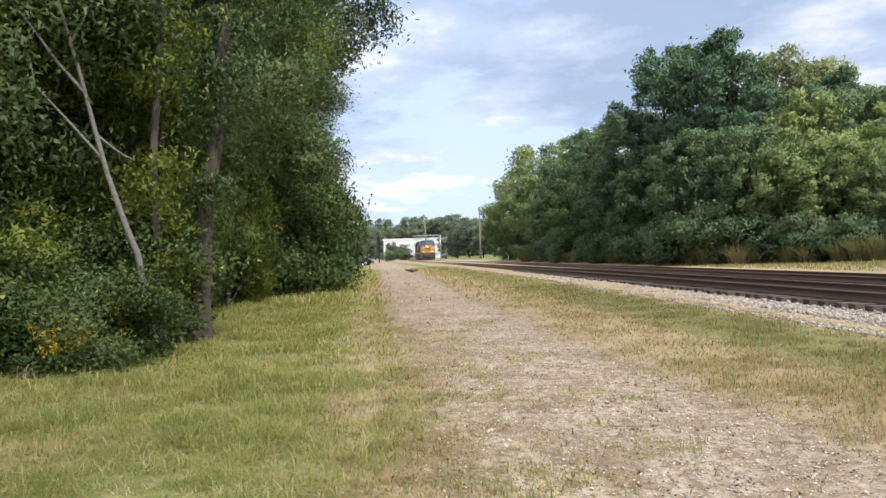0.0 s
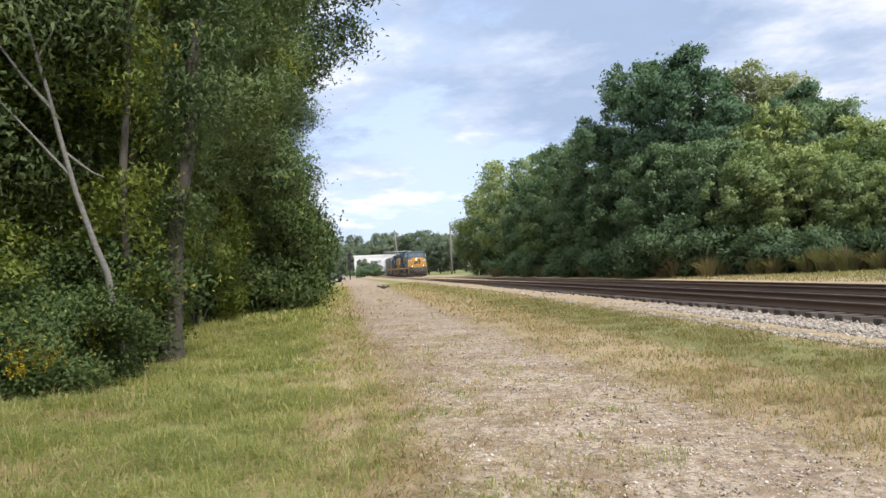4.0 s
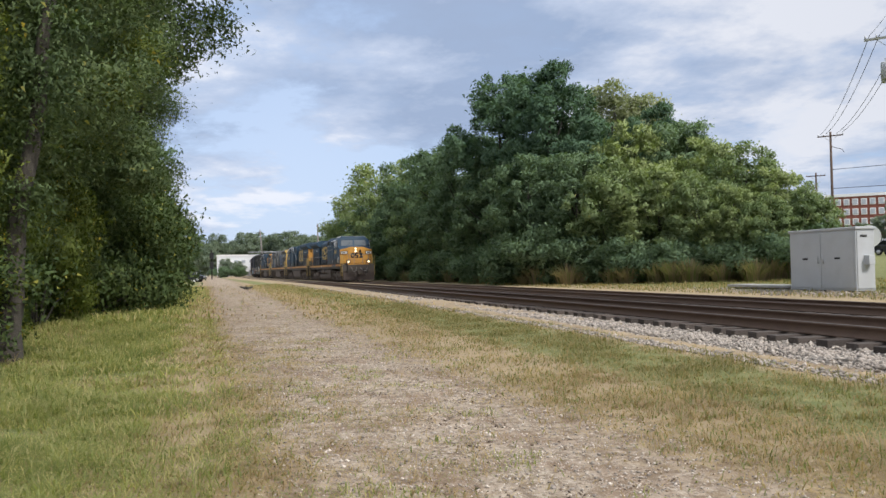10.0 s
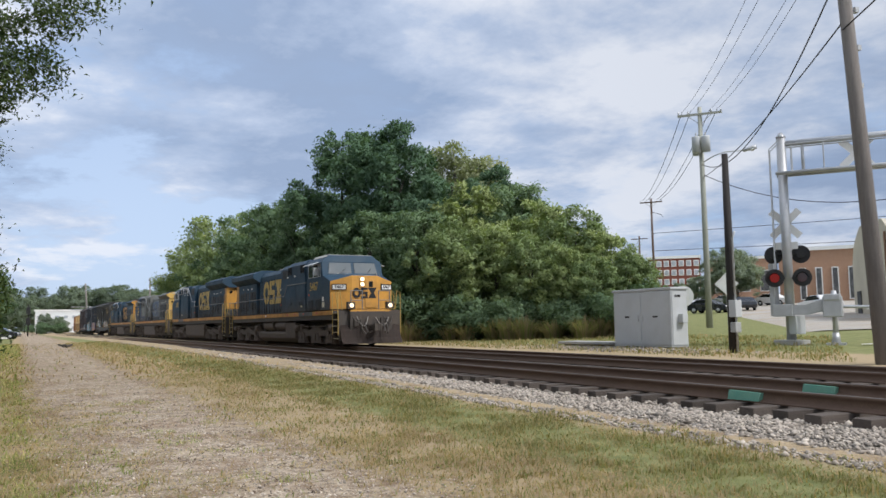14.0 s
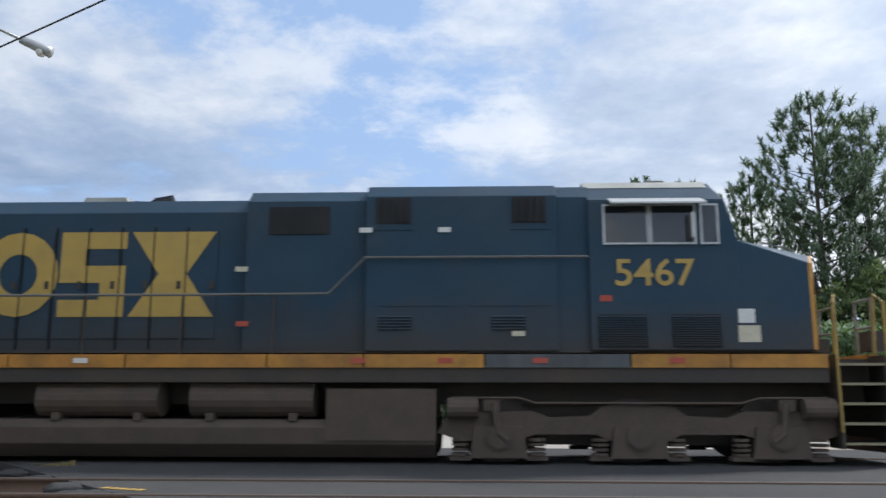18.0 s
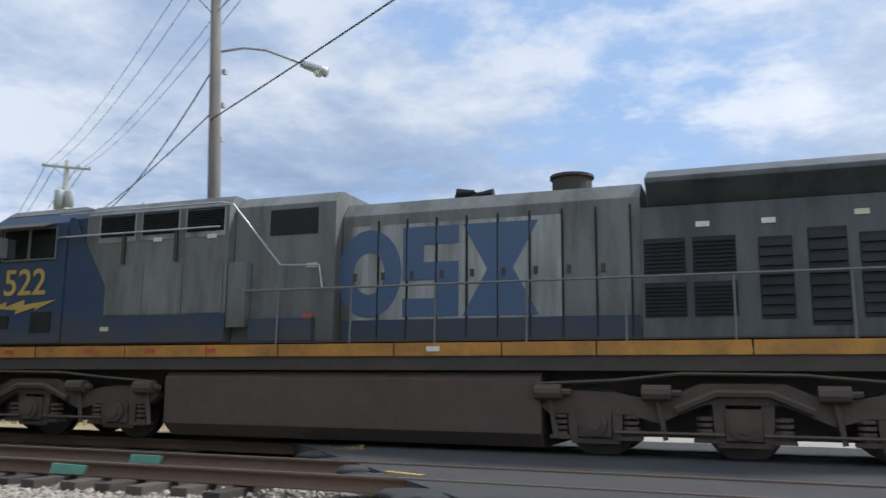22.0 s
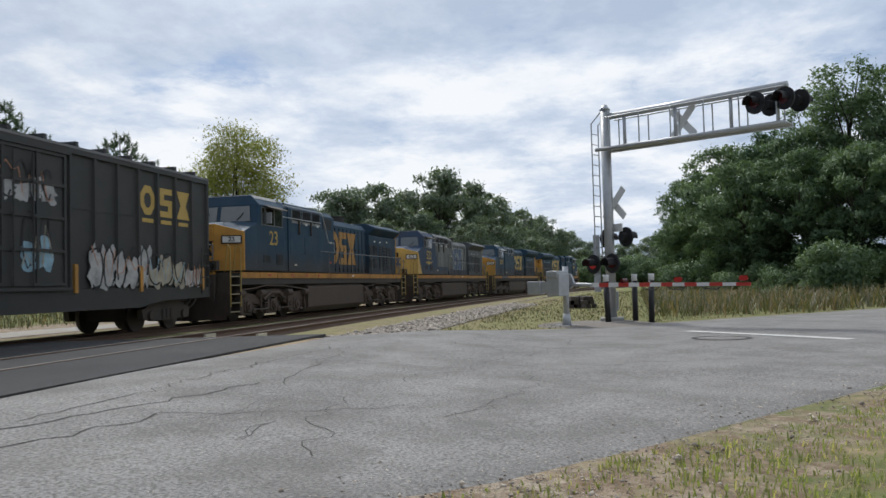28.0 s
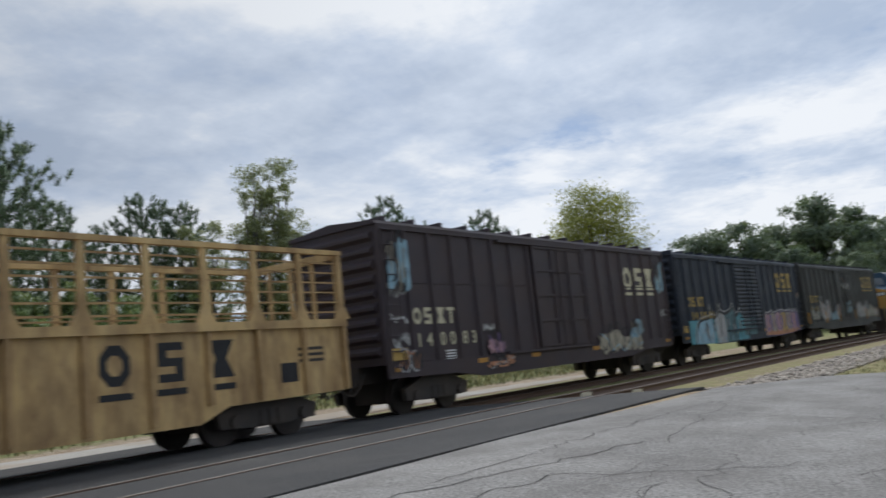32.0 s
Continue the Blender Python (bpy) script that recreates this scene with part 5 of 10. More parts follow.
        for xa, xb in (((2.55, 3.08), (4.62, 5.14)) if modern else ((2.15, 2.95), (3.15, 3.95), (4.15, 4.95))):
            bm = bmesh.new()
            add_box(bm, xa - 0.04, xb + 0.04, min(yc, yc + side * 0.012), max(yc, yc + side * 0.012), 3.74, 4.28)
            gr = part("vent_frame", bm, body if modern else LOGO_BACK, home)
            bm = bmesh.new()
            add_box(bm, xa, xb, min(yc, yc + side * 0.016), max(yc, yc + side * 0.016), 3.84, 4.28)
            if modern:
                for q in range(5):
                    xq = xa + 0.04 + (xb - xa - 0.08) * q / 4
                    add_box(bm, xq - 0.018, xq + 0.018, min(yc, yc + side * 0.05), max(yc, yc + side * 0.05), 3.86, 4.26)
            else:
                louvre(bm, xa + 0.01, xb - 0.01, 3.86, 4.27, yc + side * 0.016, side, 9)
            part("vent_grille", bm, DARK_GRILLE, gr)
        bm = bmesh.new()
        yb = side * 1.30
        add_box(bm, x2 + 0.35, x2 + 1.3, min(yb, yb + side * 0.02), max(yb, yb + side * 0.02), 3.72, 4.18)
        part("blower_grille", bm, DARK_GRILLE, home)
        if grey:
            bm = bmesh.new()
            add_box(bm, x3 + 0.05, x2 - 0.05, min(yh, yh + side * 0.024), max(yh, yh + side * 0.024), 1.80, 2.16)
            part("hood_band", bm, NAVY_BLUE, home, "faded blue band along the hood's foot")
        if grey:                                            # blue wedge between cab and cabinet
            bm = bmesh.new()
            add_prism(bm, [(5.74, 1.80), (5.74, 4.30), (5.62, 4.30), (4.40, 2.30), (x1, 2.30), (x1, 1.80)], "y", min(yc, yc + side * 0.006), max(yc, yc + side * 0.006))
            part("painted_wedge", bm, NAVY_BLUE, home, "faded blue painted wedge")
        for xa in (() if grey else (2.6, 4.0)):             # panel seams as slim covers
            bm = bmesh.new()
            add_box(bm, xa, xa + 1.15, min(yc, yc + side * 0.010), max(yc, yc + side * 0.010), 2.5, 3.2)
            part("access_panel", bm, body, home)
        for xa, xb, n in ((2.6, 3.1, 5), (4.3, 4.8, 5)):
            if modern:
                bm = bmesh.new()
                louvre(bm, xa, xb, 2.12, 2.36, yc + side * 0.003, side, n)
                part("small_louvre", bm, body, home)
        for xa, za, mm in ((5.9, 3.62, WHITE_MARK), (3.5, 3.70, WHITE_MARK), (2.3, 3.70, WHITE_MARK), (4.6, 2.02, STEP_EDGE), (-6.1, 3.45, WHITE_MARK), (-7.0, 3.45, WHITE_MARK), (-8.2, 3.5, STEP_EDGE), (0.4, 2.2, RED_MARK), (0.35, 3.1, STEP_EDGE)):
            yy = yc if xa > 1.35 else (yb if xa > -0.5 else yr)
            bm = bmesh.new()
            add_box(bm, xa, xa + 0.19, min(yy, yy + side * 0.02), max(yy, yy + side * 0.02), za, za + 0.08)
            part("small_sign", bm, mm, home)
        for xa in (4.9, 3.5, 2.2, -2.0, 6.9):
            bm = bmesh.new()
            add_box(bm, xa, xa + 0.22, side * 1.50 - 0.005, side * 1.50 + 0.005, 1.60, 1.68)
            part("sill_sticker", bm, RED_MARK if xa > 0 else WHITE_MARK, home)
        # emblem
        if logo is not None:
            lx = -3.15 if not modern else -0.9
            yy = (yh + side * 0.022) if not modern else None
            if modern:
                t = part("side_emblem", brand_mark(0, 1.44, 0, 1, None, 0), logo, home)
                t.matrix_local = pose(-3.85 if side < 0 else -0.05, side * 1.09, 2.38, 0, 0, 0 if side < 0 else 180)
                t.scale = (1.15, 1, 1)
            else:
                t = part("side_emblem", brand_mark(0, 1.55, 0, 1, None, 0), logo, home)
                t.matrix_local = pose(-3.6 if side < 0 else 0.06, side * 1.09, 2.20, 0, 0, 0 if side < 0 else 180)
        # walkway handrail
        xs = [-9.4, -7.9, -6.4, -4.9, -3.4, -1.9, -0.4, 1.0]
        for xa in xs:
            bm = bmesh.new()
            add_tube(bm, [(xa, side * 1.47, 1.60), (xa, side * 1.44, 2.70)], 0.018, 6)
            part("handrail_post", bm, UNDER if modern else HANDRAIL, home)
        bm = bmesh.new()
        add_tube(bm, [(-9.7, side * 1.46, 1.9), (-9.68, side * 1.44, 2.6), (-9.55, side * 1.44, 2.70), (2.2 if not modern else 0.9, side * 1.44, 2.70)], 0.022, 6)
        part("handrail", bm, HANDRAIL, home)
        bm = bmesh.new()
        if modern and side < 0:
            pts = [(5.75, side * 1.56, 3.28), (2.4, side * 1.56, 3.28), (1.85, side * 1.54, 2.70), (0.2, side * 1.46, 2.70)]
        else:
            pts = [(5.9, side * 1.56, 4.35), (2.2, side * 1.56, 4.35), (1.95, side * 1.54, 4.30), (1.0, side * 1.42, 3.15), (0.25, side * 1.40, 3.12), (0.18, side * 1.40, 2.72)]
        add_tube(bm, pts, 0.02, 6)
        part("cabinet_rail", bm, SILVER if side > 0 else HANDRAIL, home)
        if not (modern and side < 0):
            bm = bmesh.new()
            add_tube(bm, [(5.95, side * 1.56, 3.90), (2.2, side * 1.56, 3.90)], 0.02, 6)
            part("cabinet_rail", bm, SILVER if side > 0 else HANDRAIL, home)
            for xa in (4.35, 3.15) if not modern else (2.2, 3.05, 3.95, 4.85):
                bm = bmesh.new()
                lo, hi = (3.30, 3.90) if not modern else (3.88, 4.35)
                add_box(bm, xa - 0.03, xa + 0.03, min(side * 1.50, side * 1.56), max(side * 1.50, side * 1.56), lo, hi)
                part("rail_post", bm, UNDER if not modern else SILVER, home)
        if grey:                                            # a row of paler service doors, the blue skirt under them, the filter drum
            for q in range(3):
                bm = bmesh.new()
                add_box(bm, 2.12 + q * 0.88, 2.98 + q * 0.88, min(yc, yc + side * 0.016), max(yc, yc + side * 0.016), 2.32, 3.22)
                part("service_door", bm, LOCO_GREY, home)
            bm = bmesh.new()
            add_tube(bm, [(1.86, side * 1.34, 2.05), (1.86, side * 1.34, 3.22)], 0.22, 14)
            part("filter_drum", bm, LOCO_GREY, home)
            bm = bmesh.new()
            add_box(bm, 0.35, 1.60, min(side * 1.30, side * 1.44), max(side * 1.30, side * 1.44), 1.80, 2.20)
            part("locker", bm, NAVY_BLUE, home)
    # fuel tank, reservoirs
    bm = bmesh.new()
    t0, t1 = (-3.6, 3.46) if modern else (-3.6, 3.3)
    hi = 0.72 if modern else 1.28
    add_prism(bm, [(-1.15, 0.12), (1.15, 0.12), (1.40, 0.34), (1.42, hi - 0.12), (1.30, hi), (-1.30, hi), (-1.42, hi - 0.12), (-1.40, 0.34)], "x", t0, t1)
    part("fuel_tank", bm, TRUCK, home, "dusty dark fuel tank", bevel=0.02)
    if modern:
        bm = bmesh.new()
        add_prism(bm, [(0.7, 0.14), (1.18, 0.14), (1.42, 0.40), (1.43, 1.16), (1.36, 1.24), (0.7, 1.24)], "x", -3.6, 3.44)
        part("tank_side", bm, TRUCK, home, bevel=0.02)
        for side in (-1,):
            for xa in (-2.58, -0.23):
                bm = bmesh.new()
                add_tube(bm, [(xa, side * 1.14, 1.04), (xa + 1.87, side * 1.14, 1.04)], 0.29, 18)
                for q in (0.25, 1.5):
                    add_box(bm, xa + q, xa + q + 0.12, side * 1.14 - 0.24, side * 1.14 + 0.24, 0.70, 0.82)
                part("air_reservoir", bm, TRUCK, home)
            bm = bmesh.new()
            add_box(bm, 1.84, 3.47, min(side * 0.7, side * 1.43), max(side * 0.7, side * 1.43), 0.40, 1.20)
            part("battery_box", bm, TRUCK, home)
    bogie(home, 6.44, frame_mesh=MODERN_TRUCK if modern else None)
    bogie(home, -6.44, frame_mesh=MODERN_TRUCK if modern else None)
    rail = YELLOW_RAIL
    for s in (1, -1):
        steps(home, s * (9.66 if s > 0 else 10.22), s, rail)
        coupler(home, s * HALF, s)
    end_rails(home, 10.12, 1, HANDRAIL, (-0.95, -0.40, 0.40, 0.95))
    end_rails(home, -10.50, -1, HANDRAIL, (-1.2, -0.85, -0.42, 0.42, 0.85, 1.2))
    pilot(home, 10.20, 1)
    pilot(home, -10.66, -1)
    plow(home, 10.36, 1, 0.4 if number == "5467" else 0.0)
    home.scale = (1, 1, tall)
    return home


def freight_truck():
    bm = bmesh.new()
    add_prism(bm, [(-1.25, 0.62), (-0.95, 0.72), (-0.45, 0.92), (0.45, 0.92), (0.95, 0.72), (1.25, 0.62), (1.2, 0.34), (0.75, 0.34), (0.45, 0.30), (-0.45, 0.30), (-0.75, 0.34), (-1.2, 0.34)], "y", -1.22, -1.05)
    for x in (-0.87, 0.87):
        add_tube(bm, [(x, -1.05, 0.45), (x, -1.30, 0.45)], 0.13, 10)
    for x in (-0.22, 0.0, 0.22):
        add_tube(bm, [(x, -1.20, 0.34), (x, -1.20, 0.62)], 0.085, 8)
    a = finish(bm, "freight_truck_frame")
    a.materials.append(UNDER)
    bm = bmesh.new()
    for s in (-1, 1):
        for q, r, rad in ((0.68, 0.80, 0.44), (0.66, 0.68, 0.47)):
            add_tube(bm, [(0, s * q, 0.44), (0, s * r, 0.44)], rad, 22)
    add_tube(bm, [(0, -0.7, 0.44), (0, 0.7, 0.44)], 0.09, 8)
    b = finish(bm, "freight_wheelset")
    b.materials.append(WHEEL)
    return a, b


FREIGHT_TRUCK, FREIGHT_WHEEL = freight_truck()
GRAFFITI = [surface("graffiti_" + n, c, 0.6, other=tuple(q * 0.75 for q in c), scale=3, dirt=(0.05, 0.05, 0.052), dirt_amount=0.5, dirt_scale=2.6) for n, c in (("white", (0.46, 0.46, 0.45)), ("teal", (0.12, 0.36, 0.42)), ("sky", (0.30, 0.48, 0.58)),
            ("orange", (0.55, 0.26, 0.14)), ("violet", (0.22, 0.16, 0.34)), ("cream", (0.42, 0.38, 0.29)), ("black", (0.02, 0.02, 0.022)), ("pink", (0.50, 0.30, 0.33)), ("slate_teal", (0.10, 0.19, 0.21)), ("gold", (0.52, 0.36, 0.09)))]


def blobs(rnd, w, h, spikes):
    """Lopsided painted blobs that touch one another, flat in x and z: one mesh each."""
    out = []
    n = max(2, spikes // 2)
    step = w / n
    for k in range(n):
        bm = bmesh.new()
        tall = h * rnd.uniform(0.45, 1.0)
        cx, cz = -w / 2 + step * (k + 0.5) + rnd.uniform(-0.15, 0.15) * step, tall * 0.5
        ring = []
        for a in range(18):
            t = 2 * math.pi * a / 18
            r = rnd.uniform(0.62, 1.2) / max(abs(math.cos(t)), abs(math.sin(t))) ** 0.7
            ring.append(bm.verts.new((cx + math.cos(t) * step * 0.6 * r, 0.0015 * (k % 3), max(cz + math.sin(t) * tall * 0.46 * r, 0.0))))
        bm.faces.new(ring)
        out.append(bm)
    return out


def stroke(pts, r):
    """A flat painted line through points of the x and z plane, in one piece."""
    bm = bmesh.new()
    rows = []
    for i, p in enumerate(pts):
        d = (pts[min(i + 1, len(pts) - 1)] - pts[max(i - 1, 0)]).normalized()
        q = Vector((-d.z, 0, d.x)) * r
        rows.append((bm.verts.new(p - q), bm.verts.new(p + q)))
    for a, b in zip(rows, rows[1:]):
        bm.faces.new((a[0], b[0], b[1], a[1]))
    return bm


def curls(rnd, w, h, spikes):
    """Curling lines drawn over the painted blobs."""
    out = []
    n = max(2, spikes // 2)
    step = w / n
    for k in range(n):
        cx, cz = -w / 2 + step * (k + 0.5), h * rnd.uniform(0.42, 0.56)
        m = rnd.randint(9, 13)
        sweep, t0 = rnd.uniform(4.2, 6.2), rnd.uniform(0, 6.28)
        a, b = step * rnd.uniform(0.3, 0.55), h * rnd.uniform(0.3, 0.5)
        out.append(stroke([Vector((cx + math.cos(t0 + sweep * q / m) * a * rnd.uniform(0.85, 1.1), 0, max(cz + math.sin(t0 + sweep * q / m) * b * rnd.uniform(0.85, 1.1), 0.02))) for q in range(m)], 0.026))
    return out


def squiggle(rnd, w, h, r=0.02):
    n = rnd.randint(8, 13)
    return stroke([Vector((-w / 2 + w * k / n + rnd.uniform(-0.3, 0.3) * w / n, 0, h * rnd.random())) for k in range(n + 1)], r)


def mural(home, side, y):
    """Two big sprayed pieces: teal and pale spires outlined in black and white, and lilac, pink and gold letters without meaning."""
    f = 1 if side < 0 else -1

    def fill(pts, m, level):
        bm = bmesh.new()
        bm.faces.new([bm.verts.new((f * x, y + side * (0.074 + 0.0015 * level), z)) for x, z in pts])
        bmesh.ops.triangulate(bm, faces=bm.faces[:])
        part("graffiti", bm, GRAFFITI[m], home, "sprayed graffiti panel")

    def draw(pts, m, r, level):
        fine = []
        for (xa, za), (xb, zb) in zip(pts, pts[1:]):
            fine += [Vector((f * (xa + (xb - xa) * q / 3), 0, za + (zb - za) * q / 3)) for q in range(3)]
        fine.append(Vector((f * pts[-1][0], 0, pts[-1][1])))
        p = part("graffiti_line", stroke(fine, r), GRAFFITI[m], home)
        p.location.y = y + side * (0.074 + 0.0015 * level)

    def leaf(x, z0, z1, w, m, level):
        n = 9
        fill([(x + w * math.sin(math.pi * k / n), z0 + (z1 - z0) * k / n) for k in range(n + 1)] + [(x - w * math.sin(math.pi * k / n), z0 + (z1 - z0) * k / n) for k in range(n - 1, 0, -1)], m, level)
    spires = [(-7.1, 0.80), (-7.0, 1.15), (-6.8, 1.50), (-6.45, 1.74), (-6.0, 1.82), (-5.5, 1.84), (-5.1, 1.95), (-4.75, 1.84), (-4.45, 1.96), (-4.22, 2.10), (-4.13, 2.42), (-4.02, 2.12), (-3.6, 2.0), (-3.1, 2.06), (-2.7, 2.18), (-2.44, 2.40),
              (-2.36, 2.14), (-2.1, 1.90), (-1.8, 2.02), (-1.55, 2.20), (-1.48, 1.98), (-1.1, 1.88), (-0.82, 1.45), (-0.70, 0.92)]
    fill([(-7.6, 0.80), (-7.6, 1.76), (-6.3, 1.78), (-4.75, 1.78), (-4.75, 0.74)], 1, 0)
    fill([(-7.1, 0.80)] + spires[1:7] + [(-5.0, 1.2), (-5.1, 0.76)], 2, 1)
    fill([(-4.75, 0.73)] + spires[7:13] + [(-3.45, 1.4), (-3.6, 0.73)], 0, 1)
    fill([(-3.6, 0.74)] + spires[12:17] + [(-2.1, 0.76)], 8, 1)
    fill([(-2.1, 0.76)] + spires[17:] + [(-0.75, 0.78)], 1, 1)
    fill([(-1.25, 0.94), (-1.2, 1.70), (0.45, 1.74), (0.45, 0.94)], 8, 2)
    draw(spires, 6, 0.075, 3)
    draw([(x, z + 0.085) for x, z in spires], 0, 0.022, 4)
    draw([(-7.13, 0.78), (-7.08, 1.2), (-6.86, 1.56), (-6.5, 1.82)], 0, 0.02, 4)
    for x, z0, z1, w in ((-5.75, 0.78, 1.75, 0.16), (-4.13, 1.0, 1.95, 0.13), (-2.55, 0.95, 1.75, 0.15), (-4.95, 1.2, 1.72, 0.13), (-3.25, 1.25, 1.95, 0.12), (-1.75, 1.0, 1.85, 0.14)):
        leaf(x, z0, z1, w, 6, 5)
        leaf(x + 0.03, z0 + 0.14, z1 - 0.14, w * 0.5, 0, 6)
        draw([(x, z1), (x + 0.05, z1 + 0.22)], 6, 0.035, 5)
    for x, z, r in ((-6.7, 1.05, 0.09), (-5.2, 1.12, 0.10), (-5.35, 0.9, 0.10), (-6.2, 1.3, 0.09), (-4.55, 1.4, 0.10), (-3.85, 0.88, 0.09), (-4.5, 0.86, 0.07), (-2.9, 0.9, 0.08)):
        draw([(x + r * math.cos(t * 1.05), z + r * math.sin(t * 1.05)) for t in range(7)], 2 if x > -4.7 else 0, 0.018, 6)
    draw([(-5.35, 2.18), (-5.20, 2.44), (-5.02, 2.18)], 0, 0.022, 6)
    rnd = random.Random(31)
    top = [(1.85, 0.80), (1.9, 1.75), (2.2, 1.98)] + [(2.3 + 0.26 * k, 2.02 + rnd.uniform(-0.09, 0.10)) for k in range(19)] + [(7.4, 1.85), (7.5, 0.92), (6.2, 0.80), (4.0, 0.74)]
    fill(top, 4, 0)
    fill([(1.9, 0.82), (1.95, 1.12), (3.4, 1.06), (5.2, 1.16), (7.3, 1.05), (7.45, 0.94), (6.2, 0.82), (4.0, 0.77)], 3, 1)
    for k in range(6):
        x = 2.3 + 0.86 * k
        fill([(x - 0.34, 1.0), (x - 0.30, 1.55), (x - 0.38, 1.86), (x + 0.05, 1.95), (x + 0.34, 1.82), (x + 0.24, 1.45), (x + 0.36, 1.02), (x + 0.02, 0.94)], (7, 5, 7, 9, 5, 7)[k], 2)
        draw([(x - 0.25, 1.80), (x - 0.16, 1.3), (x - 0.24, 1.02)] if k % 2 else [(x + 0.22, 1.74), (x - 0.12, 1.62), (x + 0.18, 1.40), (x - 0.14, 1.16), (x + 0.2, 1.05)], 4, 0.055, 3)
        draw([(x + 0.40, 1.90), (x + 0.30, 1.45), (x + 0.42, 0.95)], 6, 0.03, 4)
        draw([(x - 0.05, 1.2), (x + 0.12, 1.5), (x + 0.02, 1.75)], 3, 0.035, 4)
    draw(top[:-3], 0, 0.035, 5)
    draw([(x, z - 0.075) for x, z in top[1:-3]], 6, 0.028, 5)


def boxcar(label, paint, number, seed, door_style, mark_paint, tags):
    """Ribbed steel box car, forward end towards +x."""
    rnd = random.Random(seed)
    home = thing("box_car", label, "box car", "freight cars of the train")
    L = 8.35
    bm = bmesh.new()
    add_box(bm, -L, L, -1.42, 1.42, 1.22, 4.52)
    part("body", bm, paint, home, bevel=0.01)
    bm = bmesh.new()
    v = add_prism(bm, [(-1.50, 4.52), (1.50, 4.52), (1.45, 4.60), (0.0, 4.74), (-1.45, 4.60)], "x", -L - 0.06, L + 0.06)
    for k in range(15):
        x = -L + 0.5 + k * (2 * L - 1.0) / 14
        add_box(bm, x - 0.06, x + 0.06, -1.3, 1.3, 4.60, 4.76)
    part("roof", bm, paint, home)
    bm = bmesh.new()
    add_box(bm, -L, L, -0.5, 0.5, 0.82, 1.22)
    part("centre_sill", bm, UNDER, home)
    for side in (-1, 1):
        y = side * 1.42
        bm = bmesh.new()
        add_prism(bm, [(-L, 1.22), (-L, 0.90), (-L + 2.6, 0.86), (-4.6, 0.70), (4.6, 0.70), (L - 2.6, 0.86), (L, 0.90), (L, 1.22)], "y", min(y, y + side * 0.05), max(y, y + side * 0.05))
        part("side_sill", bm, paint, home)
        bm = bmesh.new()
        add_box(bm, -L, L, min(y, y + side * 0.07), max(y, y + side * 0.07), 4.40, 4.52)
        part("top_chord", bm, paint, home)
        dx0, dx1 = (-1.55, 1.55)
        n = 7
        for s in (-1, 1):
            for k in range(n + 1):
                x = s * (1.75 + (L - 1.80) * k / n)
                bm = bmesh.new()
                add_prism(bm, [(x - 0.07, y), (x + 0.07, y), (x + 0.04, y + side * 0.07), (x - 0.04, y + side * 0.07)], "z", 1.22, 4.40)
                part("rib", bm, paint, home)
        for s in (-1, 1):
            bm = bmesh.new()
            xs = sorted((s * 1.75, s * (L - 0.05)))
            add_box(bm, xs[0], xs[1], min(y, y + side * 0.018), max(y, y + side * 0.018), 3.12, 3.16)
            part("panel_seam", bm, paint, home)
        # sliding door
        bm = bmesh.new()
        add_box(bm, dx0, dx1, min(y, y + side * 0.06), max(y, y + side * 0.06), 1.26, 4.34)
        door = part("sliding_door", bm, paint, home)
        if door_style:
            for k in range(16):
                z = 1.35 + k * 0.185
                bm = bmesh.new()
                add_prism(bm, [(y + side * 0.06, z), (y + side * 0.10, z + 0.05), (y + side * 0.10, z + 0.10), (y + side * 0.06, z + 0.15)], "x", dx0 + 0.08, dx1 - 0.08)
                part("door_rib", bm, paint, door)
        else:
            for z in (1.3, 2.05, 2.8, 3.55, 4.25):
                bm = bmesh.new()
                add_box(bm, dx0, dx1, min(y, y + side * 0.10), max(y, y + side * 0.10), z, z + 0.07)
                part("door_bar", bm, paint, door)
            for x in (dx0, -0.5, 0.55, dx1 - 0.08):
                bm = bmesh.new()
                add_box(bm, x, x + 0.08, min(y, y + side * 0.103), max(y, y + side * 0.103), 1.3, 4.3)
                part("door_bar", bm, paint, door)
        for xa in (-0.2, 0.4):
            bm = bmesh.new()
            add_tube(bm, [(xa, y + side * 0.14, 1.3), (xa, y + side * 0.14, 4.2)], 0.025, 6)
            part("locking_bar", bm, paint, door)
        for z in (1.22, 4.36):
            bm = bmesh.new()
            add_box(bm, -3.4, 1.7, min(y, y + side * 0.13), max(y, y + side * 0.13), z - 0.03, z + 0.04)
            part("door_track", bm, paint, home)
        # emblem at the forward third, number at the rear third
        f = 1 if side < 0 else -1
        rot = 0 if side < 0 else 180
        yy = y + side * 0.012
        mark_z, number_z = (2.84, 1.72) if number == "140083" else (3.0, 1.96)
        for k in range(3):
            t = part("emblem", letter_block(k), mark_paint, home)
            t.matrix_local = pose(f * (5.03 + k * 0.936), yy, mark_z + 0.20, 0, 0, rot)
            t.scale = (1.22, 1, 1.2)
            bm = bmesh.new()
            add_box(bm, -0.27, 0.27, -0.003, 0.003, 0.0, 0.11)
            t = part("emblem_bar", bm, mark_paint, home)
            t.matrix_local = pose(f * (5.03 + k * 0.936), yy, mark_z, 0, 0, rot)
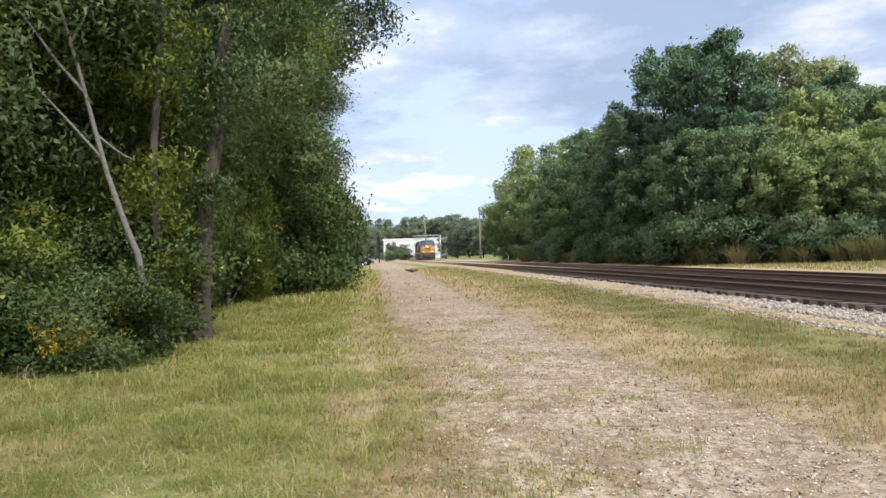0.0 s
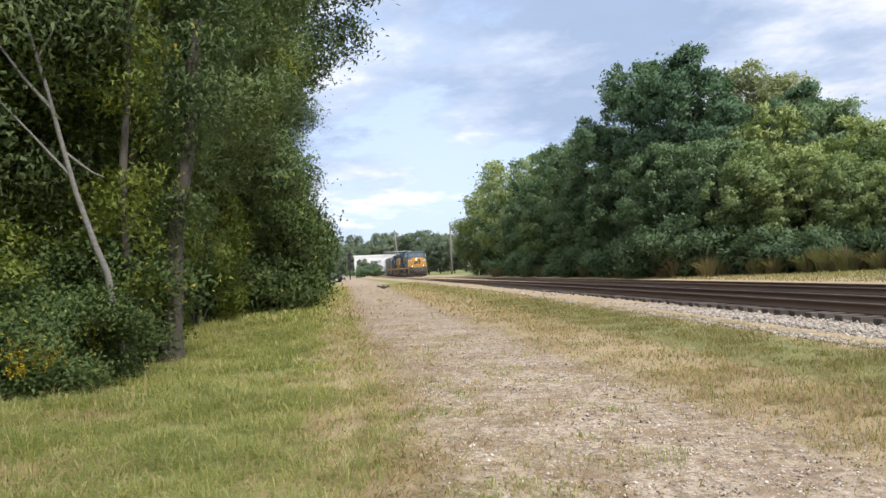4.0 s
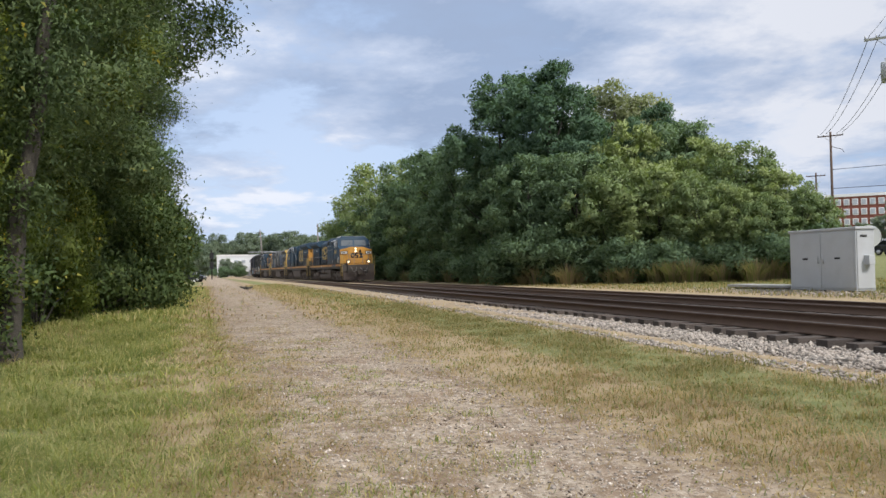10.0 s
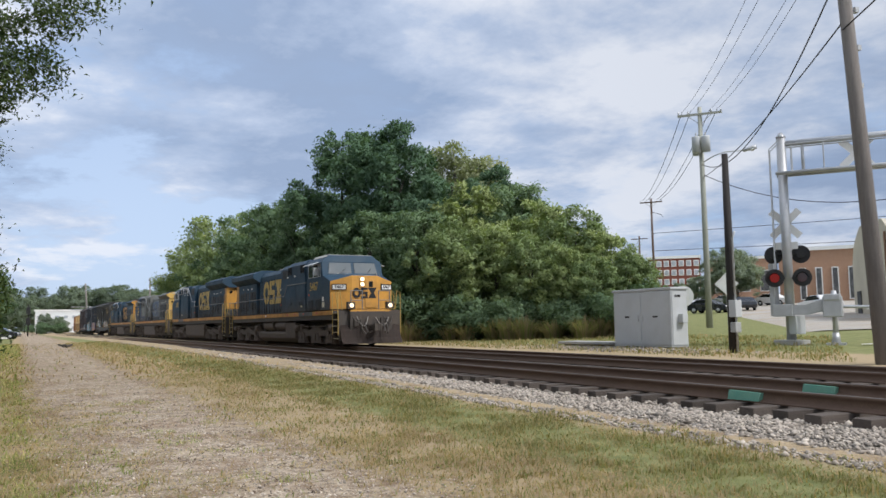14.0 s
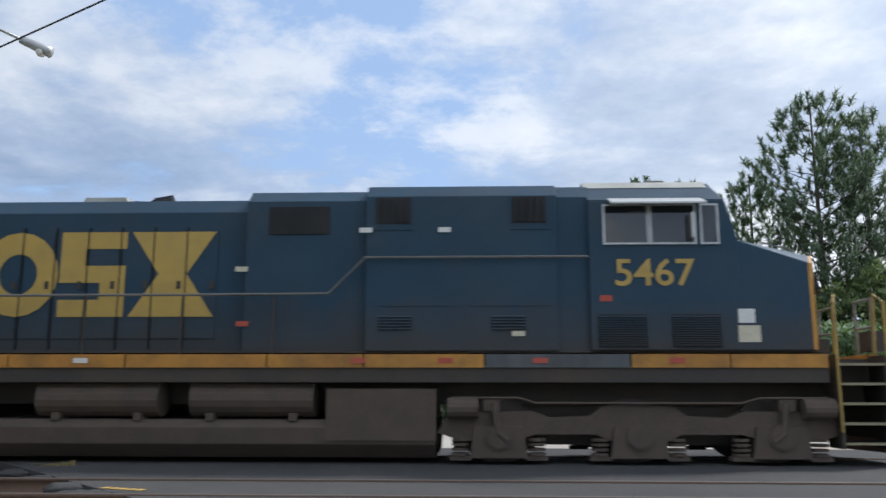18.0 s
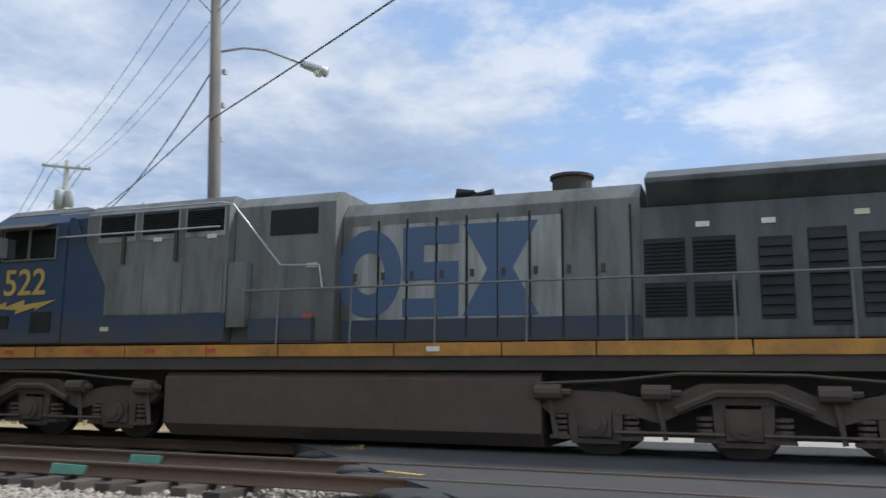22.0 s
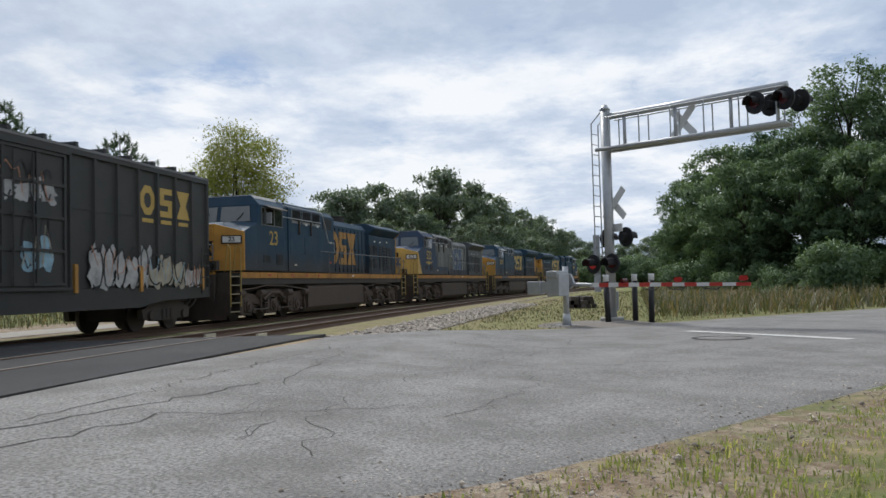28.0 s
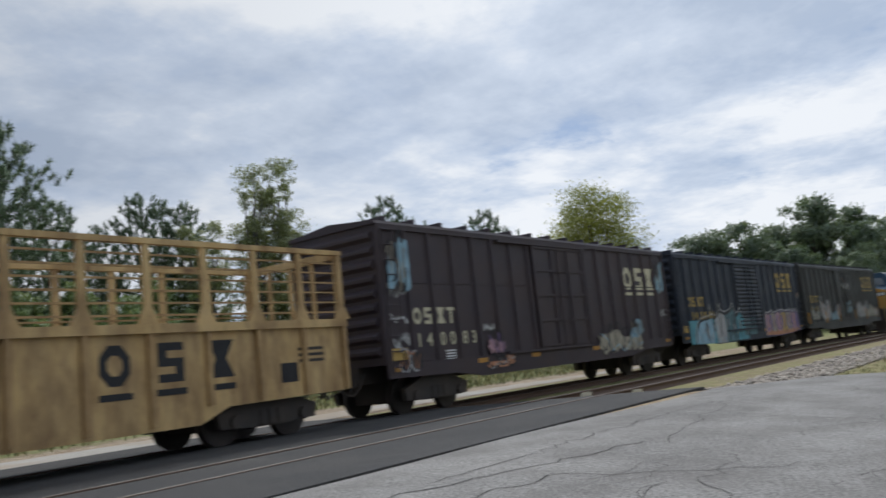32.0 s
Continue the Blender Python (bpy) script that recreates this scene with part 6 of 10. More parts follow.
        for k in range(4):
            bm = letter_block(k) if k < 3 else bmesh.new()
            if k == 3:
                add_box(bm, -0.28, 0.28, -0.003, 0.003, 0.54, 0.68)
                add_box(bm, -0.08, 0.08, -0.003, 0.003, 0.0, 0.54)
            t = part("reporting_mark", bm, mark_paint, home)
            t.matrix_local = pose(f * (-6.90 + k // 2 * 0.936 + (k % 2 - 0.5) * 0.42), yy, number_z + 0.40, 0, 0, rot)
            t.scale = (0.56, 1, 0.60)
        for k, ch in enumerate(number):
            t = part("car_number", lettering(ch, 0.46), mark_paint, home)
            t.matrix_local = pose(f * (-6.90 + k // 2 * 0.936 + (k % 2 - 0.5) * 0.40), y + side * (0.080 if number == "142901" else 0.016), number_z, 90, 0, rot)
        for k in range(4):
            bm = bmesh.new()
            add_box(bm, -0.2, 0.2, -0.003, 0.003, 0.0, 0.04)
            t = part("stencil_line", bm, WHITE_MARK, home)
            t.matrix_local = pose(f * -5.9, yy, number_z - 0.52 + 0.07 * k, 0, 0, rot)
        upright_marks = number == "134915"
        for xa in (-7.9, -4.6, -1.9, 1.9, 4.6, 7.9):
            bm = bmesh.new()
            if upright_marks:
                add_box(bm, xa - 0.06, xa + 0.06, min(y, y + side * 0.095), max(y, y + side * 0.095), 1.12, 1.80)
            else:
                add_box(bm, xa - 0.22, xa + 0.22, min(y, y + side * 0.055), max(y, y + side * 0.055), 1.04, 1.16)
            part("reflector", bm, GOLD, home)
        bm = bmesh.new()
        add_box(bm, -L + 0.2, -L + 0.75, min(yy, yy + side * 0.01), max(yy, yy + side * 0.01), 1.30, 1.58)
        part("yellow_plate", bm, YELLOW, home)
        if number == "142901":
            mural(home, side, y)
        for x, z, w, h, m, sp in tags:
            for bm in blobs(rnd, w, h, sp):
                sh = part("graffiti", bm, GRAFFITI[m], home, "sprayed graffiti patch")
                sh.matrix_local = pose(f * x, y + side * 0.074, z, 0, 0, rot)
            for bm in curls(rnd, w, h, sp):
                sh = part("graffiti_line", bm, GRAFFITI[6 if m != 6 else 0], home)
                sh.matrix_local = pose(f * x, y + side * 0.080, z, 0, 0, rot)
            sh = part("graffiti_line", squiggle(rnd, w * 0.95, h * 0.9, 0.016), GRAFFITI[(m + 3) % 6], home)
            sh.matrix_local = pose(f * x, y + side * 0.083, z, 0, 0, rot)
        if number == "140083":                              # quick white tags near the rear corner and the door
            for x, z, w, h in ((-7.78, 2.75, 0.62, 0.45), (-7.78, 2.15, 0.62, 0.25), (-7.75, 1.55, 0.58, 0.42), (-4.1, 1.85, 0.5, 0.22), (7.85, 2.0, 0.45, 0.4)):
                for q in range(2):
                    sh = part("graffiti_line", squiggle(rnd, w, h, 0.013), WHITE_MARK, home, "quick white tag")
                    sh.matrix_local = pose(f * x, y + side * (0.016 + 0.003 * q), z, 0, 0, rot)
        # ladders at the corners
        for s in (-1, 1):
            bm = bmesh.new()
            xa = s * (L - 0.32)
            for q in (-0.22, 0.22):
                add_tube(bm, [(xa + q, y + side * 0.10, 1.0), (xa + q, y + side * 0.10, 2.4 if s > 0 else 4.4)], 0.018, 5)
            z = 1.15
            while z < (2.4 if s > 0 else 4.4):
                add_tube(bm, [(xa - 0.22, y + side * 0.10, z), (xa + 0.22, y + side * 0.10, z)], 0.015, 5)
                z += 0.36
            part("ladder", bm, paint, home)
    for s in (-1, 1):                                       # pressed ends
        for k in range(9):
            z = 1.4 + 0.34 * k
            bm = bmesh.new()
            add_prism(bm, [(s * L, z), (s * (L + 0.10), z + 0.09), (s * (L + 0.10), z + 0.16), (s * L, z + 0.26)], "y", -1.3, 1.3)
            part("end_rib", bm, paint, home)
        coupler(home, s * 8.9, s)
        bogie(home, s * 6.3, (-0.87, 0.87), FREIGHT_TRUCK, FREIGHT_WHEEL)
    return home


def letter_block(k):
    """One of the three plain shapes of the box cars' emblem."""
    bm = bmesh.new()
    def quad(pts):
        bm.faces.new([bm.verts.new((x, 0, z)) for x, z in pts])
    if k == 0:
        for a in range(8):
            t0, t1 = 2 * math.pi * a / 8 + 0.39, 2 * math.pi * (a + 1) / 8 + 0.39
            quad([(math.cos(t) * 0.30 * r, 0.34 + math.sin(t) * 0.36 * r) for t, r in ((t0, 1), (t1, 1), (t1, 0.5), (t0, 0.5))])
    elif k == 1:
        for z, a, b in ((0, -0.26, 0.26), (0.27, -0.26, 0.26), (0.54, -0.26, 0.26), (0.135, 0.08, 0.26), (0.405, -0.26, -0.08)):
            quad([(a, z), (b, z), (b, z + 0.14), (a, z + 0.14)])
    else:
        for za, zb in ((0.0, 0.34), (0.68, 0.34)):
            quad([(-0.30, za), (0.30, za), (0.12, zb), (-0.12, zb)])
    return bm


RACK_YELLOW = surface("weathered_yellow_car", (0.66, 0.47, 0.22), 0.6, other=(0.54, 0.35, 0.14), scale=1.2, amount=0.8, dirt=(0.16, 0.085, 0.04), dirt_amount=0.85, dirt_scale=1.0, stretch=(1.6, 1, 0.6))
RACK_STAKE = surface("rust_stained_yellow", (0.56, 0.39, 0.18), 0.7, other=(0.30, 0.17, 0.075), scale=1.4, amount=0.9, dirt=(0.13, 0.07, 0.035), dirt_amount=0.6, dirt_scale=2.0, stretch=(1.5, 1, 0.6))
RACK_RUST = surface("rust_orange_car", (0.34, 0.15, 0.06), 0.7, other=(0.24, 0.10, 0.05), scale=1.5, dirt=(0.10, 0.06, 0.04), dirt_amount=0.5)
CAR_BLACK = surface("black_car_paint", (0.034, 0.037, 0.036), 0.55, other=(0.052, 0.050, 0.046), scale=0.8, dirt=(0.07, 0.055, 0.05), dirt_amount=0.35, bump=0.05)
CAR_BROWN = surface("brown_black_car_paint", (0.046, 0.036, 0.043), 0.55, other=(0.070, 0.052, 0.052), scale=0.8, dirt=(0.075, 0.05, 0.045), dirt_amount=0.45, bump=0.05)
CAR_BLUE = surface("blue_black_car_paint", (0.022, 0.029, 0.044), 0.55, other=(0.034, 0.040, 0.052), scale=0.8, dirt=(0.055, 0.05, 0.05), dirt_amount=0.3, bump=0.05)


def rack_gondola(label, paint):
    """Low-sided gondola with a slatted rack above its sides."""
    home = thing("gondola_car", label, "gondola car", "freight cars of the train")
    L = 8.35
    bm = bmesh.new()
    add_box(bm, -L, L, -1.40, 1.40, 0.98, 1.10)
    add_box(bm, -L, L, -0.4, 0.4, 0.75, 1.05)
    part("floor_frame", bm, UNDER, home)
    for side in (-1, 1):
        y = side * 1.42
        bm = bmesh.new()
        add_prism(bm, [(-L, 2.20), (-L, 0.80), (-L + 3.2, 0.76), (-4.5, 0.50), (4.5, 0.50), (L - 3.2, 0.76), (L, 0.80), (L, 2.20)], "y", min(y, y + side * 0.03), max(y, y + side * 0.03))
        part("side_sheet", bm, paint, home)
        bm = bmesh.new()
        add_box(bm, -L, L, min(y, y + side * 0.13), max(y, y + side * 0.13), 2.14, 2.30)
        part("top_rail", bm, paint, home)
        n = 14
        for k in range(n + 1):
            x = -L + 0.08 + (2 * L - 0.16) * k / n
            lo = 0.56 if abs(x) < 4.5 else 0.82
            bm = bmesh.new()
            add_prism(bm, [(x - 0.06, y), (x + 0.06, y), (x + 0.045, y + side * 0.12), (x - 0.045, y + side * 0.12)], "z", lo, 2.14)
            part("side_stake", bm, RACK_STAKE if paint == RACK_YELLOW else paint, home)
            bm = bmesh.new()
            add_prism(bm, [(x - 0.21, 2.30), (x + 0.21, 2.30), (x + 0.07, 2.58), (x + 0.06, 3.68), (x - 0.06, 3.68), (x - 0.07, 2.58)], "y", min(y + side * 0.02, y + side * 0.10), max(y + side * 0.02, y + side * 0.10))
            part("rack_post", bm, paint, home)
        for z in (2.44, 2.65, 2.86, 3.07, 3.28, 3.49) if side < 0 else (2.65, 3.28):
            bm = bmesh.new()
            add_box(bm, -L + 0.05, L - 0.05, min(y, y + side * 0.03), max(y, y + side * 0.03), z, z + 0.035)
            part("rack_slat", bm, RACK_STAKE if paint == RACK_YELLOW else paint, home)
        bm = bmesh.new()
        add_box(bm, -L, L, min(y - side * 0.02, y + side * 0.12), max(y - side * 0.02, y + side * 0.12), 3.68, 3.78)
        part("rack_top", bm, paint, home)
        rot = 0 if side < 0 else 180
        f = 1 if side < 0 else -1
        for k in range(3):
            t = part("emblem", letter_block(k), GRAFFITI[6], home)
            t.matrix_local = pose(f * (2.9 + 1.06 * k), y + side * 0.036, 1.30, 0, 0, rot)
            bm = bmesh.new()
            add_box(bm, -0.3, 0.3, -0.003, 0.003, 0, 0.11)
            t = part("emblem_bar", bm, GRAFFITI[6], home)
            t.matrix_local = pose(f * (2.9 + 1.06 * k), y + side * 0.036, 1.08, 0, 0, rot)
        for k in range(3):
            bm = bmesh.new()
            add_box(bm, -0.35, 0.35, -0.003, 0.003, 0, 0.06)
            t = part("stencil_line", bm, UNDER, home)
            t.matrix_local = pose(f * (7.3), y + side * 0.036, 1.45 + 0.12 * k, 0, 0, rot)
        bm = bmesh.new()
        add_box(bm, min(f * 6.45, f * 6.9), max(f * 6.45, f * 6.9), min(y, y + side * 0.038), max(y, y + side * 0.038), 1.08, 1.46)
        part("data_plate", bm, GRAFFITI[6], home, "black data plate with pale lines")
    for s in (-1, 1):
        bm = bmesh.new()
        add_box(bm, min(s * L, s * (L - 0.05)), max(s * L, s * (L - 0.05)), -1.42, 1.42, 0.85, 2.25)
        add_box(bm, min(s * L, s * (L - 0.12)), max(s * L, s * (L - 0.12)), -1.45, 1.45, 3.62, 3.78)
        for y in (-1.4, -0.7, 0, 0.7, 1.33):
            add_box(bm, s * (L - 0.06) - 0.04, s * (L - 0.06) + 0.04, y, y + 0.08, 2.25, 3.65)
        part("end_wall", bm, paint, home)
        coupler(home, s * 8.9, s)
        bogie(home, s * 6.3, (-0.87, 0.87), FREIGHT_TRUCK, FREIGHT_WHEEL)
    return home


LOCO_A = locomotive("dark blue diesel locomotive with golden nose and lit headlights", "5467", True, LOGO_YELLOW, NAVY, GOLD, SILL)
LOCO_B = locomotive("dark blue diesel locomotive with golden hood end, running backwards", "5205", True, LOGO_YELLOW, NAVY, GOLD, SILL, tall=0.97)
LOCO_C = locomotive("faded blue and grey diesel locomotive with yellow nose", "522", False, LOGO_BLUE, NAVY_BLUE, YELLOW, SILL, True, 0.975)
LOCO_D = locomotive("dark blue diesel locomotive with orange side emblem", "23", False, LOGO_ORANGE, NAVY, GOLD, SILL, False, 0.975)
CAR_A = boxcar("black ribbed box car with graffiti along its lower side", CAR_BLACK, "134915", 11, False, LOGO_YELLOW,
               [(-6.6, 1.35, 1.6, 0.9, 5, 6), (-4.6, 1.15, 1.9, 1.6, 0, 8), (-2.7, 1.15, 1.5, 1.1, 2, 6), (-1.95, 1.2, 0.7, 1.4, 0, 4), (0.3, 3.1, 1.7, 1.0, 0, 8), (0.6, 1.6, 1.0, 1.3, 2, 4), (3.7, 1.15, 2.6, 1.25, 0, 10), (5.9, 1.15, 1.9, 1.1, 5, 7), (7.4, 1.2, 0.9, 0.9, 0, 4)])
CAR_B = boxcar("blue-black box car with teal and orange graffiti", CAR_BLUE, "142901", 12, True, LOGO_YELLOW,
               [(8.0, 2.6, 0.3, 0.45, 0, 4)])
CAR_C = boxcar("brown-black box car with pale graffiti tags", CAR_BROWN, "140083", 13, False, LOGO_CREAM,
               [(-7.75, 2.9, 0.75, 1.5, 2, 5), (7.75, 2.9, 0.7, 1.4, 2, 5), (-3.9, 1.2, 0.7, 0.7, 7, 5), (-3.7, 0.85, 1.3, 0.4, 3, 6), (3.9, 0.85, 3.4, 1.0, 5, 12), (5.2, 1.3, 1.0, 0.8, 2, 5), (-7.6, 1.0, 0.8, 0.6, 6, 4)])
RACK_A = rack_gondola("weathered yellow gondola with a slatted rack above", RACK_YELLOW)
RACK_B = rack_gondola("rust-orange gondola with a slatted rack above", RACK_RUST)
RACK_C = rack_gondola("dull yellow gondola at the end of the train", RACK_YELLOW)
# each car: the thing, metres from the train's head to its middle, turned about
TRAIN = [(LOCO_A, 11.15, 0), (LOCO_B, 33.60, 180), (LOCO_C, 55.75, 180), (LOCO_D, 78.05, 180),
         (CAR_A, 97.8, 0), (CAR_B, 115.35, 0), (CAR_C, 133.15, 0), (RACK_A, 151.2, 0), (RACK_B, 169.0, 0), (RACK_C, 186.8, 0)]


def head_at(t):
    """Where along the track the train's head is at t seconds."""
    k = t - 17.5
    drift = np.interp(t, [0, 16, 17.5, 19, 20, 21.5, 23, 24, 25, 26, 29, 30, 31, 32], [0, 0.1, 0.05, -0.1, 0.25, 0.5, 0.05, -0.45, -0.1, 0.5, 0.7, 0.35, 0.5, 0.2])
    return 1.65 + 10.319 * k + 0.0202 * k * k + float(drift)


def on_track(s, reach):
    """The pose of a car whose trucks stand reach before and behind s."""
    a, b = s - reach, s + reach
    ya, yb = float(track_y(a)), float(track_y(b))
    return pose(s, (ya + yb) / 2, RAIL_Z - FAR_DROP, 0, 0, math.degrees(math.atan2(yb - ya, 2 * reach)))


def motions():
    for car, back, turn in TRAIN:
        rows = []
        for k in range(33):
            rows.append((k, on_track(head_at(k) - back, 6.3) @ pose(0, 0, 0, 0, 0, turn)))
        walk(car, rows)

# ---- trees and shrubs ----
def leaf_cloud(rng, centres, spread_r, count, size, droop=0.2, narrow=0.62, heart=None, rough=0.30):
    """Leaf sprays on the shells of the clumps: arrays of vertices, triangles and the clumps' rounded normals."""
    share = centres[:, 3] ** 2 + 0.02
    k = rng.choice(len(centres), count, p=share / share.sum())
    g = rng.normal(0, 1, (count, 3)) + [0, 0, 0.30]
    g /= np.linalg.norm(g, axis=1)[:, None] + 1e-9
    depth = 1.0 - 0.55 * rng.random(count) ** 1.6 + 0.30 * rng.normal(0, 1, count) * (rng.random(count) < 0.45)
    p = centres[k, :3] + g * (centres[k, 3] * spread_r * depth)[:, None] * [1, 1, 0.72]
    a = rng.uniform(0, 6.283, count)
    tilt = rng.normal(0.0, 0.55, count) - droop
    roll = rng.normal(0, 0.8, count)
    s = size * rng.uniform(0.6, 1.4, count)
    d = np.stack([np.cos(a) * np.cos(tilt), np.sin(a) * np.cos(tilt), np.sin(tilt)], -1)
    side = np.stack([-np.sin(a), np.cos(a), 0 * a], -1)
    up = np.cross(d, side)
    side = side * np.cos(roll)[:, None] + up * np.sin(roll)[:, None]
    w = (s * narrow * 0.5)[:, None]
    v = np.stack([p - d * s[:, None] * 0.5 + side * w, p - d * s[:, None] * 0.3 - side * w, p + d * s[:, None] * 0.6], 1)
    heart = centres[:, :3].mean(0) if heart is None else np.asarray(heart, float)
    out = p - heart
    out /= np.linalg.norm(out, axis=1)[:, None] + 1e-9
    n = 0.60 * g + 0.55 * out + [0, 0, 0.15] + rng.normal(0, rough, (count, 3))
    n /= np.linalg.norm(n, axis=1)[:, None] + 1e-9
    face = np.cross(v[:, 1] - v[:, 0], v[:, 2] - v[:, 0])
    back = (face * n).sum(1) < 0
    v[back] = v[back][:, ::-1]
    return v.reshape(-1, 3), np.arange(count)[:, None] * 3 + np.arange(3)[None], np.repeat(n, 3, 0)


def limb_tubes(trunk_pts, r0, r1, limbs, name, mat):
    bm = bmesh.new()
    add_tube(bm, trunk_pts, r0, 9, r1)
    for pts, ra, rb in limbs:
        add_tube(bm, pts, ra, 6, rb)
    me = finish(bm, name, smooth=True)
    me.materials.append(mat)
    return me


def broadleaf(seed, height, radius, low, leaves, leaf, mat, bark, label, clumps=42, spread_r=1.0, top_heavy=0.55, trunk_r=None, sparse=1.0, lean=0.0):
    """A broad-leaved tree: tapered trunk, limbs, and a ragged crown of leaf clumps with gaps."""
    rng = np.random.default_rng(seed)
    home = thing("tree", label, "tree")
    c = []
    while len(c) < clumps:
        u = rng.uniform(-1, 1, 3)
        r = np.linalg.norm(u)
        if r > 1 or r < 0.45:
            continue
        zz = low + (height - low) * (0.5 + 0.5 * u[2])
        k = 1.0 - 0.35 * abs((zz - low) / (height - low) - top_heavy)
        k *= 1.0 + 0.5 * noise.noise((u[0] * 1.6 + seed, u[1] * 1.6, u[2] * 2.2))
        if noise.noise((u[0] * 2.6, u[1] * 2.6 + seed, u[2] * 3.0)) < -0.28:
            continue
        c.append((u[0] * radius * k, u[1] * radius * k, zz - 0.2, radius * (0.13 + 0.20 * rng.random() ** 1.4) * sparse))
    c = np.array(c)
    v, f, nv = leaf_cloud(rng, c, spread_r, leaves, leaf, 0.45, 0.5)
    tr = trunk_r or height * 0.016
    top = height * 0.78
    pts = [(0.12 * math.sin(k * 1.3 + seed) + lean * k / 6, 0.10 * math.cos(k * 1.7 + seed), top * k / 6) for k in range(7)]
    pts[0] = (0, 0, -0.3)
    limbs = []
    for q in c[:: max(1, clumps // 16)]:
        z0 = max(low * 0.5 + 0.4, q[2] * rng.uniform(0.45, 0.75))
        base = np.array([np.interp(z0, [p[2] for p in pts], [p[0] for p in pts]), 0, z0])
        mid = base * 0.5 + q[:3] * 0.5 + rng.normal(0, 0.15, 3) + [0, 0, -0.2]
        limbs.append(([tuple(base), tuple(mid), tuple(q[:3])], tr * 0.42, tr * 0.08))
    part("trunk", limb_tubes(pts, tr, tr * 0.25, limbs, "trunk", bark), None, home)
    part("crown", raw_mesh("crown", v, f, mat, nv), None, home)
    return home


def pine(seed, height, radius, tufts, label):
    """A pine: straight trunk, rising limbs, and brushes of long needles at the twigs' ends, with gaps between."""
    rng = np.random.default_rng(seed)
    home = thing("pine_tree", label, "pine tree")
    limbs, base, axis = [], [], []
    n = 62
    for k in range(n):
        q = k / (n - 1)
        h = height * (0.14 + 0.83 * q)
        reach = (radius * (1.0 - q) ** 0.62 * rng.uniform(0.6, 1.1) + 0.35) * (1 - 0.35 * max(0.25 - q, 0) / 0.25)
        a = k * 2.4 + rng.uniform(-0.5, 0.5)
        rise = reach * rng.uniform(0.30, 0.65) + 0.25
        o = np.array([math.cos(a), math.sin(a), 0.0])
        root, tip = np.array([0, 0, h - 0.1]), o * reach + [0, 0, h + rise]
        mid = o * reach * 0.55 + [0, 0, h + rise * 0.25]
        limbs.append(([tuple(root), tuple(mid), tuple(tip)], 0.045 * (1.2 - q), 0.010))
        m = 3 + int(reach * 3.2)
        for j in range(m):
            u = 0.35 + 0.65 * (j + 1) / m
            at = root * (1 - u) ** 2 + 2 * mid * u * (1 - u) + tip * u * u
            at = at + rng.normal(0, 0.20 + 0.10 * reach, 3) * [1, 1, 0.6] * (u < 0.97)
            w = o * rng.uniform(0.1, 0.9) + [0, 0, 1.0] + rng.normal(0, 0.3, 3)
            base.append(at)
            axis.append(w / np.linalg.norm(w))
    base, axis = np.array(base), np.array(axis)
    each = max(tufts // len(base), 12)
    at, ax = np.repeat(base, each, 0), np.repeat(axis, each, 0)
    c = len(at)
    at = at + ax * rng.uniform(-0.12, 0.30, c)[:, None]
    d = ax * rng.uniform(0.25, 1.0, c)[:, None] + rng.normal(0, 0.62, (c, 3))
    d /= np.linalg.norm(d, axis=1)[:, None]
    side = np.cross(d, rng.normal(0, 1, (c, 3)))
    side /= np.linalg.norm(side, axis=1)[:, None] + 1e-9
    ln = rng.uniform(0.20, 0.36, c)[:, None]
    v = np.stack([at + side * 0.022, at - side * 0.022, at + d * ln], 1)
    nv = d + ax * 0.4 + at * [0.16, 0.16, 0.0]
    nv /= np.linalg.norm(nv, axis=1)[:, None]
    back = (np.cross(v[:, 1] - v[:, 0], v[:, 2] - v[:, 0]) * nv).sum(1) < 0
    v[back] = v[back][:, ::-1]
    part("trunk", limb_tubes([(0, 0, -0.3), (0.05, 0, height * 0.5), (0, 0, height * 0.99)], height * 0.013, 0.03, limbs, "trunk", BARK), None, home)
    part("crown", raw_mesh("crown", v.reshape(-1, 3), np.arange(c)[:, None] * 3 + np.arange(3)[None], NEEDLES, np.repeat(nv, 3, 0)), None, home)
    return home


def shrub(seed, height, radius, leaves, leaf, mat, label):
    rng = np.random.default_rng(seed)
    home = thing("shrub", label, "shrub")
    n = 22
    a, r = rng.uniform(0, 6.283, n), radius * rng.random(n) ** 0.5
    z = height * rng.uniform(0.12, 0.85, n) * (1 - 0.35 * (r / radius) ** 2)
    c = np.stack([np.cos(a) * r, np.sin(a) * r, z, radius * rng.uniform(0.25, 0.45, n)], -1)
    v, f, nv = leaf_cloud(rng, c, 1.0, leaves, leaf)
    v[:, 2] = np.maximum(v[:, 2], 0.02)
    limbs = [([(0, 0, -0.1), tuple(q[:3] * [0.5, 0.5, 0.6]), tuple(q[:3])], 0.03, 0.008) for q in c[:10]]
    part("stem", limb_tubes([(0, 0, -0.1), (0.02, 0, height * 0.5)], 0.04, 0.01, limbs, "stem", BARK), None, home)
    part("foliage", raw_mesh("foliage", v, f, mat, nv), None, home)
    return home


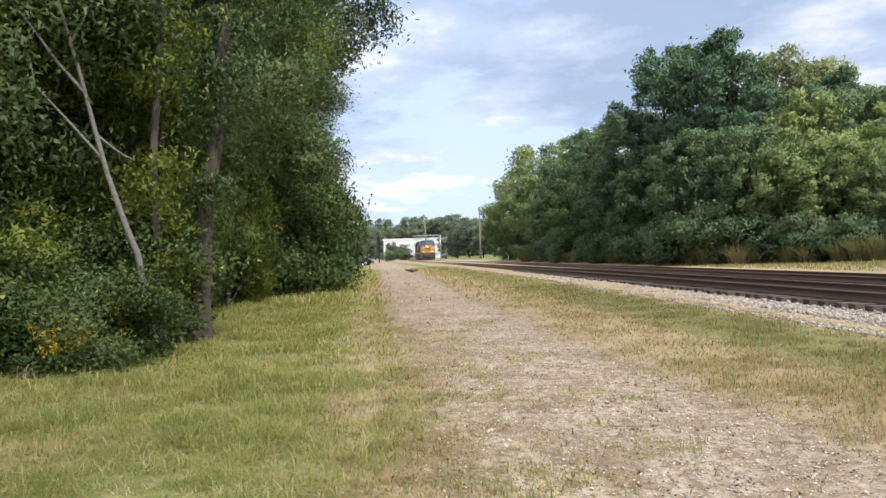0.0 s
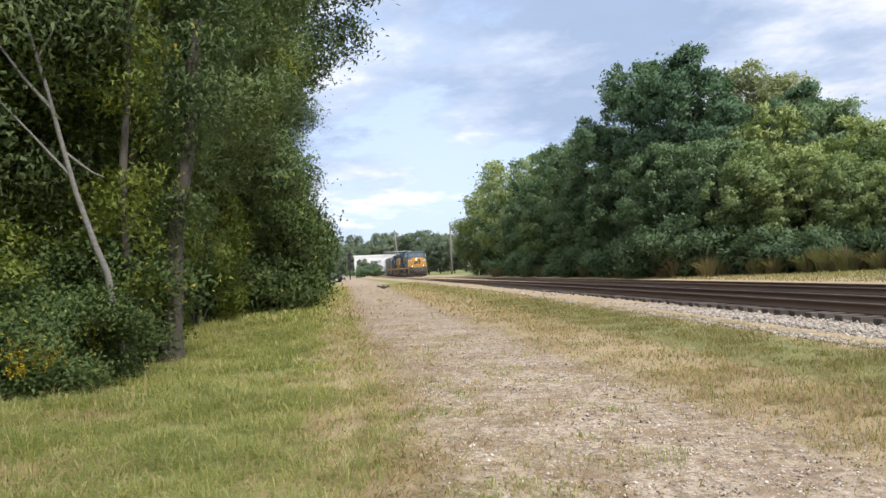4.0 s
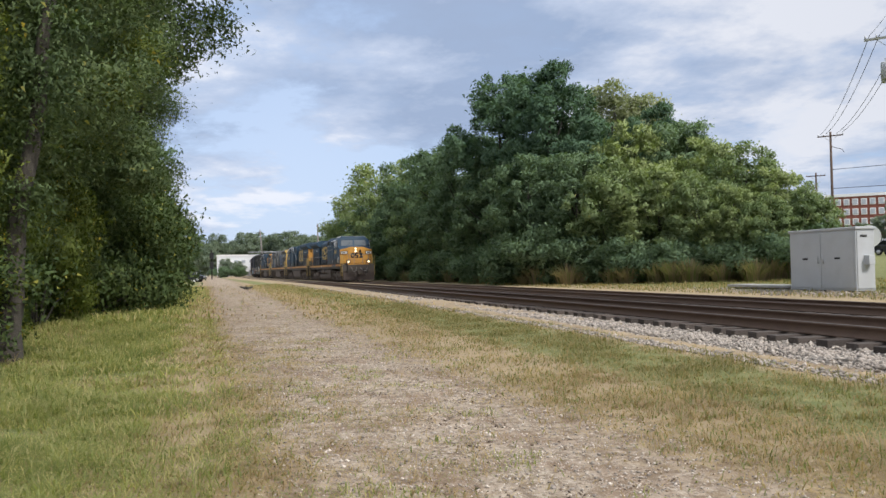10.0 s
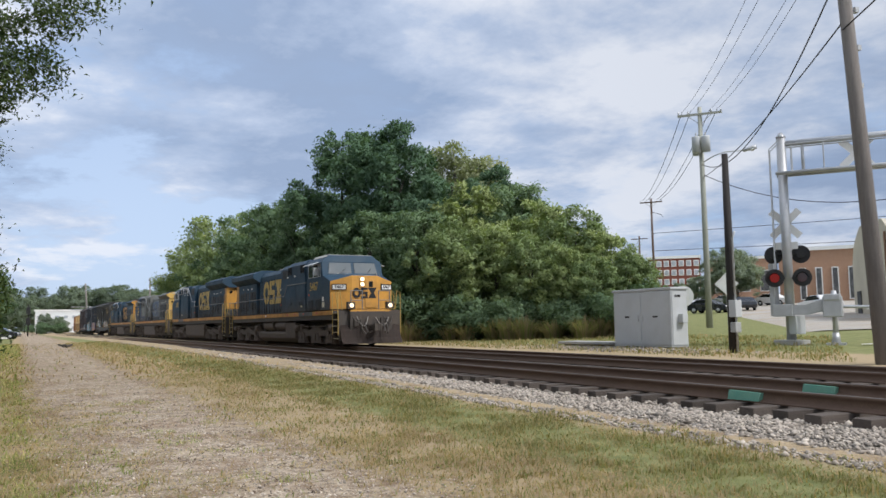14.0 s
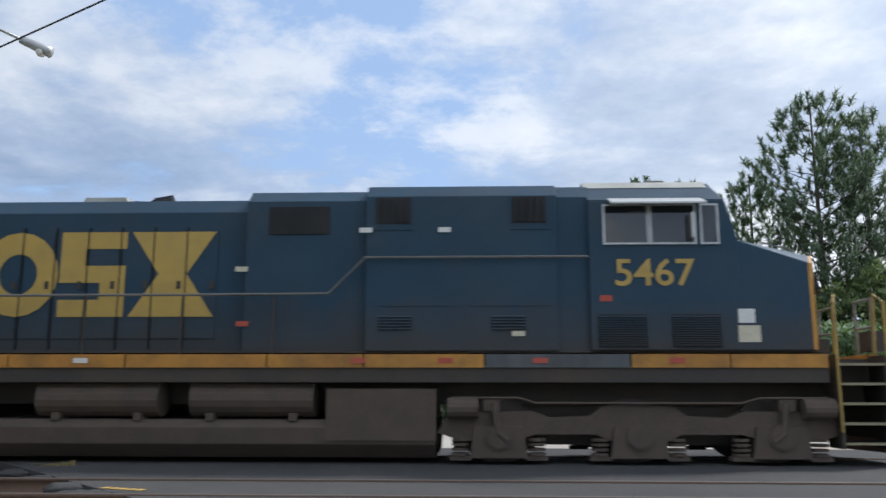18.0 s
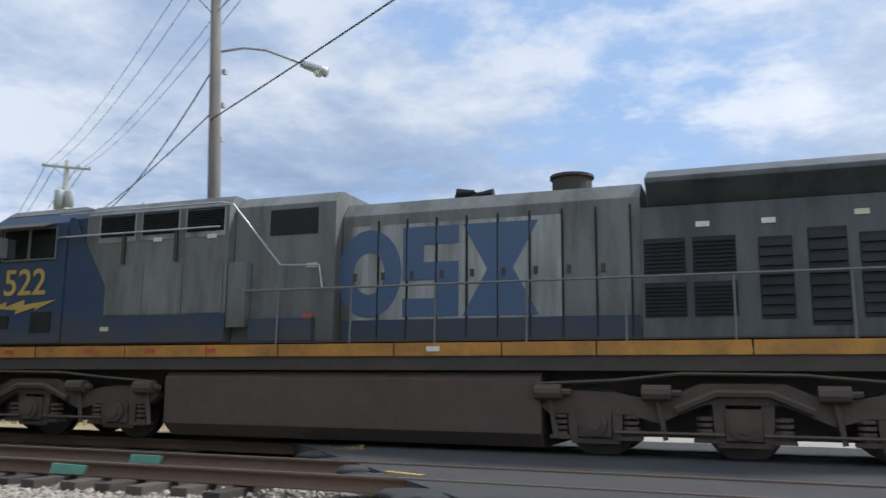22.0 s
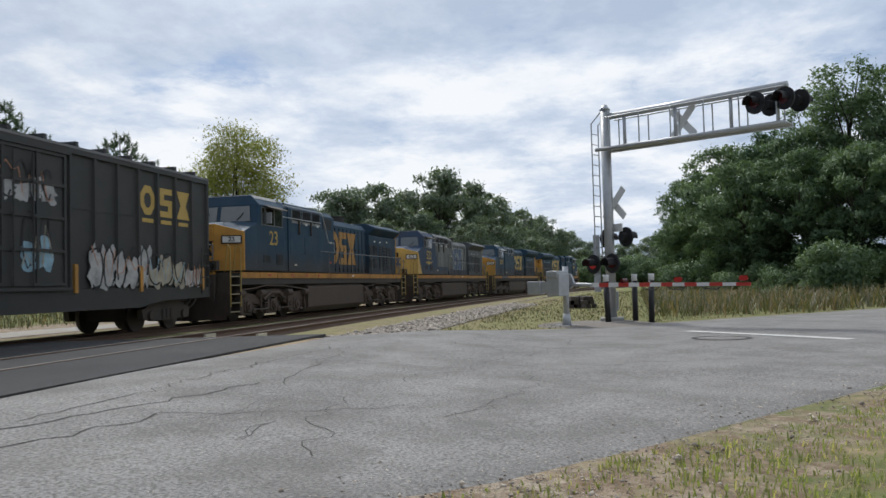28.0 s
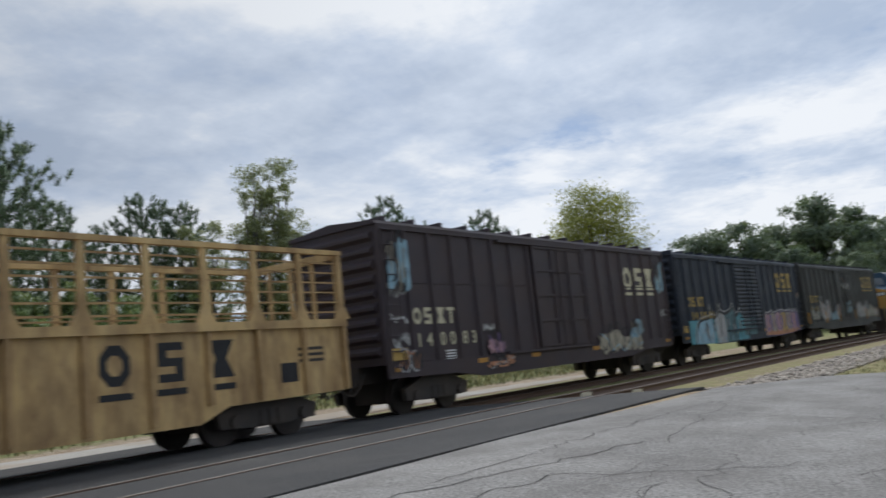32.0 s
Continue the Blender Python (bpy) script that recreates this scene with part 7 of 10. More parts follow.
def stalks(seed, height, radius, count, label, name, category, stem, thick, bloom=None, leaf=None):
    """Arching stems that fan out of one root, with narrow leaves and a feathery plume at the tip where they bloom."""
    rng = np.random.default_rng(seed)
    home = thing(name, label, category)
    a = rng.uniform(0, 6.283, count)
    r = radius * rng.random(count) ** 0.7
    h = height * rng.uniform(0.55, 1.05, count) * (1 - 0.25 * (r / radius) ** 2)
    o = np.stack([np.cos(a), np.sin(a), 0 * a], -1)
    root = o * (r * 0.45)[:, None]
    mid = o * (r * 0.62)[:, None] + np.stack([0 * a, 0 * a, h * 0.62], -1)
    tip = o * (r * 1.1)[:, None] + np.stack([0 * a, 0 * a, h], -1)
    side = np.stack([-np.sin(a), np.cos(a), 0 * a], -1) * thick
    v = np.stack([root - side, root + side, mid + side, mid - side, tip], 1)
    f = np.arange(count)[:, None, None] * 5 + np.array([[0, 1, 2], [0, 2, 3], [3, 2, 4]])[None]
    part("stem", raw_mesh("stem", v.reshape(-1, 3), f.reshape(-1, 3), stem), None, home)
    for nm, mat, per, lo, hi, wide, size in (("foliage", leaf, 14, 0.15, 0.85, 0.05, 0.075), ("blossom", bloom, 40, 0.78, 1.04, 0.05, 0.03)):
        if not mat:
            continue
        k = np.repeat(np.arange(count), per)
        u = rng.uniform(lo, hi, len(k))[:, None]
        p = root[k] * (1 - u) ** 2 + 2 * mid[k] * u * (1 - u) + tip[k] * u * u + rng.normal(0, wide, (len(k), 3)) * (1.1 - u * 0.5)
        d = rng.normal(0, 1, (len(k), 3))
        d *= size / np.linalg.norm(d, axis=1)[:, None]
        e = np.cross(d, rng.normal(0, 1, (len(k), 3)))
        e *= size * 0.3 / (np.linalg.norm(e, axis=1)[:, None] + 1e-9)
        part(nm, raw_mesh(nm, np.stack([p - e, p + e, p + d], 1).reshape(-1, 3), np.arange(len(k) * 3).reshape(-1, 3), mat), None, home)
    return home


PLACED = {}


def put(proto, x, y, turn=0.0, size=1.0, sink=0.0, tall=1.0):
    """The first call moves the tree itself, later calls set copies."""
    m = pose(x, y, float(land(x, y)) - sink, 0, 0, turn)
    if proto.name in PLACED:
        ob = copy_thing(proto, m)
    else:
        PLACED[proto.name] = True
        ob = proto
        ob.matrix_basis = m
    ob.scale = (size, size, size * tall)
    return ob


def polar(az, dist):
    a = radians(az)
    return -math.sin(a) * dist, math.cos(a) * dist


TREE_NEAR = broadleaf(21, 15.0, 4.2, 1.6, 120000, 0.115, LEAF_WOOD, BARK, "tall dark-leaved tree at the wood's edge", 120)
TREE_OVER = broadleaf(20, 15.5, 4.4, 6.4, 90000, 0.14, LEAF_WOOD, BARK, "tree whose high crown hangs out over the verge", 80)
TREE_DEEP = broadleaf(19, 10.0, 3.0, 0.1, 60000, 0.13, LEAF_WOOD, BARK, "dense low-branched tree inside the wood", 110)
TREE_VINE = broadleaf(22, 14.0, 3.4, 1.4, 90000, 0.115, LEAF_VINE, BARK, "vine-clad tree with yellowing leaves low down", 120, trunk_r=0.24)
TREE_A = broadleaf(23, 12.0, 4.2, 0.6, 27000, 0.27, LEAF_DARK, BARK, "dense dark green tree along the line", 190, sparse=0.72)
TREE_B = broadleaf(24, 10.0, 3.9, 0.3, 24000, 0.26, LEAF_MID, BARK, "dense green tree beside the tracks", 190, sparse=0.72)
TREE_C = broadleaf(17, 10.0, 3.8, 0.3, 24000, 0.26, LEAF_LIGHT, BARK, "light green tree in the thicket beside the tracks", 190, sparse=0.72)
TREE_BIG = broadleaf(25, 16.0, 4.5, 1.0, 46000, 0.26, LEAF_BLUISH, BARK, "tallest dark green tree over the thicket", 210, top_heavy=0.6, sparse=0.72)
TREE_LIGHT = broadleaf(26, 9.5, 3.2, 1.5, 7000, 0.26, LEAF_LIGHT, PALE_BARK, "light green tree with sparse leaves and pale twigs", 50, sparse=1.1)
TREE_PALE = broadleaf(27, 14.0, 3.4, 4.0, 9000, 0.28, LEAF_PALE, PALE_BARK, "tall thin-leaved tree with pale grey-green crown", 60, sparse=1.0)
TREE_YELLOW = broadleaf(28, 13.0, 3.2, 2.5, 34000, 0.17, LEAF_YELLOW, BARK, "yellowing tree standing alone behind the track", 80, sparse=1.7)
TREE_SLIM = broadleaf(29, 13.5, 1.75, 1.6, 22000, 0.13, LEAF_PALE, PALE_BARK, "slim half-bare tree with yellowish leaves", 190, sparse=0.95, top_heavy=0.3)
TREE_TALL = broadleaf(30, 16.0, 3.4, 6.0, 9000, 0.28, LEAF_DARK, BARK, "tall tree with a ragged see-through crown", 60, sparse=1.3, top_heavy=0.5)
TREE_FAR = broadleaf(30, 12.0, 5.0, 0.2, 14000, 0.42, LEAF_HAZE, BARK, "dark tree in the distant wood, its leaves paled as by haze", 70)
TREE_FAR_B = broadleaf(31, 13.0, 4.6, 0.4, 14000, 0.40, LEAF_HAZE, BARK, "green tree in the distant wood, its leaves paled as by haze", 70)
PINE = pine(32, 12.5, 3.9, 27000, "dark pine with tufted branches beyond the yard")
SHRUB_DARK = shrub(33, 3.2, 2.0, 10000, 0.14, LEAF_DARK, "dense green shrub at the wood's foot")
SHRUB_NEAR = shrub(18, 2.6, 1.7, 17000, 0.085, LEAF_DARKENED, "dense small-leaved dark shrub at the wood's front")
SHRUB_VINE = shrub(38, 3.6, 1.5, 14000, 0.085, LEAF_VINE, "yellow-green vines climbing at the wood's front")
SHRUB_LOW = shrub(34, 1.7, 1.4, 3200, 0.16, LEAF_DARK, "low dark undergrowth beneath the trees")
GOLDENROD_PLANT = stalks(35, 1.15, 0.55, 60, "goldenrod in yellow bloom at the wood's edge", "goldenrod", "wild flowers", LEAF_DARKENED, 0.006, GOLDENROD, LEAF_VINE)
BRUSH = stalks(36, 1.35, 1.3, 420, "dry straw-coloured brush at the wood's foot", "brush", "dry brush", BRUSH_STRAW, 0.022)
SHRUB_LIGHT = shrub(37, 4.6, 2.4, 20000, 0.12, LEAF_MID, "tall light green shrub beside the yard")


def wood_left():
    rnd = random.Random(3)
    for az, d, proto, s in ((116.5, 15.5, TREE_VINE, 0.95), (111.0, 20.0, TREE_NEAR, 1.1), (106.0, 25.5, TREE_VINE, 1.15), (103.4, 32, TREE_NEAR, 1.0), (99.2, 33, TREE_OVER, 1.3), (101.2, 39, TREE_NEAR, 1.0), (108.2, 21.5, TREE_NEAR, 0.98), (103.0, 27, TREE_DEEP, 1.0), (105.2, 29, TREE_DEEP, 1.1),
                            (121, 14, TREE_NEAR, 0.9), (109, 24, TREE_NEAR, 1.1), (114, 24, TREE_NEAR, 1.05), (119, 22, TREE_NEAR, 1.0), (104, 30, TREE_NEAR, 1.1), (126, 17, TREE_NEAR, 0.95)):
        put(proto, *polar(az, d), rnd.uniform(0, 360), s)
    for az, d, h in ((100.2, 46, 11.0), (99.2, 54, 10), (98.6, 57, 9.4), (97.4, 68, 9.2), (96.7, 80, 8.8), (96.0, 95, 8.4), (94.9, 112, 8.2), (101.5, 46, 12.5), (99.8, 60, 11), (98.4, 76, 10.5), (97.0, 95, 10)):
        put(TREE_A, *polar(az, d), rnd.uniform(0, 360), h / 12.0)
    for az, d, s in ((94.6, 135, 0.62), (94.2, 165, 0.60), (93.9, 200, 0.72)):
        put(TREE_FAR, *polar(az, d), rnd.uniform(0, 360), s)
    for k in range(26):
        az = 96.6 + k * 1.0
        if 104.0 < az < 106.2:
            continue
        d = np.interp(az, [96, 98.7, 102.5, 105.8, 108.7, 113.8, 123], [100, 43, 34, 22, 15.0, 12.0, 10.8]) + rnd.uniform(0.2, 1.6)
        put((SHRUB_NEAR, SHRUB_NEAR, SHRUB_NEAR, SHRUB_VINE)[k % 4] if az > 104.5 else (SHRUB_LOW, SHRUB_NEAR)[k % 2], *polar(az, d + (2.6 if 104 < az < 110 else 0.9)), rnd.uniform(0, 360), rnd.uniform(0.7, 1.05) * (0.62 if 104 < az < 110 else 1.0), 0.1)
    for k in range(9):
        az = 103.5 + k * 1.25 + rnd.uniform(-0.5, 0.5)
        d = np.interp(az, [96, 98.7, 102.5, 105.8, 108.7, 113.8, 123], [95, 41, 32, 20.6, 14.0, 11.0, 10])
        put(GOLDENROD_PLANT, *polar(az, d), rnd.uniform(0, 360), rnd.uniform(0.7, 1.05), 0.03)
    for az, d, s, tl in ((107.3, 18.6, 0.7, 1.9), (103.6, 23.5, 0.9, 1.9), (108.6, 17.4, 0.6, 1.9), (102.9, 25.5, 1.0, 1.6)):
        put(SHRUB_VINE, *polar(az, d), rnd.uniform(0, 360), s, 0.1, tl)
    # darkened shrubs carry the shade under the wood's right edge in their colour
    for az, d, s, tl in ((99.4, 31.0, 1.1, 1.5), (100.6, 29.5, 1.0, 1.5), (98.6, 34.0, 1.1, 1.4)):
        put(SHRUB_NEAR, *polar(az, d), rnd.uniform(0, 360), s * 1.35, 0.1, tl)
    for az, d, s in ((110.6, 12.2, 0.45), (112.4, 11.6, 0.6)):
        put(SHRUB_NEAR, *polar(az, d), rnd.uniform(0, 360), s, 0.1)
    # bare trunks at the wood's front
    for k, (az, d, h, r, lean) in enumerate(((105.5, 14.2, 5.6, 0.165, 0.75), (105.9, 14.6, 5.2, 0.10, -0.35), (106.6, 14.0, 7.0, 0.09, -0.4), (108.0, 13.2, 8.0, 0.07, 0.25), (109.4, 14.2, 6.5, 0.05, -0.3))):
        x, y = polar(az, d)
        home = thing("bare_trunk", "rough brown tree trunk with clinging yellow-green vine" if k > 1 else "rough brown tree trunk at the wood's front", "tree trunk", at=pose(x, y, float(land(x, y))))
        bm = bmesh.new()
        m = 44
        add_tube(bm, [(0.05 * math.sin(j * 0.35 + k) + 0.1 * j / m, lean * (j / m) ** 1.3 + 0.04 * math.sin(j * 0.27), -0.3 + (h + 0.3) * j / m) for j in range(m + 1)], r * 1.1, 22, r * 0.5)
        for v in bm.verts:
            c = Vector((v.co.x, v.co.y, v.co.z))
            push = 0.10 * noise.noise(Vector((c.x * 22, c.y * 22, c.z * 2.2))) + 0.12 * noise.noise(c * 3.0) + 0.35 * math.exp(-max(c.z, 0.0) / 0.25)
            axis = Vector((0.1 * max(c.z, 0) / h, lean * (max(c.z, 0) / h) ** 1.3, c.z))
            v.co = axis + (c - axis) * (1 + push)
        part("trunk", bm, BARK, home, smooth=True)
        rng = np.random.default_rng(90 + k)
        c = np.array([(0.05 + rng.normal(0, 0.12), lean * q + rng.normal(0, 0.15), h * q, rng.uniform(0.25, 0.6) if k > 1 else rng.uniform(0.3, 0.45 + 0.5 * (q > 0.6))) for q in rng.uniform(0.12 if k > 1 else 0.30, 1.0 if k > 1 else 1.5, 26)])
        v, f, nv = leaf_cloud(rng, c, 1.0, (14000, 9000, 6500, 6500, 3000)[k], 0.085, 0.5, 0.5)
        part("vine", raw_mesh("vine", v, f, LEAF_VINE if k > 1 else LEAF_WOOD, nv), None, home)
    # a pale dead sapling that leans out of the wood
    home = thing("dead_tree", "pale leaning dead sapling with bare twigs", "dead tree")
    bm = bmesh.new()
    add_tube(bm, [(-12.0, -3.95, 0.1), (-11.89, -4.12, 1.5), (-11.83, -4.26, 1.92), (-11.76, -4.47, 2.65), (-11.70, -4.63, 3.39), (-11.64, -4.77, 4.1), (-11.58, -4.93, 4.76), (-11.5, -5.1, 5.6)], 0.056, 9, 0.018)
    part("stem", bm, PALE_BARK, home, smooth=True)
    for pts, r in (([(-11.70, -4.63, 3.26), (-11.79, -4.39, 3.04), (-11.84, -4.25, 2.93), (-11.88, -4.12, 2.87)], 0.024), ([(-11.66, -4.72, 3.82), (-11.53, -5.04, 4.24), (-11.40, -5.32, 4.71), (-11.2, -5.7, 5.3)], 0.03),
                   ([(-11.75, -4.50, 2.85), (-11.58, -4.93, 3.41), (-11.41, -5.31, 3.9), (-11.40, -5.34, 4.21)], 0.024), ([(-11.6, -4.88, 4.5), (-11.7, -4.6, 5.1), (-11.8, -4.4, 5.7)], 0.02)):
        bm = bmesh.new()
        add_tube(bm, pts, r, 6, 0.008)
        part("branch", bm, PALE_BARK, home)


def clear_of_line(az, d):
    """How far a place lies beyond the far track's middle."""
    x, y = polar(az, d)
    return y - float(track_y(x))


def wood_beyond_track():
    rnd = random.Random(8)
    for az, d, h, proto, base in ((72.3, 58, 15.6, TREE_BIG, 16.0), (69.2, 57, 15.8, TREE_BIG, 16.0), (67.6, 60, 13.0, TREE_BIG, 16.0), (74.6, 60, 11.0, TREE_A, 12.0), (65.0, 64, 15.4, TREE_PALE, 14.0), (63.4, 66, 14.6, TREE_PALE, 14.0), (62.2, 62, 13.2, TREE_BIG, 16.0),
                                  (60.6, 56, 10.5, TREE_A, 12.0), (63.8, 55, 10.5, TREE_C, 10.0), (58.6, 51, 8.6, TREE_C, 10.0), (56.4, 48, 7.6, TREE_B, 10.0), (54.6, 46, 6.0, TREE_C, 10.0), (53.0, 44, 4.8, TREE_B, 10.0),
                                  (76.8, 62, 10.4, TREE_A, 12.0), (78.6, 66, 10.3, TREE_A, 12.0), (80.2, 70, 10.0, TREE_B, 10.0), (81.6, 73, 10.2, TREE_LIGHT, 9.5), (82.9, 77, 8.6, TREE_LIGHT, 9.5), (82.3, 82, 7.5, TREE_A, 12.0), (83.6, 92, 7.0, TREE_B, 10.0),
                                  (70.8, 52, 8.5, TREE_A, 12.0), (73.5, 53, 7.8, TREE_A, 12.0), (67.5, 50, 8.2, TREE_A, 12.0), (65.0, 48, 7.2, TREE_B, 10.0), (62.0, 47, 7.0, TREE_C, 10.0), (59.5, 45.5, 6.0, TREE_B, 10.0),
                                  (57.2, 44, 5.2, TREE_C, 10.0), (76.0, 56, 7.2, TREE_A, 12.0), (78.4, 61, 7.0, TREE_B, 10.0), (80.4, 66, 6.6, TREE_A, 12.0), (55.2, 43, 4.4, TREE_B, 10.0)):
        reach = {10.0: 4.4, 12.0: 4.8, 16.0: 5.2, 14.0: 3.8, 9.5: 3.6}[base] / base
        d0 = d
        while clear_of_line(az, d) < reach * h * d / d0 + 2.2 and d < 260:
            d += 1.0
        put(proto, *polar(az, d), rnd.uniform(0, 360), h / base * d / d0, 0.2)
    for k in range(30):
        az = 52.5 + k * 1.02
        d = np.interp(az, [52, 58, 66, 72, 80, 84], [40, 42, 45.5, 49.5, 62, 80]) + rnd.uniform(-0.4, 1.2)
        while clear_of_line(az, d) < 4.6:
            d += 0.5
        put((SHRUB_DARK, SHRUB_LOW, SHRUB_DARK)[k % 3], *polar(az, d + 1.2), rnd.uniform(0, 360), rnd.uniform(0.8, 1.3), 0.1)
        if k % 3 != 1 or az < 62:
            put(BRUSH, *polar(az + 0.4, d - 0.6), rnd.uniform(0, 360), rnd.uniform(0.55, 1.05), 0.05)


def wood_right():
    rnd = random.Random(12)
    for az, d, h in ((-10.6, 46, 12.0), (-13.4, 47, 11.8), (-17.5, 48, 12.3), (-21.6, 44, 15.2), (-24.4, 46, 14.6), (-27.2, 52, 12.0), (-33.0, 52, 12.2), (-35.4, 53, 11.8), (-30.0, 54, 10.6), (-49.4, 66, 14.0), (-56.4, 78, 14.2)):
        put(PINE, *polar(az, d), rnd.uniform(0, 360), h / 12.5)
    for az, d, turn, k in ((-40.4, 46, 40, 0.98), (-42.0, 47, 200, 1.04), (-37.3, 50, 140, 0.80), (-36.0, 50, 300, 0.78)):
        put(TREE_SLIM, *polar(az, d), turn, k)
    put(TREE_YELLOW, *polar(-63.8, 62), 0, 1.02)
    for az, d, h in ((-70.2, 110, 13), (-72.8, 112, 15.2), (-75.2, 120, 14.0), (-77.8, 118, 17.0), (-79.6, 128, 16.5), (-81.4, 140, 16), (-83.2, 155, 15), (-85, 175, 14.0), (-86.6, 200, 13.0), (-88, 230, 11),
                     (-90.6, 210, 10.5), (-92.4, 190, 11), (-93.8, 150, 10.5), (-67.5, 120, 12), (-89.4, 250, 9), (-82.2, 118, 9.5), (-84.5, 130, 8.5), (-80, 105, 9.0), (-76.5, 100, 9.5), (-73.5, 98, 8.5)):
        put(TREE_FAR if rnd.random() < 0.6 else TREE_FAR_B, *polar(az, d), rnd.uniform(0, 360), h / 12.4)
    for k in range(16):
        put(SHRUB_DARK, *polar(-83.0 - 0.75 * k, 150 + rnd.uniform(-8, 8)), rnd.uniform(0, 360), rnd.uniform(1.7, 2.3), 0.2)
    for az, d, h, proto, base in ((-95.6, 72, 10.5, TREE_A, 12.0), (-97.4, 66, 11.6, TREE_A, 12.0), (-100.2, 66, 12.8, TREE_BIG, 16.0), (-102.4, 66, 14.6, TREE_TALL, 16.0), (-104.9, 64, 16.6, TREE_TALL, 16.0), (-104.2, 68, 12.4, TREE_BIG, 16.0), (-107.9, 62, 15.8, TREE_TALL, 16.0),
                                  (-109.5, 60, 12.4, TREE_BIG, 16.0), (-111.2, 64, 16.0, TREE_TALL, 16.0), (-98.4, 60, 9.5, TREE_A, 12.0), (-101.8, 58, 9.8, TREE_A, 12.0), (-105.4, 56, 9.6, TREE_A, 12.0), (-109.5, 54, 10, TREE_A, 12.0), (-113, 58, 13, TREE_A, 12.0),
                                  (-117, 56, 12, TREE_BIG, 16.0), (-94.6, 90, 9.0, TREE_A, 12.0)):
        put(proto, *polar(az, d), rnd.uniform(0, 360), h / base, 0.2)
    for k in range(14):
        az = -95.5 - k * 1.5
        put((SHRUB_DARK, SHRUB_LOW)[k % 2], *polar(az, 50 + rnd.uniform(-3, 4) + (8 if k < 3 else 0)), rnd.uniform(0, 360), rnd.uniform(0.8, 1.3), 0.1)
    # hedge across the yard
    for az, d, s, proto in ((5.0, 27.2, 0.72, SHRUB_DARK), (3.9, 26.6, 0.80, SHRUB_DARK), (2.2, 29.2, 0.98, SHRUB_LIGHT), (0.6, 27.6, 0.9, SHRUB_DARK), (-1.0, 29.6, 1.05, SHRUB_LIGHT), (-3.6, 29.0, 1.0, SHRUB_LIGHT), (-6.2, 29.0, 1.2, SHRUB_DARK), (-9.0, 30, 0.85, SHRUB_LIGHT), (-12.0, 30.5, 1.25, SHRUB_DARK),
                            (-15.2, 31, 1.2, SHRUB_DARK), (-18.4, 31.5, 1.3, SHRUB_DARK), (-21.5, 32.5, 1.3, SHRUB_DARK), (-24.6, 34, 1.3, SHRUB_DARK), (-28, 36, 1.2, SHRUB_DARK), (-31.5, 38, 1.2, SHRUB_LIGHT), (-35, 41, 1.2, SHRUB_DARK), (-39, 44, 1.2, SHRUB_DARK)):
        put(proto, *polar(az, d), rnd.uniform(0, 360), s, 0.1, 1.45 if proto is SHRUB_DARK and az > 0 else 1.0)
    for az, d, h in ((-5, 42, 6.4), (-8.4, 44, 6.8), (-15.4, 40, 5.8), (-19.5, 41, 6.2), (-24, 42, 6.5), (-29, 46, 6.5), (-34, 48, 6.8), (-2, 44, 6.2)):
        put(TREE_B, *polar(az, d), rnd.uniform(0, 360), h / 10.0)
    put(SHRUB_DARK, *polar(24.9, 37.8), 0, 0.58, 0.15, 2.5)
    put(SHRUB_DARK, *polar(24.0, 38.0), 100, 0.55, 0.15)
    put(TREE_B, *polar(14.2, 66), 20, 0.95)
    put(TREE_B, *polar(9.2, 70), 80, 0.82)


def distance_left():
    rnd = random.Random(15)
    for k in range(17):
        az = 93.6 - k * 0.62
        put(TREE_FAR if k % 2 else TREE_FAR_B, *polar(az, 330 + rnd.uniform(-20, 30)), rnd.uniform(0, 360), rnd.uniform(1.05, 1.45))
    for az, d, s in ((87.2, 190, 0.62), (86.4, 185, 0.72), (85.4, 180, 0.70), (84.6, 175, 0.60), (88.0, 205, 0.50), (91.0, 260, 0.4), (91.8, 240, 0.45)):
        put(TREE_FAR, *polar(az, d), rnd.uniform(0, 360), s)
    for az, d, s in ((92.3, 225, 1.2), (91.7, 220, 1.0), (91.2, 222, 1.1), (90.8, 226, 0.8)):
        put(SHRUB_DARK, *polar(az, d), rnd.uniform(0, 360), s, 0.1)
    for az, d, s in ((48.4, 110, 0.36), (46.6, 105, 0.62), (45.9, 108, 0.60), (49.6, 118, 0.30)):
        put(TREE_FAR, *polar(az, d), rnd.uniform(0, 360), s)


wood_left()
wood_beyond_track()
wood_right()
distance_left()


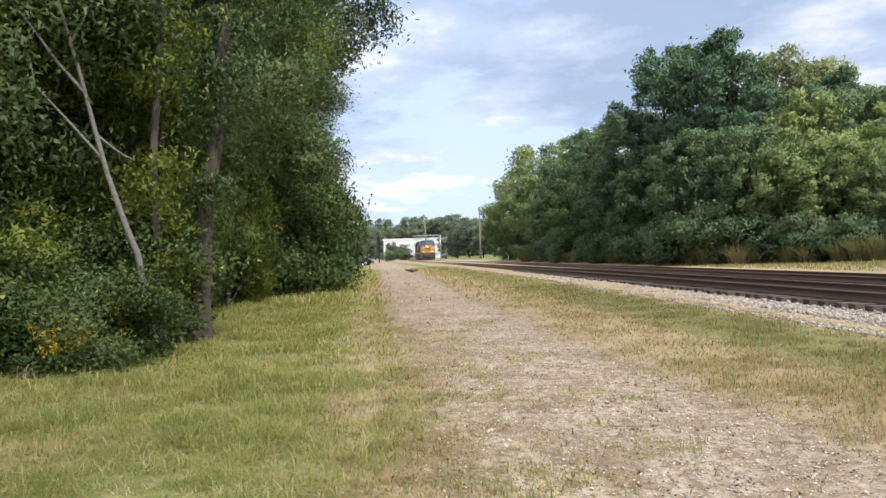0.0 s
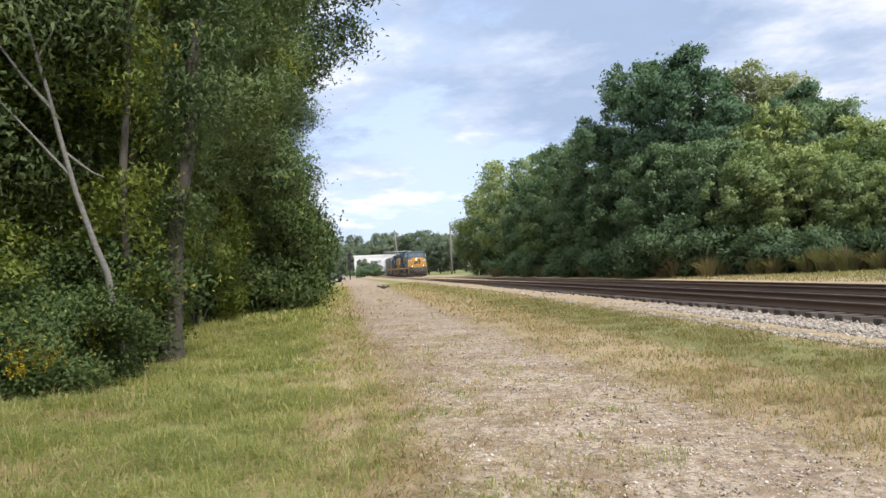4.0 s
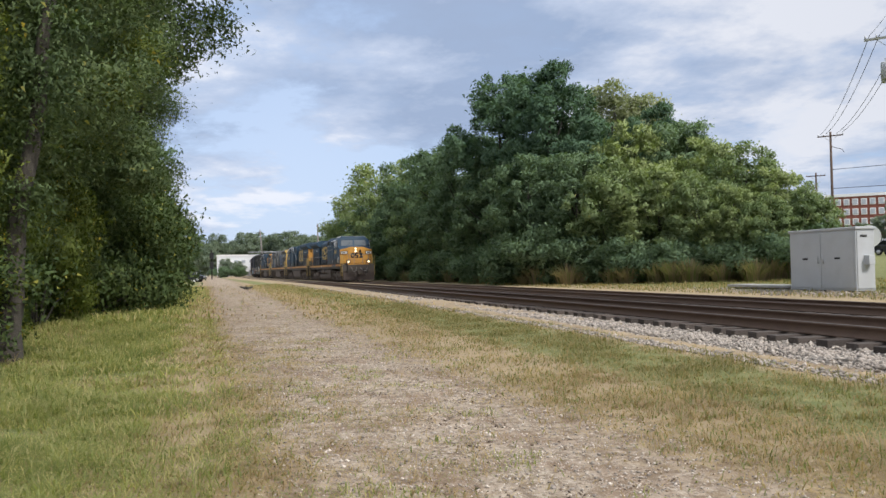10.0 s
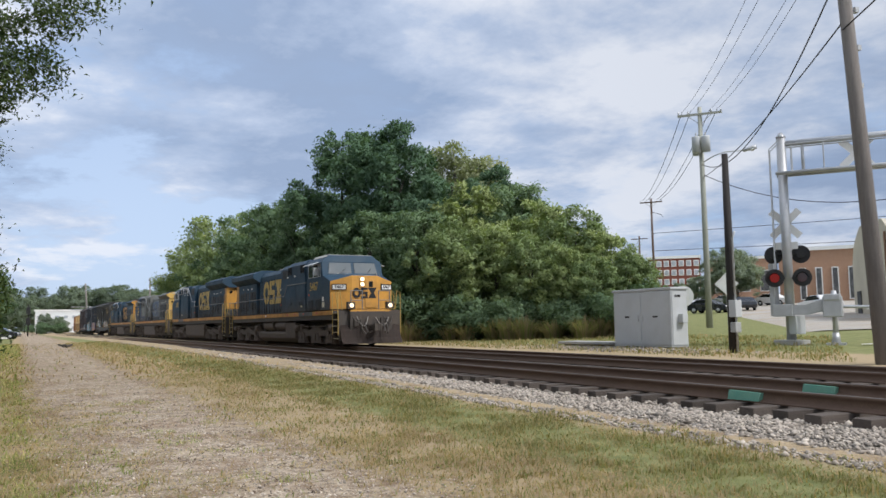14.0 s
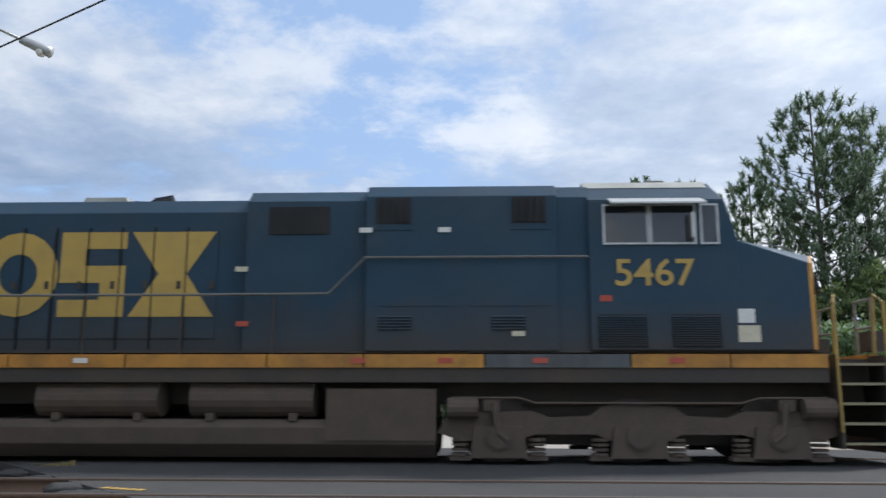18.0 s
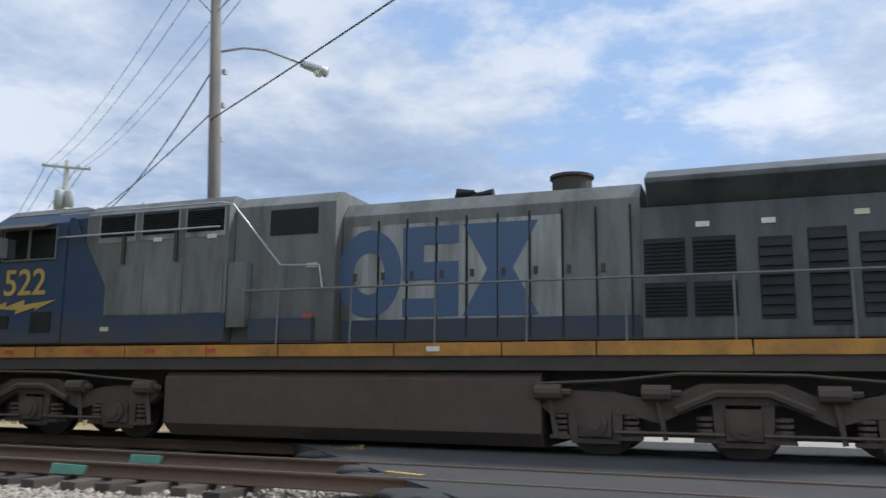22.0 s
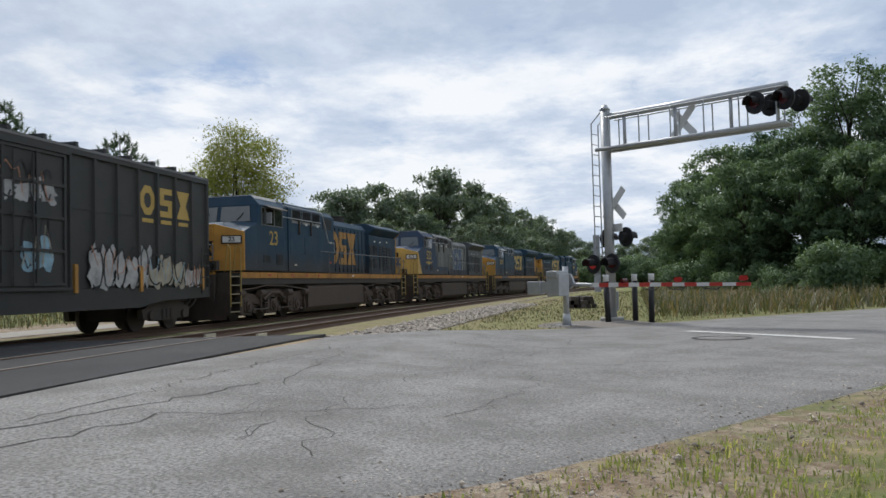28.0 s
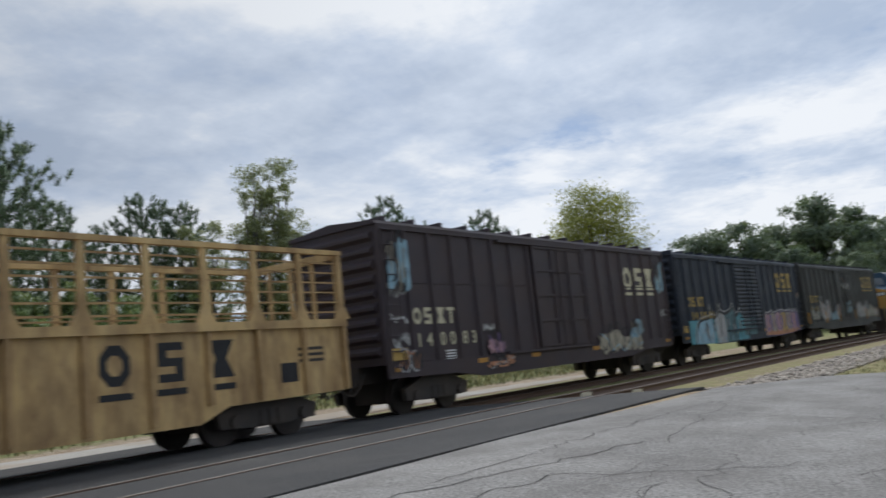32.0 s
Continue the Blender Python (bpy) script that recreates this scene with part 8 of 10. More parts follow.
# ---- grass, pebbles and litter on the ground ----
def blades(name, label, count, xr, yr, height, width, mat, keep, seed, lean=0.5, lift=0.0):
    rng = np.random.default_rng(seed)
    x, y = rng.uniform(*xr, count), rng.uniform(*yr, count)
    clump = np.clip(0.6 * mottle(x, y, 0.35, seed) + 0.6 * mottle(x, y, 1.2, seed + 1), -1, 1)
    ok = rng.random(count) < keep(x, y) * np.clip(0.66 + 0.45 * clump, 0.22, 1)
    x, y, clump = x[ok], y[ok], clump[ok]
    n = len(x)
    h = rng.uniform(height[0], height[1], n) * (0.75 + 0.45 * clump)
    a = rng.uniform(0, 6.283, n)
    b = rng.choice([-1.0, 1.0], n) * (0.45 * lean + rng.random(n) * lean)
    w = rng.uniform(0.6, 1.3, n) * width
    z = land(x, y) - 0.01 + lift
    dx, dy = np.cos(a), np.sin(a)
    tx, ty = -np.sin(a) * b * h / np.sqrt(1 + 0.5 * b * b), np.cos(a) * b * h / np.sqrt(1 + 0.5 * b * b)
    rise = 1 / np.sqrt(1 + 0.9 * b * b)
    arch = 0.70 - 0.30 * np.minimum(np.abs(b), 1.0) * rng.random(n)
    at = [np.stack([x - dx * w, y - dy * w, z], -1), np.stack([x + dx * w, y + dy * w, z], -1),
          np.stack([x - dx * w * 0.7 + tx * 0.36, y - dy * w * 0.7 + ty * 0.36, z + h * rise * 0.75], -1), np.stack([x + dx * w * 0.7 + tx * 0.36, y + dy * w * 0.7 + ty * 0.36, z + h * rise * 0.75], -1),
          np.stack([x + tx * 1.15, y + ty * 1.15, z + h * rise * (0.45 + arch * 0.75)], -1)]
    f = np.arange(n)[:, None, None] * 5 + np.array([[0, 1, 3], [0, 3, 2], [2, 3, 4]])[None]
    tagged(new(name, raw_mesh(name, np.stack(at, 1).reshape(-1, 3), f.reshape(-1, 3), mat)), label, "grass", kind="stuff")


def off_track(x, y):
    dn = y - (track_y(x) - NEAR_TRACK)
    b = 0.731 * x + 0.682 * y
    edge = np.minimum(road_edge(-0.682 * x + 0.731 * y), 4.9 - 0.5 * ((-0.682 * x + 0.731 * y) > 0.3))
    edge = np.maximum(edge, 4.4 + 0.17 * np.clip(-3.5 - (-0.682 * x + 0.731 * y), 0, 9))
    return (dn < -2.7) * ((b < edge) | (b > 17.6))


def lush(x, y):
    return off_track(x, y) * (1 - smooth_step(0.30, 0.6, path_mask(x, y))) * np.clip(green_mask(x, y) * 1.15, 0, 1)


def parched(x, y):
    return off_track(x, y) * (1.08 - smooth_step(0.25, 0.9, path_mask(x, y))) * np.clip(1.2 - 1.05 * green_mask(x, y), 0.12, 1)


def wispy(x, y):
    far = y - np.interp(x, PATH_X, PATH_Y)
    return off_track(x, y) * smooth_step(-3.0, -4.6, far) * 0.9


def tufts_on_path(x, y):
    t = mottle(x, y, 0.9, 8) + 0.6 * mottle(x, y, 0.3, 9)
    return off_track(x, y) * (path_mask(x, y) > 0.3) * (t > 0.30 + 0.5 * (y > np.interp(x, PATH_X, PATH_Y))) * 0.9


blades("grass_verge", "lush mixed green grass beside the path", 365000, (-9.5, 3.0), (-6.0, 0.9), (0.08, 0.26), 0.0032, GRASS_GREEN, lush, 40, 1.9)
blades("grass_verge", "green grass a little way along the path", 220000, (-24, -8), (-7.5, 0.8), (0.10, 0.28), 0.0056, GRASS_GREEN, lush, 41, 1.9)
blades("grass_verge", "lush mixed green grass farther along the path", 80000, (-70, -22), (-9, -0.5), (0.16, 0.42), 0.013, GRASS_GREEN, lush, 42, 1.6)
blades("tall_wisps", "tall thin straw-coloured grass near the wood", 7000, (-22, -4), (-8.0, -2.0), (0.18, 0.42), 0.0030, GRASS_DRY, wispy, 38, 1.0)
blades("grass_strip", "bright green grass strip along the ballast", 190000, (-30, -0.5), (2.6, 7.2), (0.04, 0.13), 0.0050, GRASS_STRIP, lush, 43, 1.0)
blades("grass_strip", "bright green grass strip farther along the ballast", 40000, (-75, -28), (-1.5, 7.2), (0.06, 0.18), 0.014, GRASS_STRIP, lush, 55, 0.8)
blades("dry_grass", "dry brown grass beside the path", 230000, (-9.5, 3.5), (-5.5, 5.8), (0.03, 0.14), 0.0036, GRASS_DRY, parched, 39, 1.4)
blades("dry_grass", "dry brown grass a little way along the path", 190000, (-24, 3.5), (-6.5, 7.0), (0.04, 0.16), 0.0060, GRASS_DRY, parched, 44, 1.9)
blades("dry_grass", "dry brown grass farther along the track", 45000, (-75, -22), (-6, 7.0), (0.08, 0.24), 0.017, GRASS_DRY, parched, 45, 1.6)
blades("path_weeds", "small weeds on the gravel path", 110000, (-20, 4), (-1.8, 4.2), (0.02, 0.08), 0.0038, GRASS_DRY, tufts_on_path, 46, 1.2)
blades("straw_litter", "dry straw lying over the path's edge", 120000, (-16, 3.5), (-2.2, 3.4), (0.03, 0.10), 0.0034, GRASS_DRY, lambda x, y: off_track(x, y) * (path_mask(x, y) > 0.2) * np.clip(0.55 + 0.7 * mottle(x, y, 0.7, 31) - 0.75 * (y - np.interp(x, PATH_X, PATH_Y)), 0, 1), 56, 2.2)
blades("path_tufts", "small green tufts on the gravel path", 70000, (-16, 3), (-1.6, 3.2), (0.03, 0.10), 0.0040, GRASS_GREEN, lambda x, y: off_track(x, y) * (mottle(x, y, 0.8, 14) + 0.4 * mottle(x, y, 0.25, 15) > 0.62 + 0.25 * (y - np.interp(x, PATH_X, PATH_Y))) * 1.0, 54, 1.0)
blades("road_edge_grass", "short green grass at the pavement's edge", 110000, (2.5, 16), (-14, 1.2), (0.04, 0.14), 0.0065, GRASS_GREEN, lambda x, y: off_track(x, y) * (0.731 * x + 0.682 * y < 8) * 0.8, 47, 0.8)
blades("field_grass", "tall straw and green grass in the field", 60000, (26, 75), (-28, 0.0), (0.5, 1.2), 0.018, GRASS_TALL, lambda x, y: off_track(x, y) * smooth_step(27, 31, x + 0.1 * y) * (y < -0.02 * x - 0.5), 48, 0.9)
blades("short_grass", "short green grass between the field and the ballast", 40000, (27, 90), (-3, 6), (0.05, 0.18), 0.012, GRASS_TALL, lambda x, y: off_track(x, y) * (y > -0.02 * x - 1.2) * (y - track_y(x) < -NEAR_TRACK - 4.0) * 0.5, 53, 0.7)
blades("verge_grass", "short grass beside the crossing's signal", 26000, (17.5, 40), (-4, 6.6), (0.04, 0.14), 0.010, GRASS_TALL, lambda x, y: off_track(x, y) * 0.5 * (y - track_y(x) < -NEAR_TRACK - 3.6), 49, 0.8)
blades("far_side_grass", "rough grass beyond the far track", 70000, (-75, -12), (14.5, 26), (0.06, 0.20), 0.013, GRASS_STRIP, lambda x, y: (y - track_y(x) > 3.2) * (0.731 * x + 0.682 * y < 1.5) * 1.0, 50, 0.6)
blades("yard_grass", "rough grass at the hedge's foot", 30000, (-4, 46), (18.5, 32), (0.10, 0.4), 0.016, GRASS_TALL, lambda x, y: smooth_step(0.0, 1.5, y - np.interp(x, [-4, 2, 8, 30, 46], [37, 27, 19.8, 19.0, 17.6])) * 1.0, 51, 0.6)
blades("track_weeds", "dry weeds between the two tracks", 20000, (-7.5, -5.5), (11.2, 12.2), (0.06, 0.20), 0.003, GRASS_DRY, lambda x, y: (np.hypot(x + 6.45, 2 * (y - 11.75)) < 0.45) * 1.0, 52, 0.5, 0.12)


def strewn():
    rng = np.random.default_rng(61)
    n = 46000
    x = -26 + 33 * rng.random(n) ** 0.6
    y = np.interp(x, PATH_X, PATH_Y) + rng.normal(0.3, 1.4, n)
    b = 0.731 * x + 0.682 * y
    ok = (path_mask(x, y) > 0.25) & (b < 4.9)
    x, y = x[ok], y[ok]
    tagged(new("path_pebbles", stones("path_pebbles", x, y, land(x, y), (0.004, 0.012), PEBBLE, rng)), "loose pale gravel on the path", "gravel", kind="stuff")
    x, y = rng.uniform(0, 14, 16000), rng.uniform(-9, 8.5, 16000)
    b = 0.731 * x + 0.682 * y
    edge = road_edge(-0.682 * x + 0.731 * y)
    ok = np.abs(b - edge) < 0.5 + 0.8 * rng.random(len(x)) ** 3
    x, y = x[ok], y[ok]
    tagged(new("road_grit", stones("road_grit", x, y, land(x, y) + 0.015, (0.006, 0.02), PEBBLE, rng)), "grit along the broken pavement edge", "gravel", kind="stuff")
    # dark crushed stone where path and crossing meet
    a, b = rng.uniform(0.4, 5.6, 14000), rng.uniform(4.3, 7.2, 14000)
    ok = b < road_edge(a) - 0.9 + 0.5 * rng.random(14000)
    a, b = a[ok], b[ok]
    x, y = 0.731 * b - 0.682 * a, 0.682 * b + 0.731 * a
    tagged(new("apron_gravel", stones("apron_gravel", x, y, land(x, y), (0.006, 0.02), APRON, rng)), "dark crushed stone beside the crossing", "gravel", kind="stuff")
    # dark clods and dry sticks scattered over the path
    n = 16000
    x = rng.uniform(-18, 3.5, n)
    y = np.interp(x, PATH_X, PATH_Y) + rng.normal(0, 1.3, n)
    ok = mottle(x, y, 0.9, 21) + 0.8 * mottle(x, y, 0.25, 22) > 0.75
    x, y = x[ok], y[ok]
    tagged(new("path_clods", stones("path_clods", x, y, land(x, y), (0.004, 0.012), CLOD, rng)), "dark clods and dead leaves on the path", "debris", kind="stuff")
    # a broken log lying on the path far off
    home = thing("log", "broken brown log lying on the path", "log")
    for k, (dx, dy, l, a) in enumerate(((0, 0, 1.1, 10), (0.9, 0.25, 0.8, -25), (0.4, -0.2, 0.6, 40))):
        bm = bmesh.new()
        add_tube(bm, [(-l / 2, 0, 0), (0, 0.04, 0.02), (l / 2, 0, 0)], 0.10 - 0.02 * k, 7)
        p = part("log_piece", bm, BARK, home)
        p.matrix_local = pose(dx, dy, 0.1, 0, 8 * k, a)
    home.matrix_world = pose(-60.5, -0.6, float(land(-60.5, -0.6)))


strewn()

# ---- poles, signals, cabinet ----
POLE_WOOD = surface("weathered_pole_wood", (0.215, 0.195, 0.178), 0.9, other=(0.13, 0.115, 0.105), scale=4, grain=0.25, bump=0.3, stretch=(4, 4, 0.4))
POLE_GREEN = surface("greenish_treated_wood", (0.33, 0.34, 0.29), 0.9, other=(0.25, 0.255, 0.215), scale=4, grain=0.25, bump=0.3, stretch=(4, 4, 0.4))
POLE_BLACK = surface("black_creosoted_pole", (0.020, 0.018, 0.017), 0.8, other=(0.036, 0.031, 0.028), scale=4, grain=0.25, bump=0.3)
POLE_BROWN = surface("brown_pole_wood", (0.11, 0.075, 0.055), 0.9, other=(0.075, 0.052, 0.04), scale=4, grain=0.25, bump=0.3)
CABINET_GREY = surface("grey_cabinet_paint", (0.47, 0.49, 0.50), 0.5, other=(0.42, 0.44, 0.45), scale=1.0, grain=0.05, dirt=(0.30, 0.28, 0.25), dirt_amount=0.2)
CONCRETE = surface("cast_concrete", (0.40, 0.39, 0.36), 0.9, other=(0.30, 0.29, 0.27), scale=3, grain=0.2, bump=0.3)
SIGN_WHITE = surface("white_sign", (0.74, 0.74, 0.72), 0.5, other=(0.62, 0.62, 0.60), scale=3)
BLACK_PAINT = surface("black_hood_paint", (0.016, 0.016, 0.017), 0.55)
RED_BAND = surface("red_reflective_band", (0.50, 0.05, 0.035), 0.5, other=(0.40, 0.04, 0.03), scale=4)
WHITE_BAND = surface("white_reflective_band", (0.72, 0.71, 0.69), 0.5, other=(0.60, 0.59, 0.57), scale=4)
CABLE = surface("black_cable", (0.018, 0.018, 0.019), 0.6)


def lone_tube(name, pts, r, mat, parent, r1=None, sides=8, label=""):
    bm = bmesh.new()
    add_tube(bm, pts, r, sides, r1)
    return part(name, bm, mat, parent, label, smooth=sides > 7)


def lone_box(name, a, b, mat, parent, label="", bevel=0.0):
    bm = bmesh.new()
    add_box(bm, a[0], b[0], a[1], b[1], a[2], b[2])
    return part(name, bm, mat, parent, label, bevel=bevel)


def utility_pole(label, x, y, height, mat, arm_dir=None, transformers=False, lean=(0, 0), r=0.17, arm=1.25, second_arm=None):
    """Wooden pole, its crossarms with insulators, and transformer cans. Returns the top's place."""
    z0 = float(land(x, y))
    home = thing("utility_pole", label, "utility pole", at=pose(x, y, z0))
    top = (lean[0], lean[1], height)
    lone_tube("shaft", [(0, 0, -0.5), (lean[0] * 0.5, lean[1] * 0.5, height * 0.5), top], r, mat, home, r * 0.62, 12)
    if arm_dir is not None:
        for drop in ((0.45,) if second_arm is None else (0.45, second_arm)):
            d = Vector((math.cos(radians(arm_dir)), math.sin(radians(arm_dir)), 0))
            c = Vector(top) - Vector((0, 0, drop)) + Vector((0.12 * d.y, -0.12 * d.x, 0))
            bm = bmesh.new()
            add_box(bm, -arm, arm, -0.05, 0.05, -0.06, 0.06)
            a = part("crossarm", bm, mat, home)
            a.matrix_local = pose(*c, 0, 0, arm_dir)
            for k in (-1, -0.55, 0.55, 1):
                lone_tube("insulator", [(k * arm * 0.95, 0, 0.06), (k * arm * 0.95, 0, 0.24)], 0.05, SIGN_BACK, a, 0.035, 8)
            for s in (-1, 1):
                lone_tube("brace", [(s * arm * 0.55, 0.06, -0.02), (0.0, 0.1, -0.6)], 0.018, SIGN_BACK, a, None, 5)
    if transformers:
        for k, (dx, dy) in enumerate(((-0.55, 0.15), (0.5, -0.1), (0.1, -0.45))):
            c = Vector(top) - Vector((0, 0, 2.3))
            can = lone_tube("transformer", [(c.x + dx, c.y + dy, c.z - 0.45), (c.x + dx, c.y + dy, c.z + 0.40), (c.x + dx, c.y + dy, c.z + 0.46)], 0.25, CABINET_GREY, home, 0.23, 14, "grey transformer can")
            lone_tube("bushing", [(c.x + dx, c.y + dy, c.z + 0.45), (c.x + dx, c.y + dy, c.z + 0.68)], 0.04, SIGN_BACK, can, None, 6)
    return home, Vector((x, y, z0)) + Vector(top)


def street_light(home, root, tip, label="", droop=False):
    """A curved arm with a cobra-head lamp, on a pole; places relative to the pole."""
    root, tip = Vector(root), Vector(tip)
    mid = root.lerp(tip, 0.55) + Vector((0, 0, 0.22))
    lone_tube("lamp_arm", [root, root.lerp(mid, 0.5) + Vector((0, 0, 0.08)), mid, tip], 0.035, SIGN_BACK, home)
    d = ((tip - mid) if droop else (tip - root)).normalized()
    bm = bmesh.new()
    add_tube(bm, [tip - d * 0.05, tip + d * 0.15, tip + d * 0.45, tip + d * 0.68], 0.10, 10, 0.13)
    head = part("lamp_head", bm, SIGN_BACK, home, smooth=True)
    bm = bmesh.new()
    bmesh.ops.create_uvsphere(bm, u_segments=12, v_segments=6, radius=0.12)
    lens = part("lamp_lens", bm, SIGN_WHITE, head, smooth=True)
    lens.location = tip + d * 0.45 - Vector((0, 0, 0.08))


def wire(a, b, sag, r=0.009, group="overhead wires"):
    a, b = Vector(a), Vector(b)
    bm = bmesh.new()
    add_tube(bm, [a.lerp(b, k / 16) - Vector((0, 0, sag * 4 * (k / 16) * (1 - k / 16))) for k in range(17)], r, 5)
    me = finish(bm, "cable")
    me.materials.append(CABLE)
    tagged(new("overhead_cable", me), "thin black overhead cable between the poles", "cable", group)


def make_poles():
    p1, t1 = utility_pole("tall greenish wooden pole with transformers and crossarm", -36.5, 33.2, 12.9, POLE_GREEN, 42, True, r=0.19)
    street_light(p1, (0.1, 0, 9.6), (1.9, 1.4, 10.05))
    p2, t2 = utility_pole("wooden utility pole farther along the street", -74, 59.5, 13.2, POLE_BROWN, 42, False)
    lone_tube("jumper_wires", [(0.2, 0, 11.6), (1.2, 0.4, 11.2), (1.4, 0.4, 10.9)], 0.03, CABLE, p2)
    for az, d, h in ((52.1, 125, 11.0), (52.9, 160, 11.0), (53.5, 195, 10)):
        utility_pole("wooden utility pole far along the street", *polar(az, d), h, POLE_BROWN, 42)
    p3, t3 = utility_pole("tall leaning weathered pole beside the crossing", -12.6, 16.5, 11.5, POLE_WOOD, 20, False, lean=(-0.30, -0.42), r=0.2, arm=1.0)
    street_light(p3, (-0.30, -0.05, 9.62), (1.95, 0.35, 9.10), droop=True)
    bm = bmesh.new()
    for k in range(4):
        add_box(bm, -0.25, -0.14, -0.06, 0.06, 6.3 + k * 0.9, 6.42 + k * 0.9)
    part("pole_hardware", bm, SIGN_BACK, p3)
    p4, t4 = utility_pole("thin brown pole in front of the shed", -17.74, 35.2, 7.7, POLE_BROWN, None, lean=(0.45, 0.0), r=0.14)
    p5, t5 = utility_pole("short wooden pole among the shrubs", *polar(6.69, 27.4), 6.15, POLE_WOOD, None, r=0.12)
    p6, t6 = utility_pole("grey wooden post among the shrubs", *polar(0.75, 26.2), 5.2, POLE_GREEN, None, r=0.10)
    pb, tb = utility_pole("short black creosoted pole beside the signal", -18.75, 18.0, 6.0, POLE_BLACK, None, r=0.15)
    lone_tube("conduit", [(0.2, -0.05, -0.2), (0.2, -0.05, 3.4), (0.3, -0.05, 3.6)], 0.03, SIGN_BACK, pb)
    lone_box("meter_box", (0.12, -0.25, 1.05), (0.4, 0.0, 1.55), CABINET_GREY, pb, bevel=0.02)
    lone_box("meter_box", (0.12, -0.22, 0.6), (0.34, 0.0, 0.9), SIGN_BACK, pb, bevel=0.02)
    # cables
    for k in (-1.0, -0.5, 0.6, 1.0):
        d = Vector((math.cos(radians(42)), math.sin(radians(42)), 0))
        wire(t1 + d * k + Vector((0, 0, -0.2)), t3 + Vector((k * 0.9, 0.3 * k, -0.25)), 0.55)
        wire(t1 + d * k + Vector((0, 0, -0.2)), t2 + d * k + Vector((0, 0, -0.2)), 0.8, 0.02)
    wire(t1 + Vector((0, 0, -3.4)), t3 + Vector((0, 0, -2.6)), 1.6, 0.02)
    wire(t1 + Vector((0, 0, -4.2)), t3 + Vector((0.05, 0, -3.7)), 0.4, 0.018)
    wire(t1 + Vector((0, 0, -4.0)), t4 + Vector((0, 0, -0.3)), 2.2, 0.022)
    wire(t4 + Vector((0, 0, -0.2)), (-12.4, 35.9, 4.9), 0.6, 0.02)
    wire(t4 + Vector((0, 0, -0.1)), (-6.5, 35.9, 5.0), 0.7, 0.02)
    wire(t5 + Vector((0, 0, -0.2)), (-8.4, 35.9, 4.7), 0.4, 0.016)
    wire(t6 + Vector((0, 0, -0.5)), t5 + Vector((0, 0, -2.0)), 0.15, 0.016)
    wire(t3 + Vector((0.05, 0.02, -3.85)), (12.0, 2.3, 9.1), 0.2, 0.018)
    wire(t3 + Vector((-0.3, 0, -0.3)), (12.0, 2.3, 14.2), 0.3, 0.008)
    wire(t2 + Vector((0, 0, -4)), (60, 150, 16), 1.5, 0.03)
    wire(t2 + Vector((0, 0, -6)), (60, 150, 12), 1.5, 0.03)


make_poles()


def flasher(home, at, face, lit):
    """A round hooded warning lamp looking along the angle face (degrees from +x)."""
    m = pose(*at, 0, 0, face)
    bm = bmesh.new()
    add_tube(bm, [(-0.05, 0, 0), (0.0, 0, 0)], 0.30, 20)
    disc = part("target_disc", bm, BLACK_PAINT, home)
    disc.matrix_local = m
    bm = bmesh.new()
    n = 14
    for k in range(n):
        a, b = math.pi * (k / n) * 1.2 - 0.32, math.pi * ((k + 1) / n) * 1.2 - 0.32
        ring = [(0.0, 0.17), (0.30, 0.17)]
        v = [bm.verts.new((x, math.cos(t) * r, math.sin(t) * r)) for t in (a, b) for x, r in ring]
        bm.faces.new((v[0], v[1], v[3], v[2]))
    part("hood", bm, BLACK_PAINT, disc)
    bm = bmesh.new()
    add_tube(bm, [(0.0, 0, 0), (0.03, 0, 0)], 0.15, 16)
    part("lens", bm, RED_LIGHT if lit else LAMP_OFF, disc)
    bm = bmesh.new()
    add_tube(bm, [(-0.22, 0, 0), (-0.05, 0, 0)], 0.13, 12)
    part("lamp_case", bm, BLACK_PAINT, disc)


def crossbuck(home, at, face, back):
    for tilt in (45, -45):
        bm = bmesh.new()
        add_box(bm, -0.012, 0.012, -0.62, 0.62, -0.115, 0.115)
        b = part("crossbuck_blade", bm, SIGN_BACK if back else SIGN_WHITE, home)
        b.matrix_local = pose(*at, 0, 0, face) @ pose(0.02 if tilt > 0 else 0, 0, 0, tilt, 0, 0)


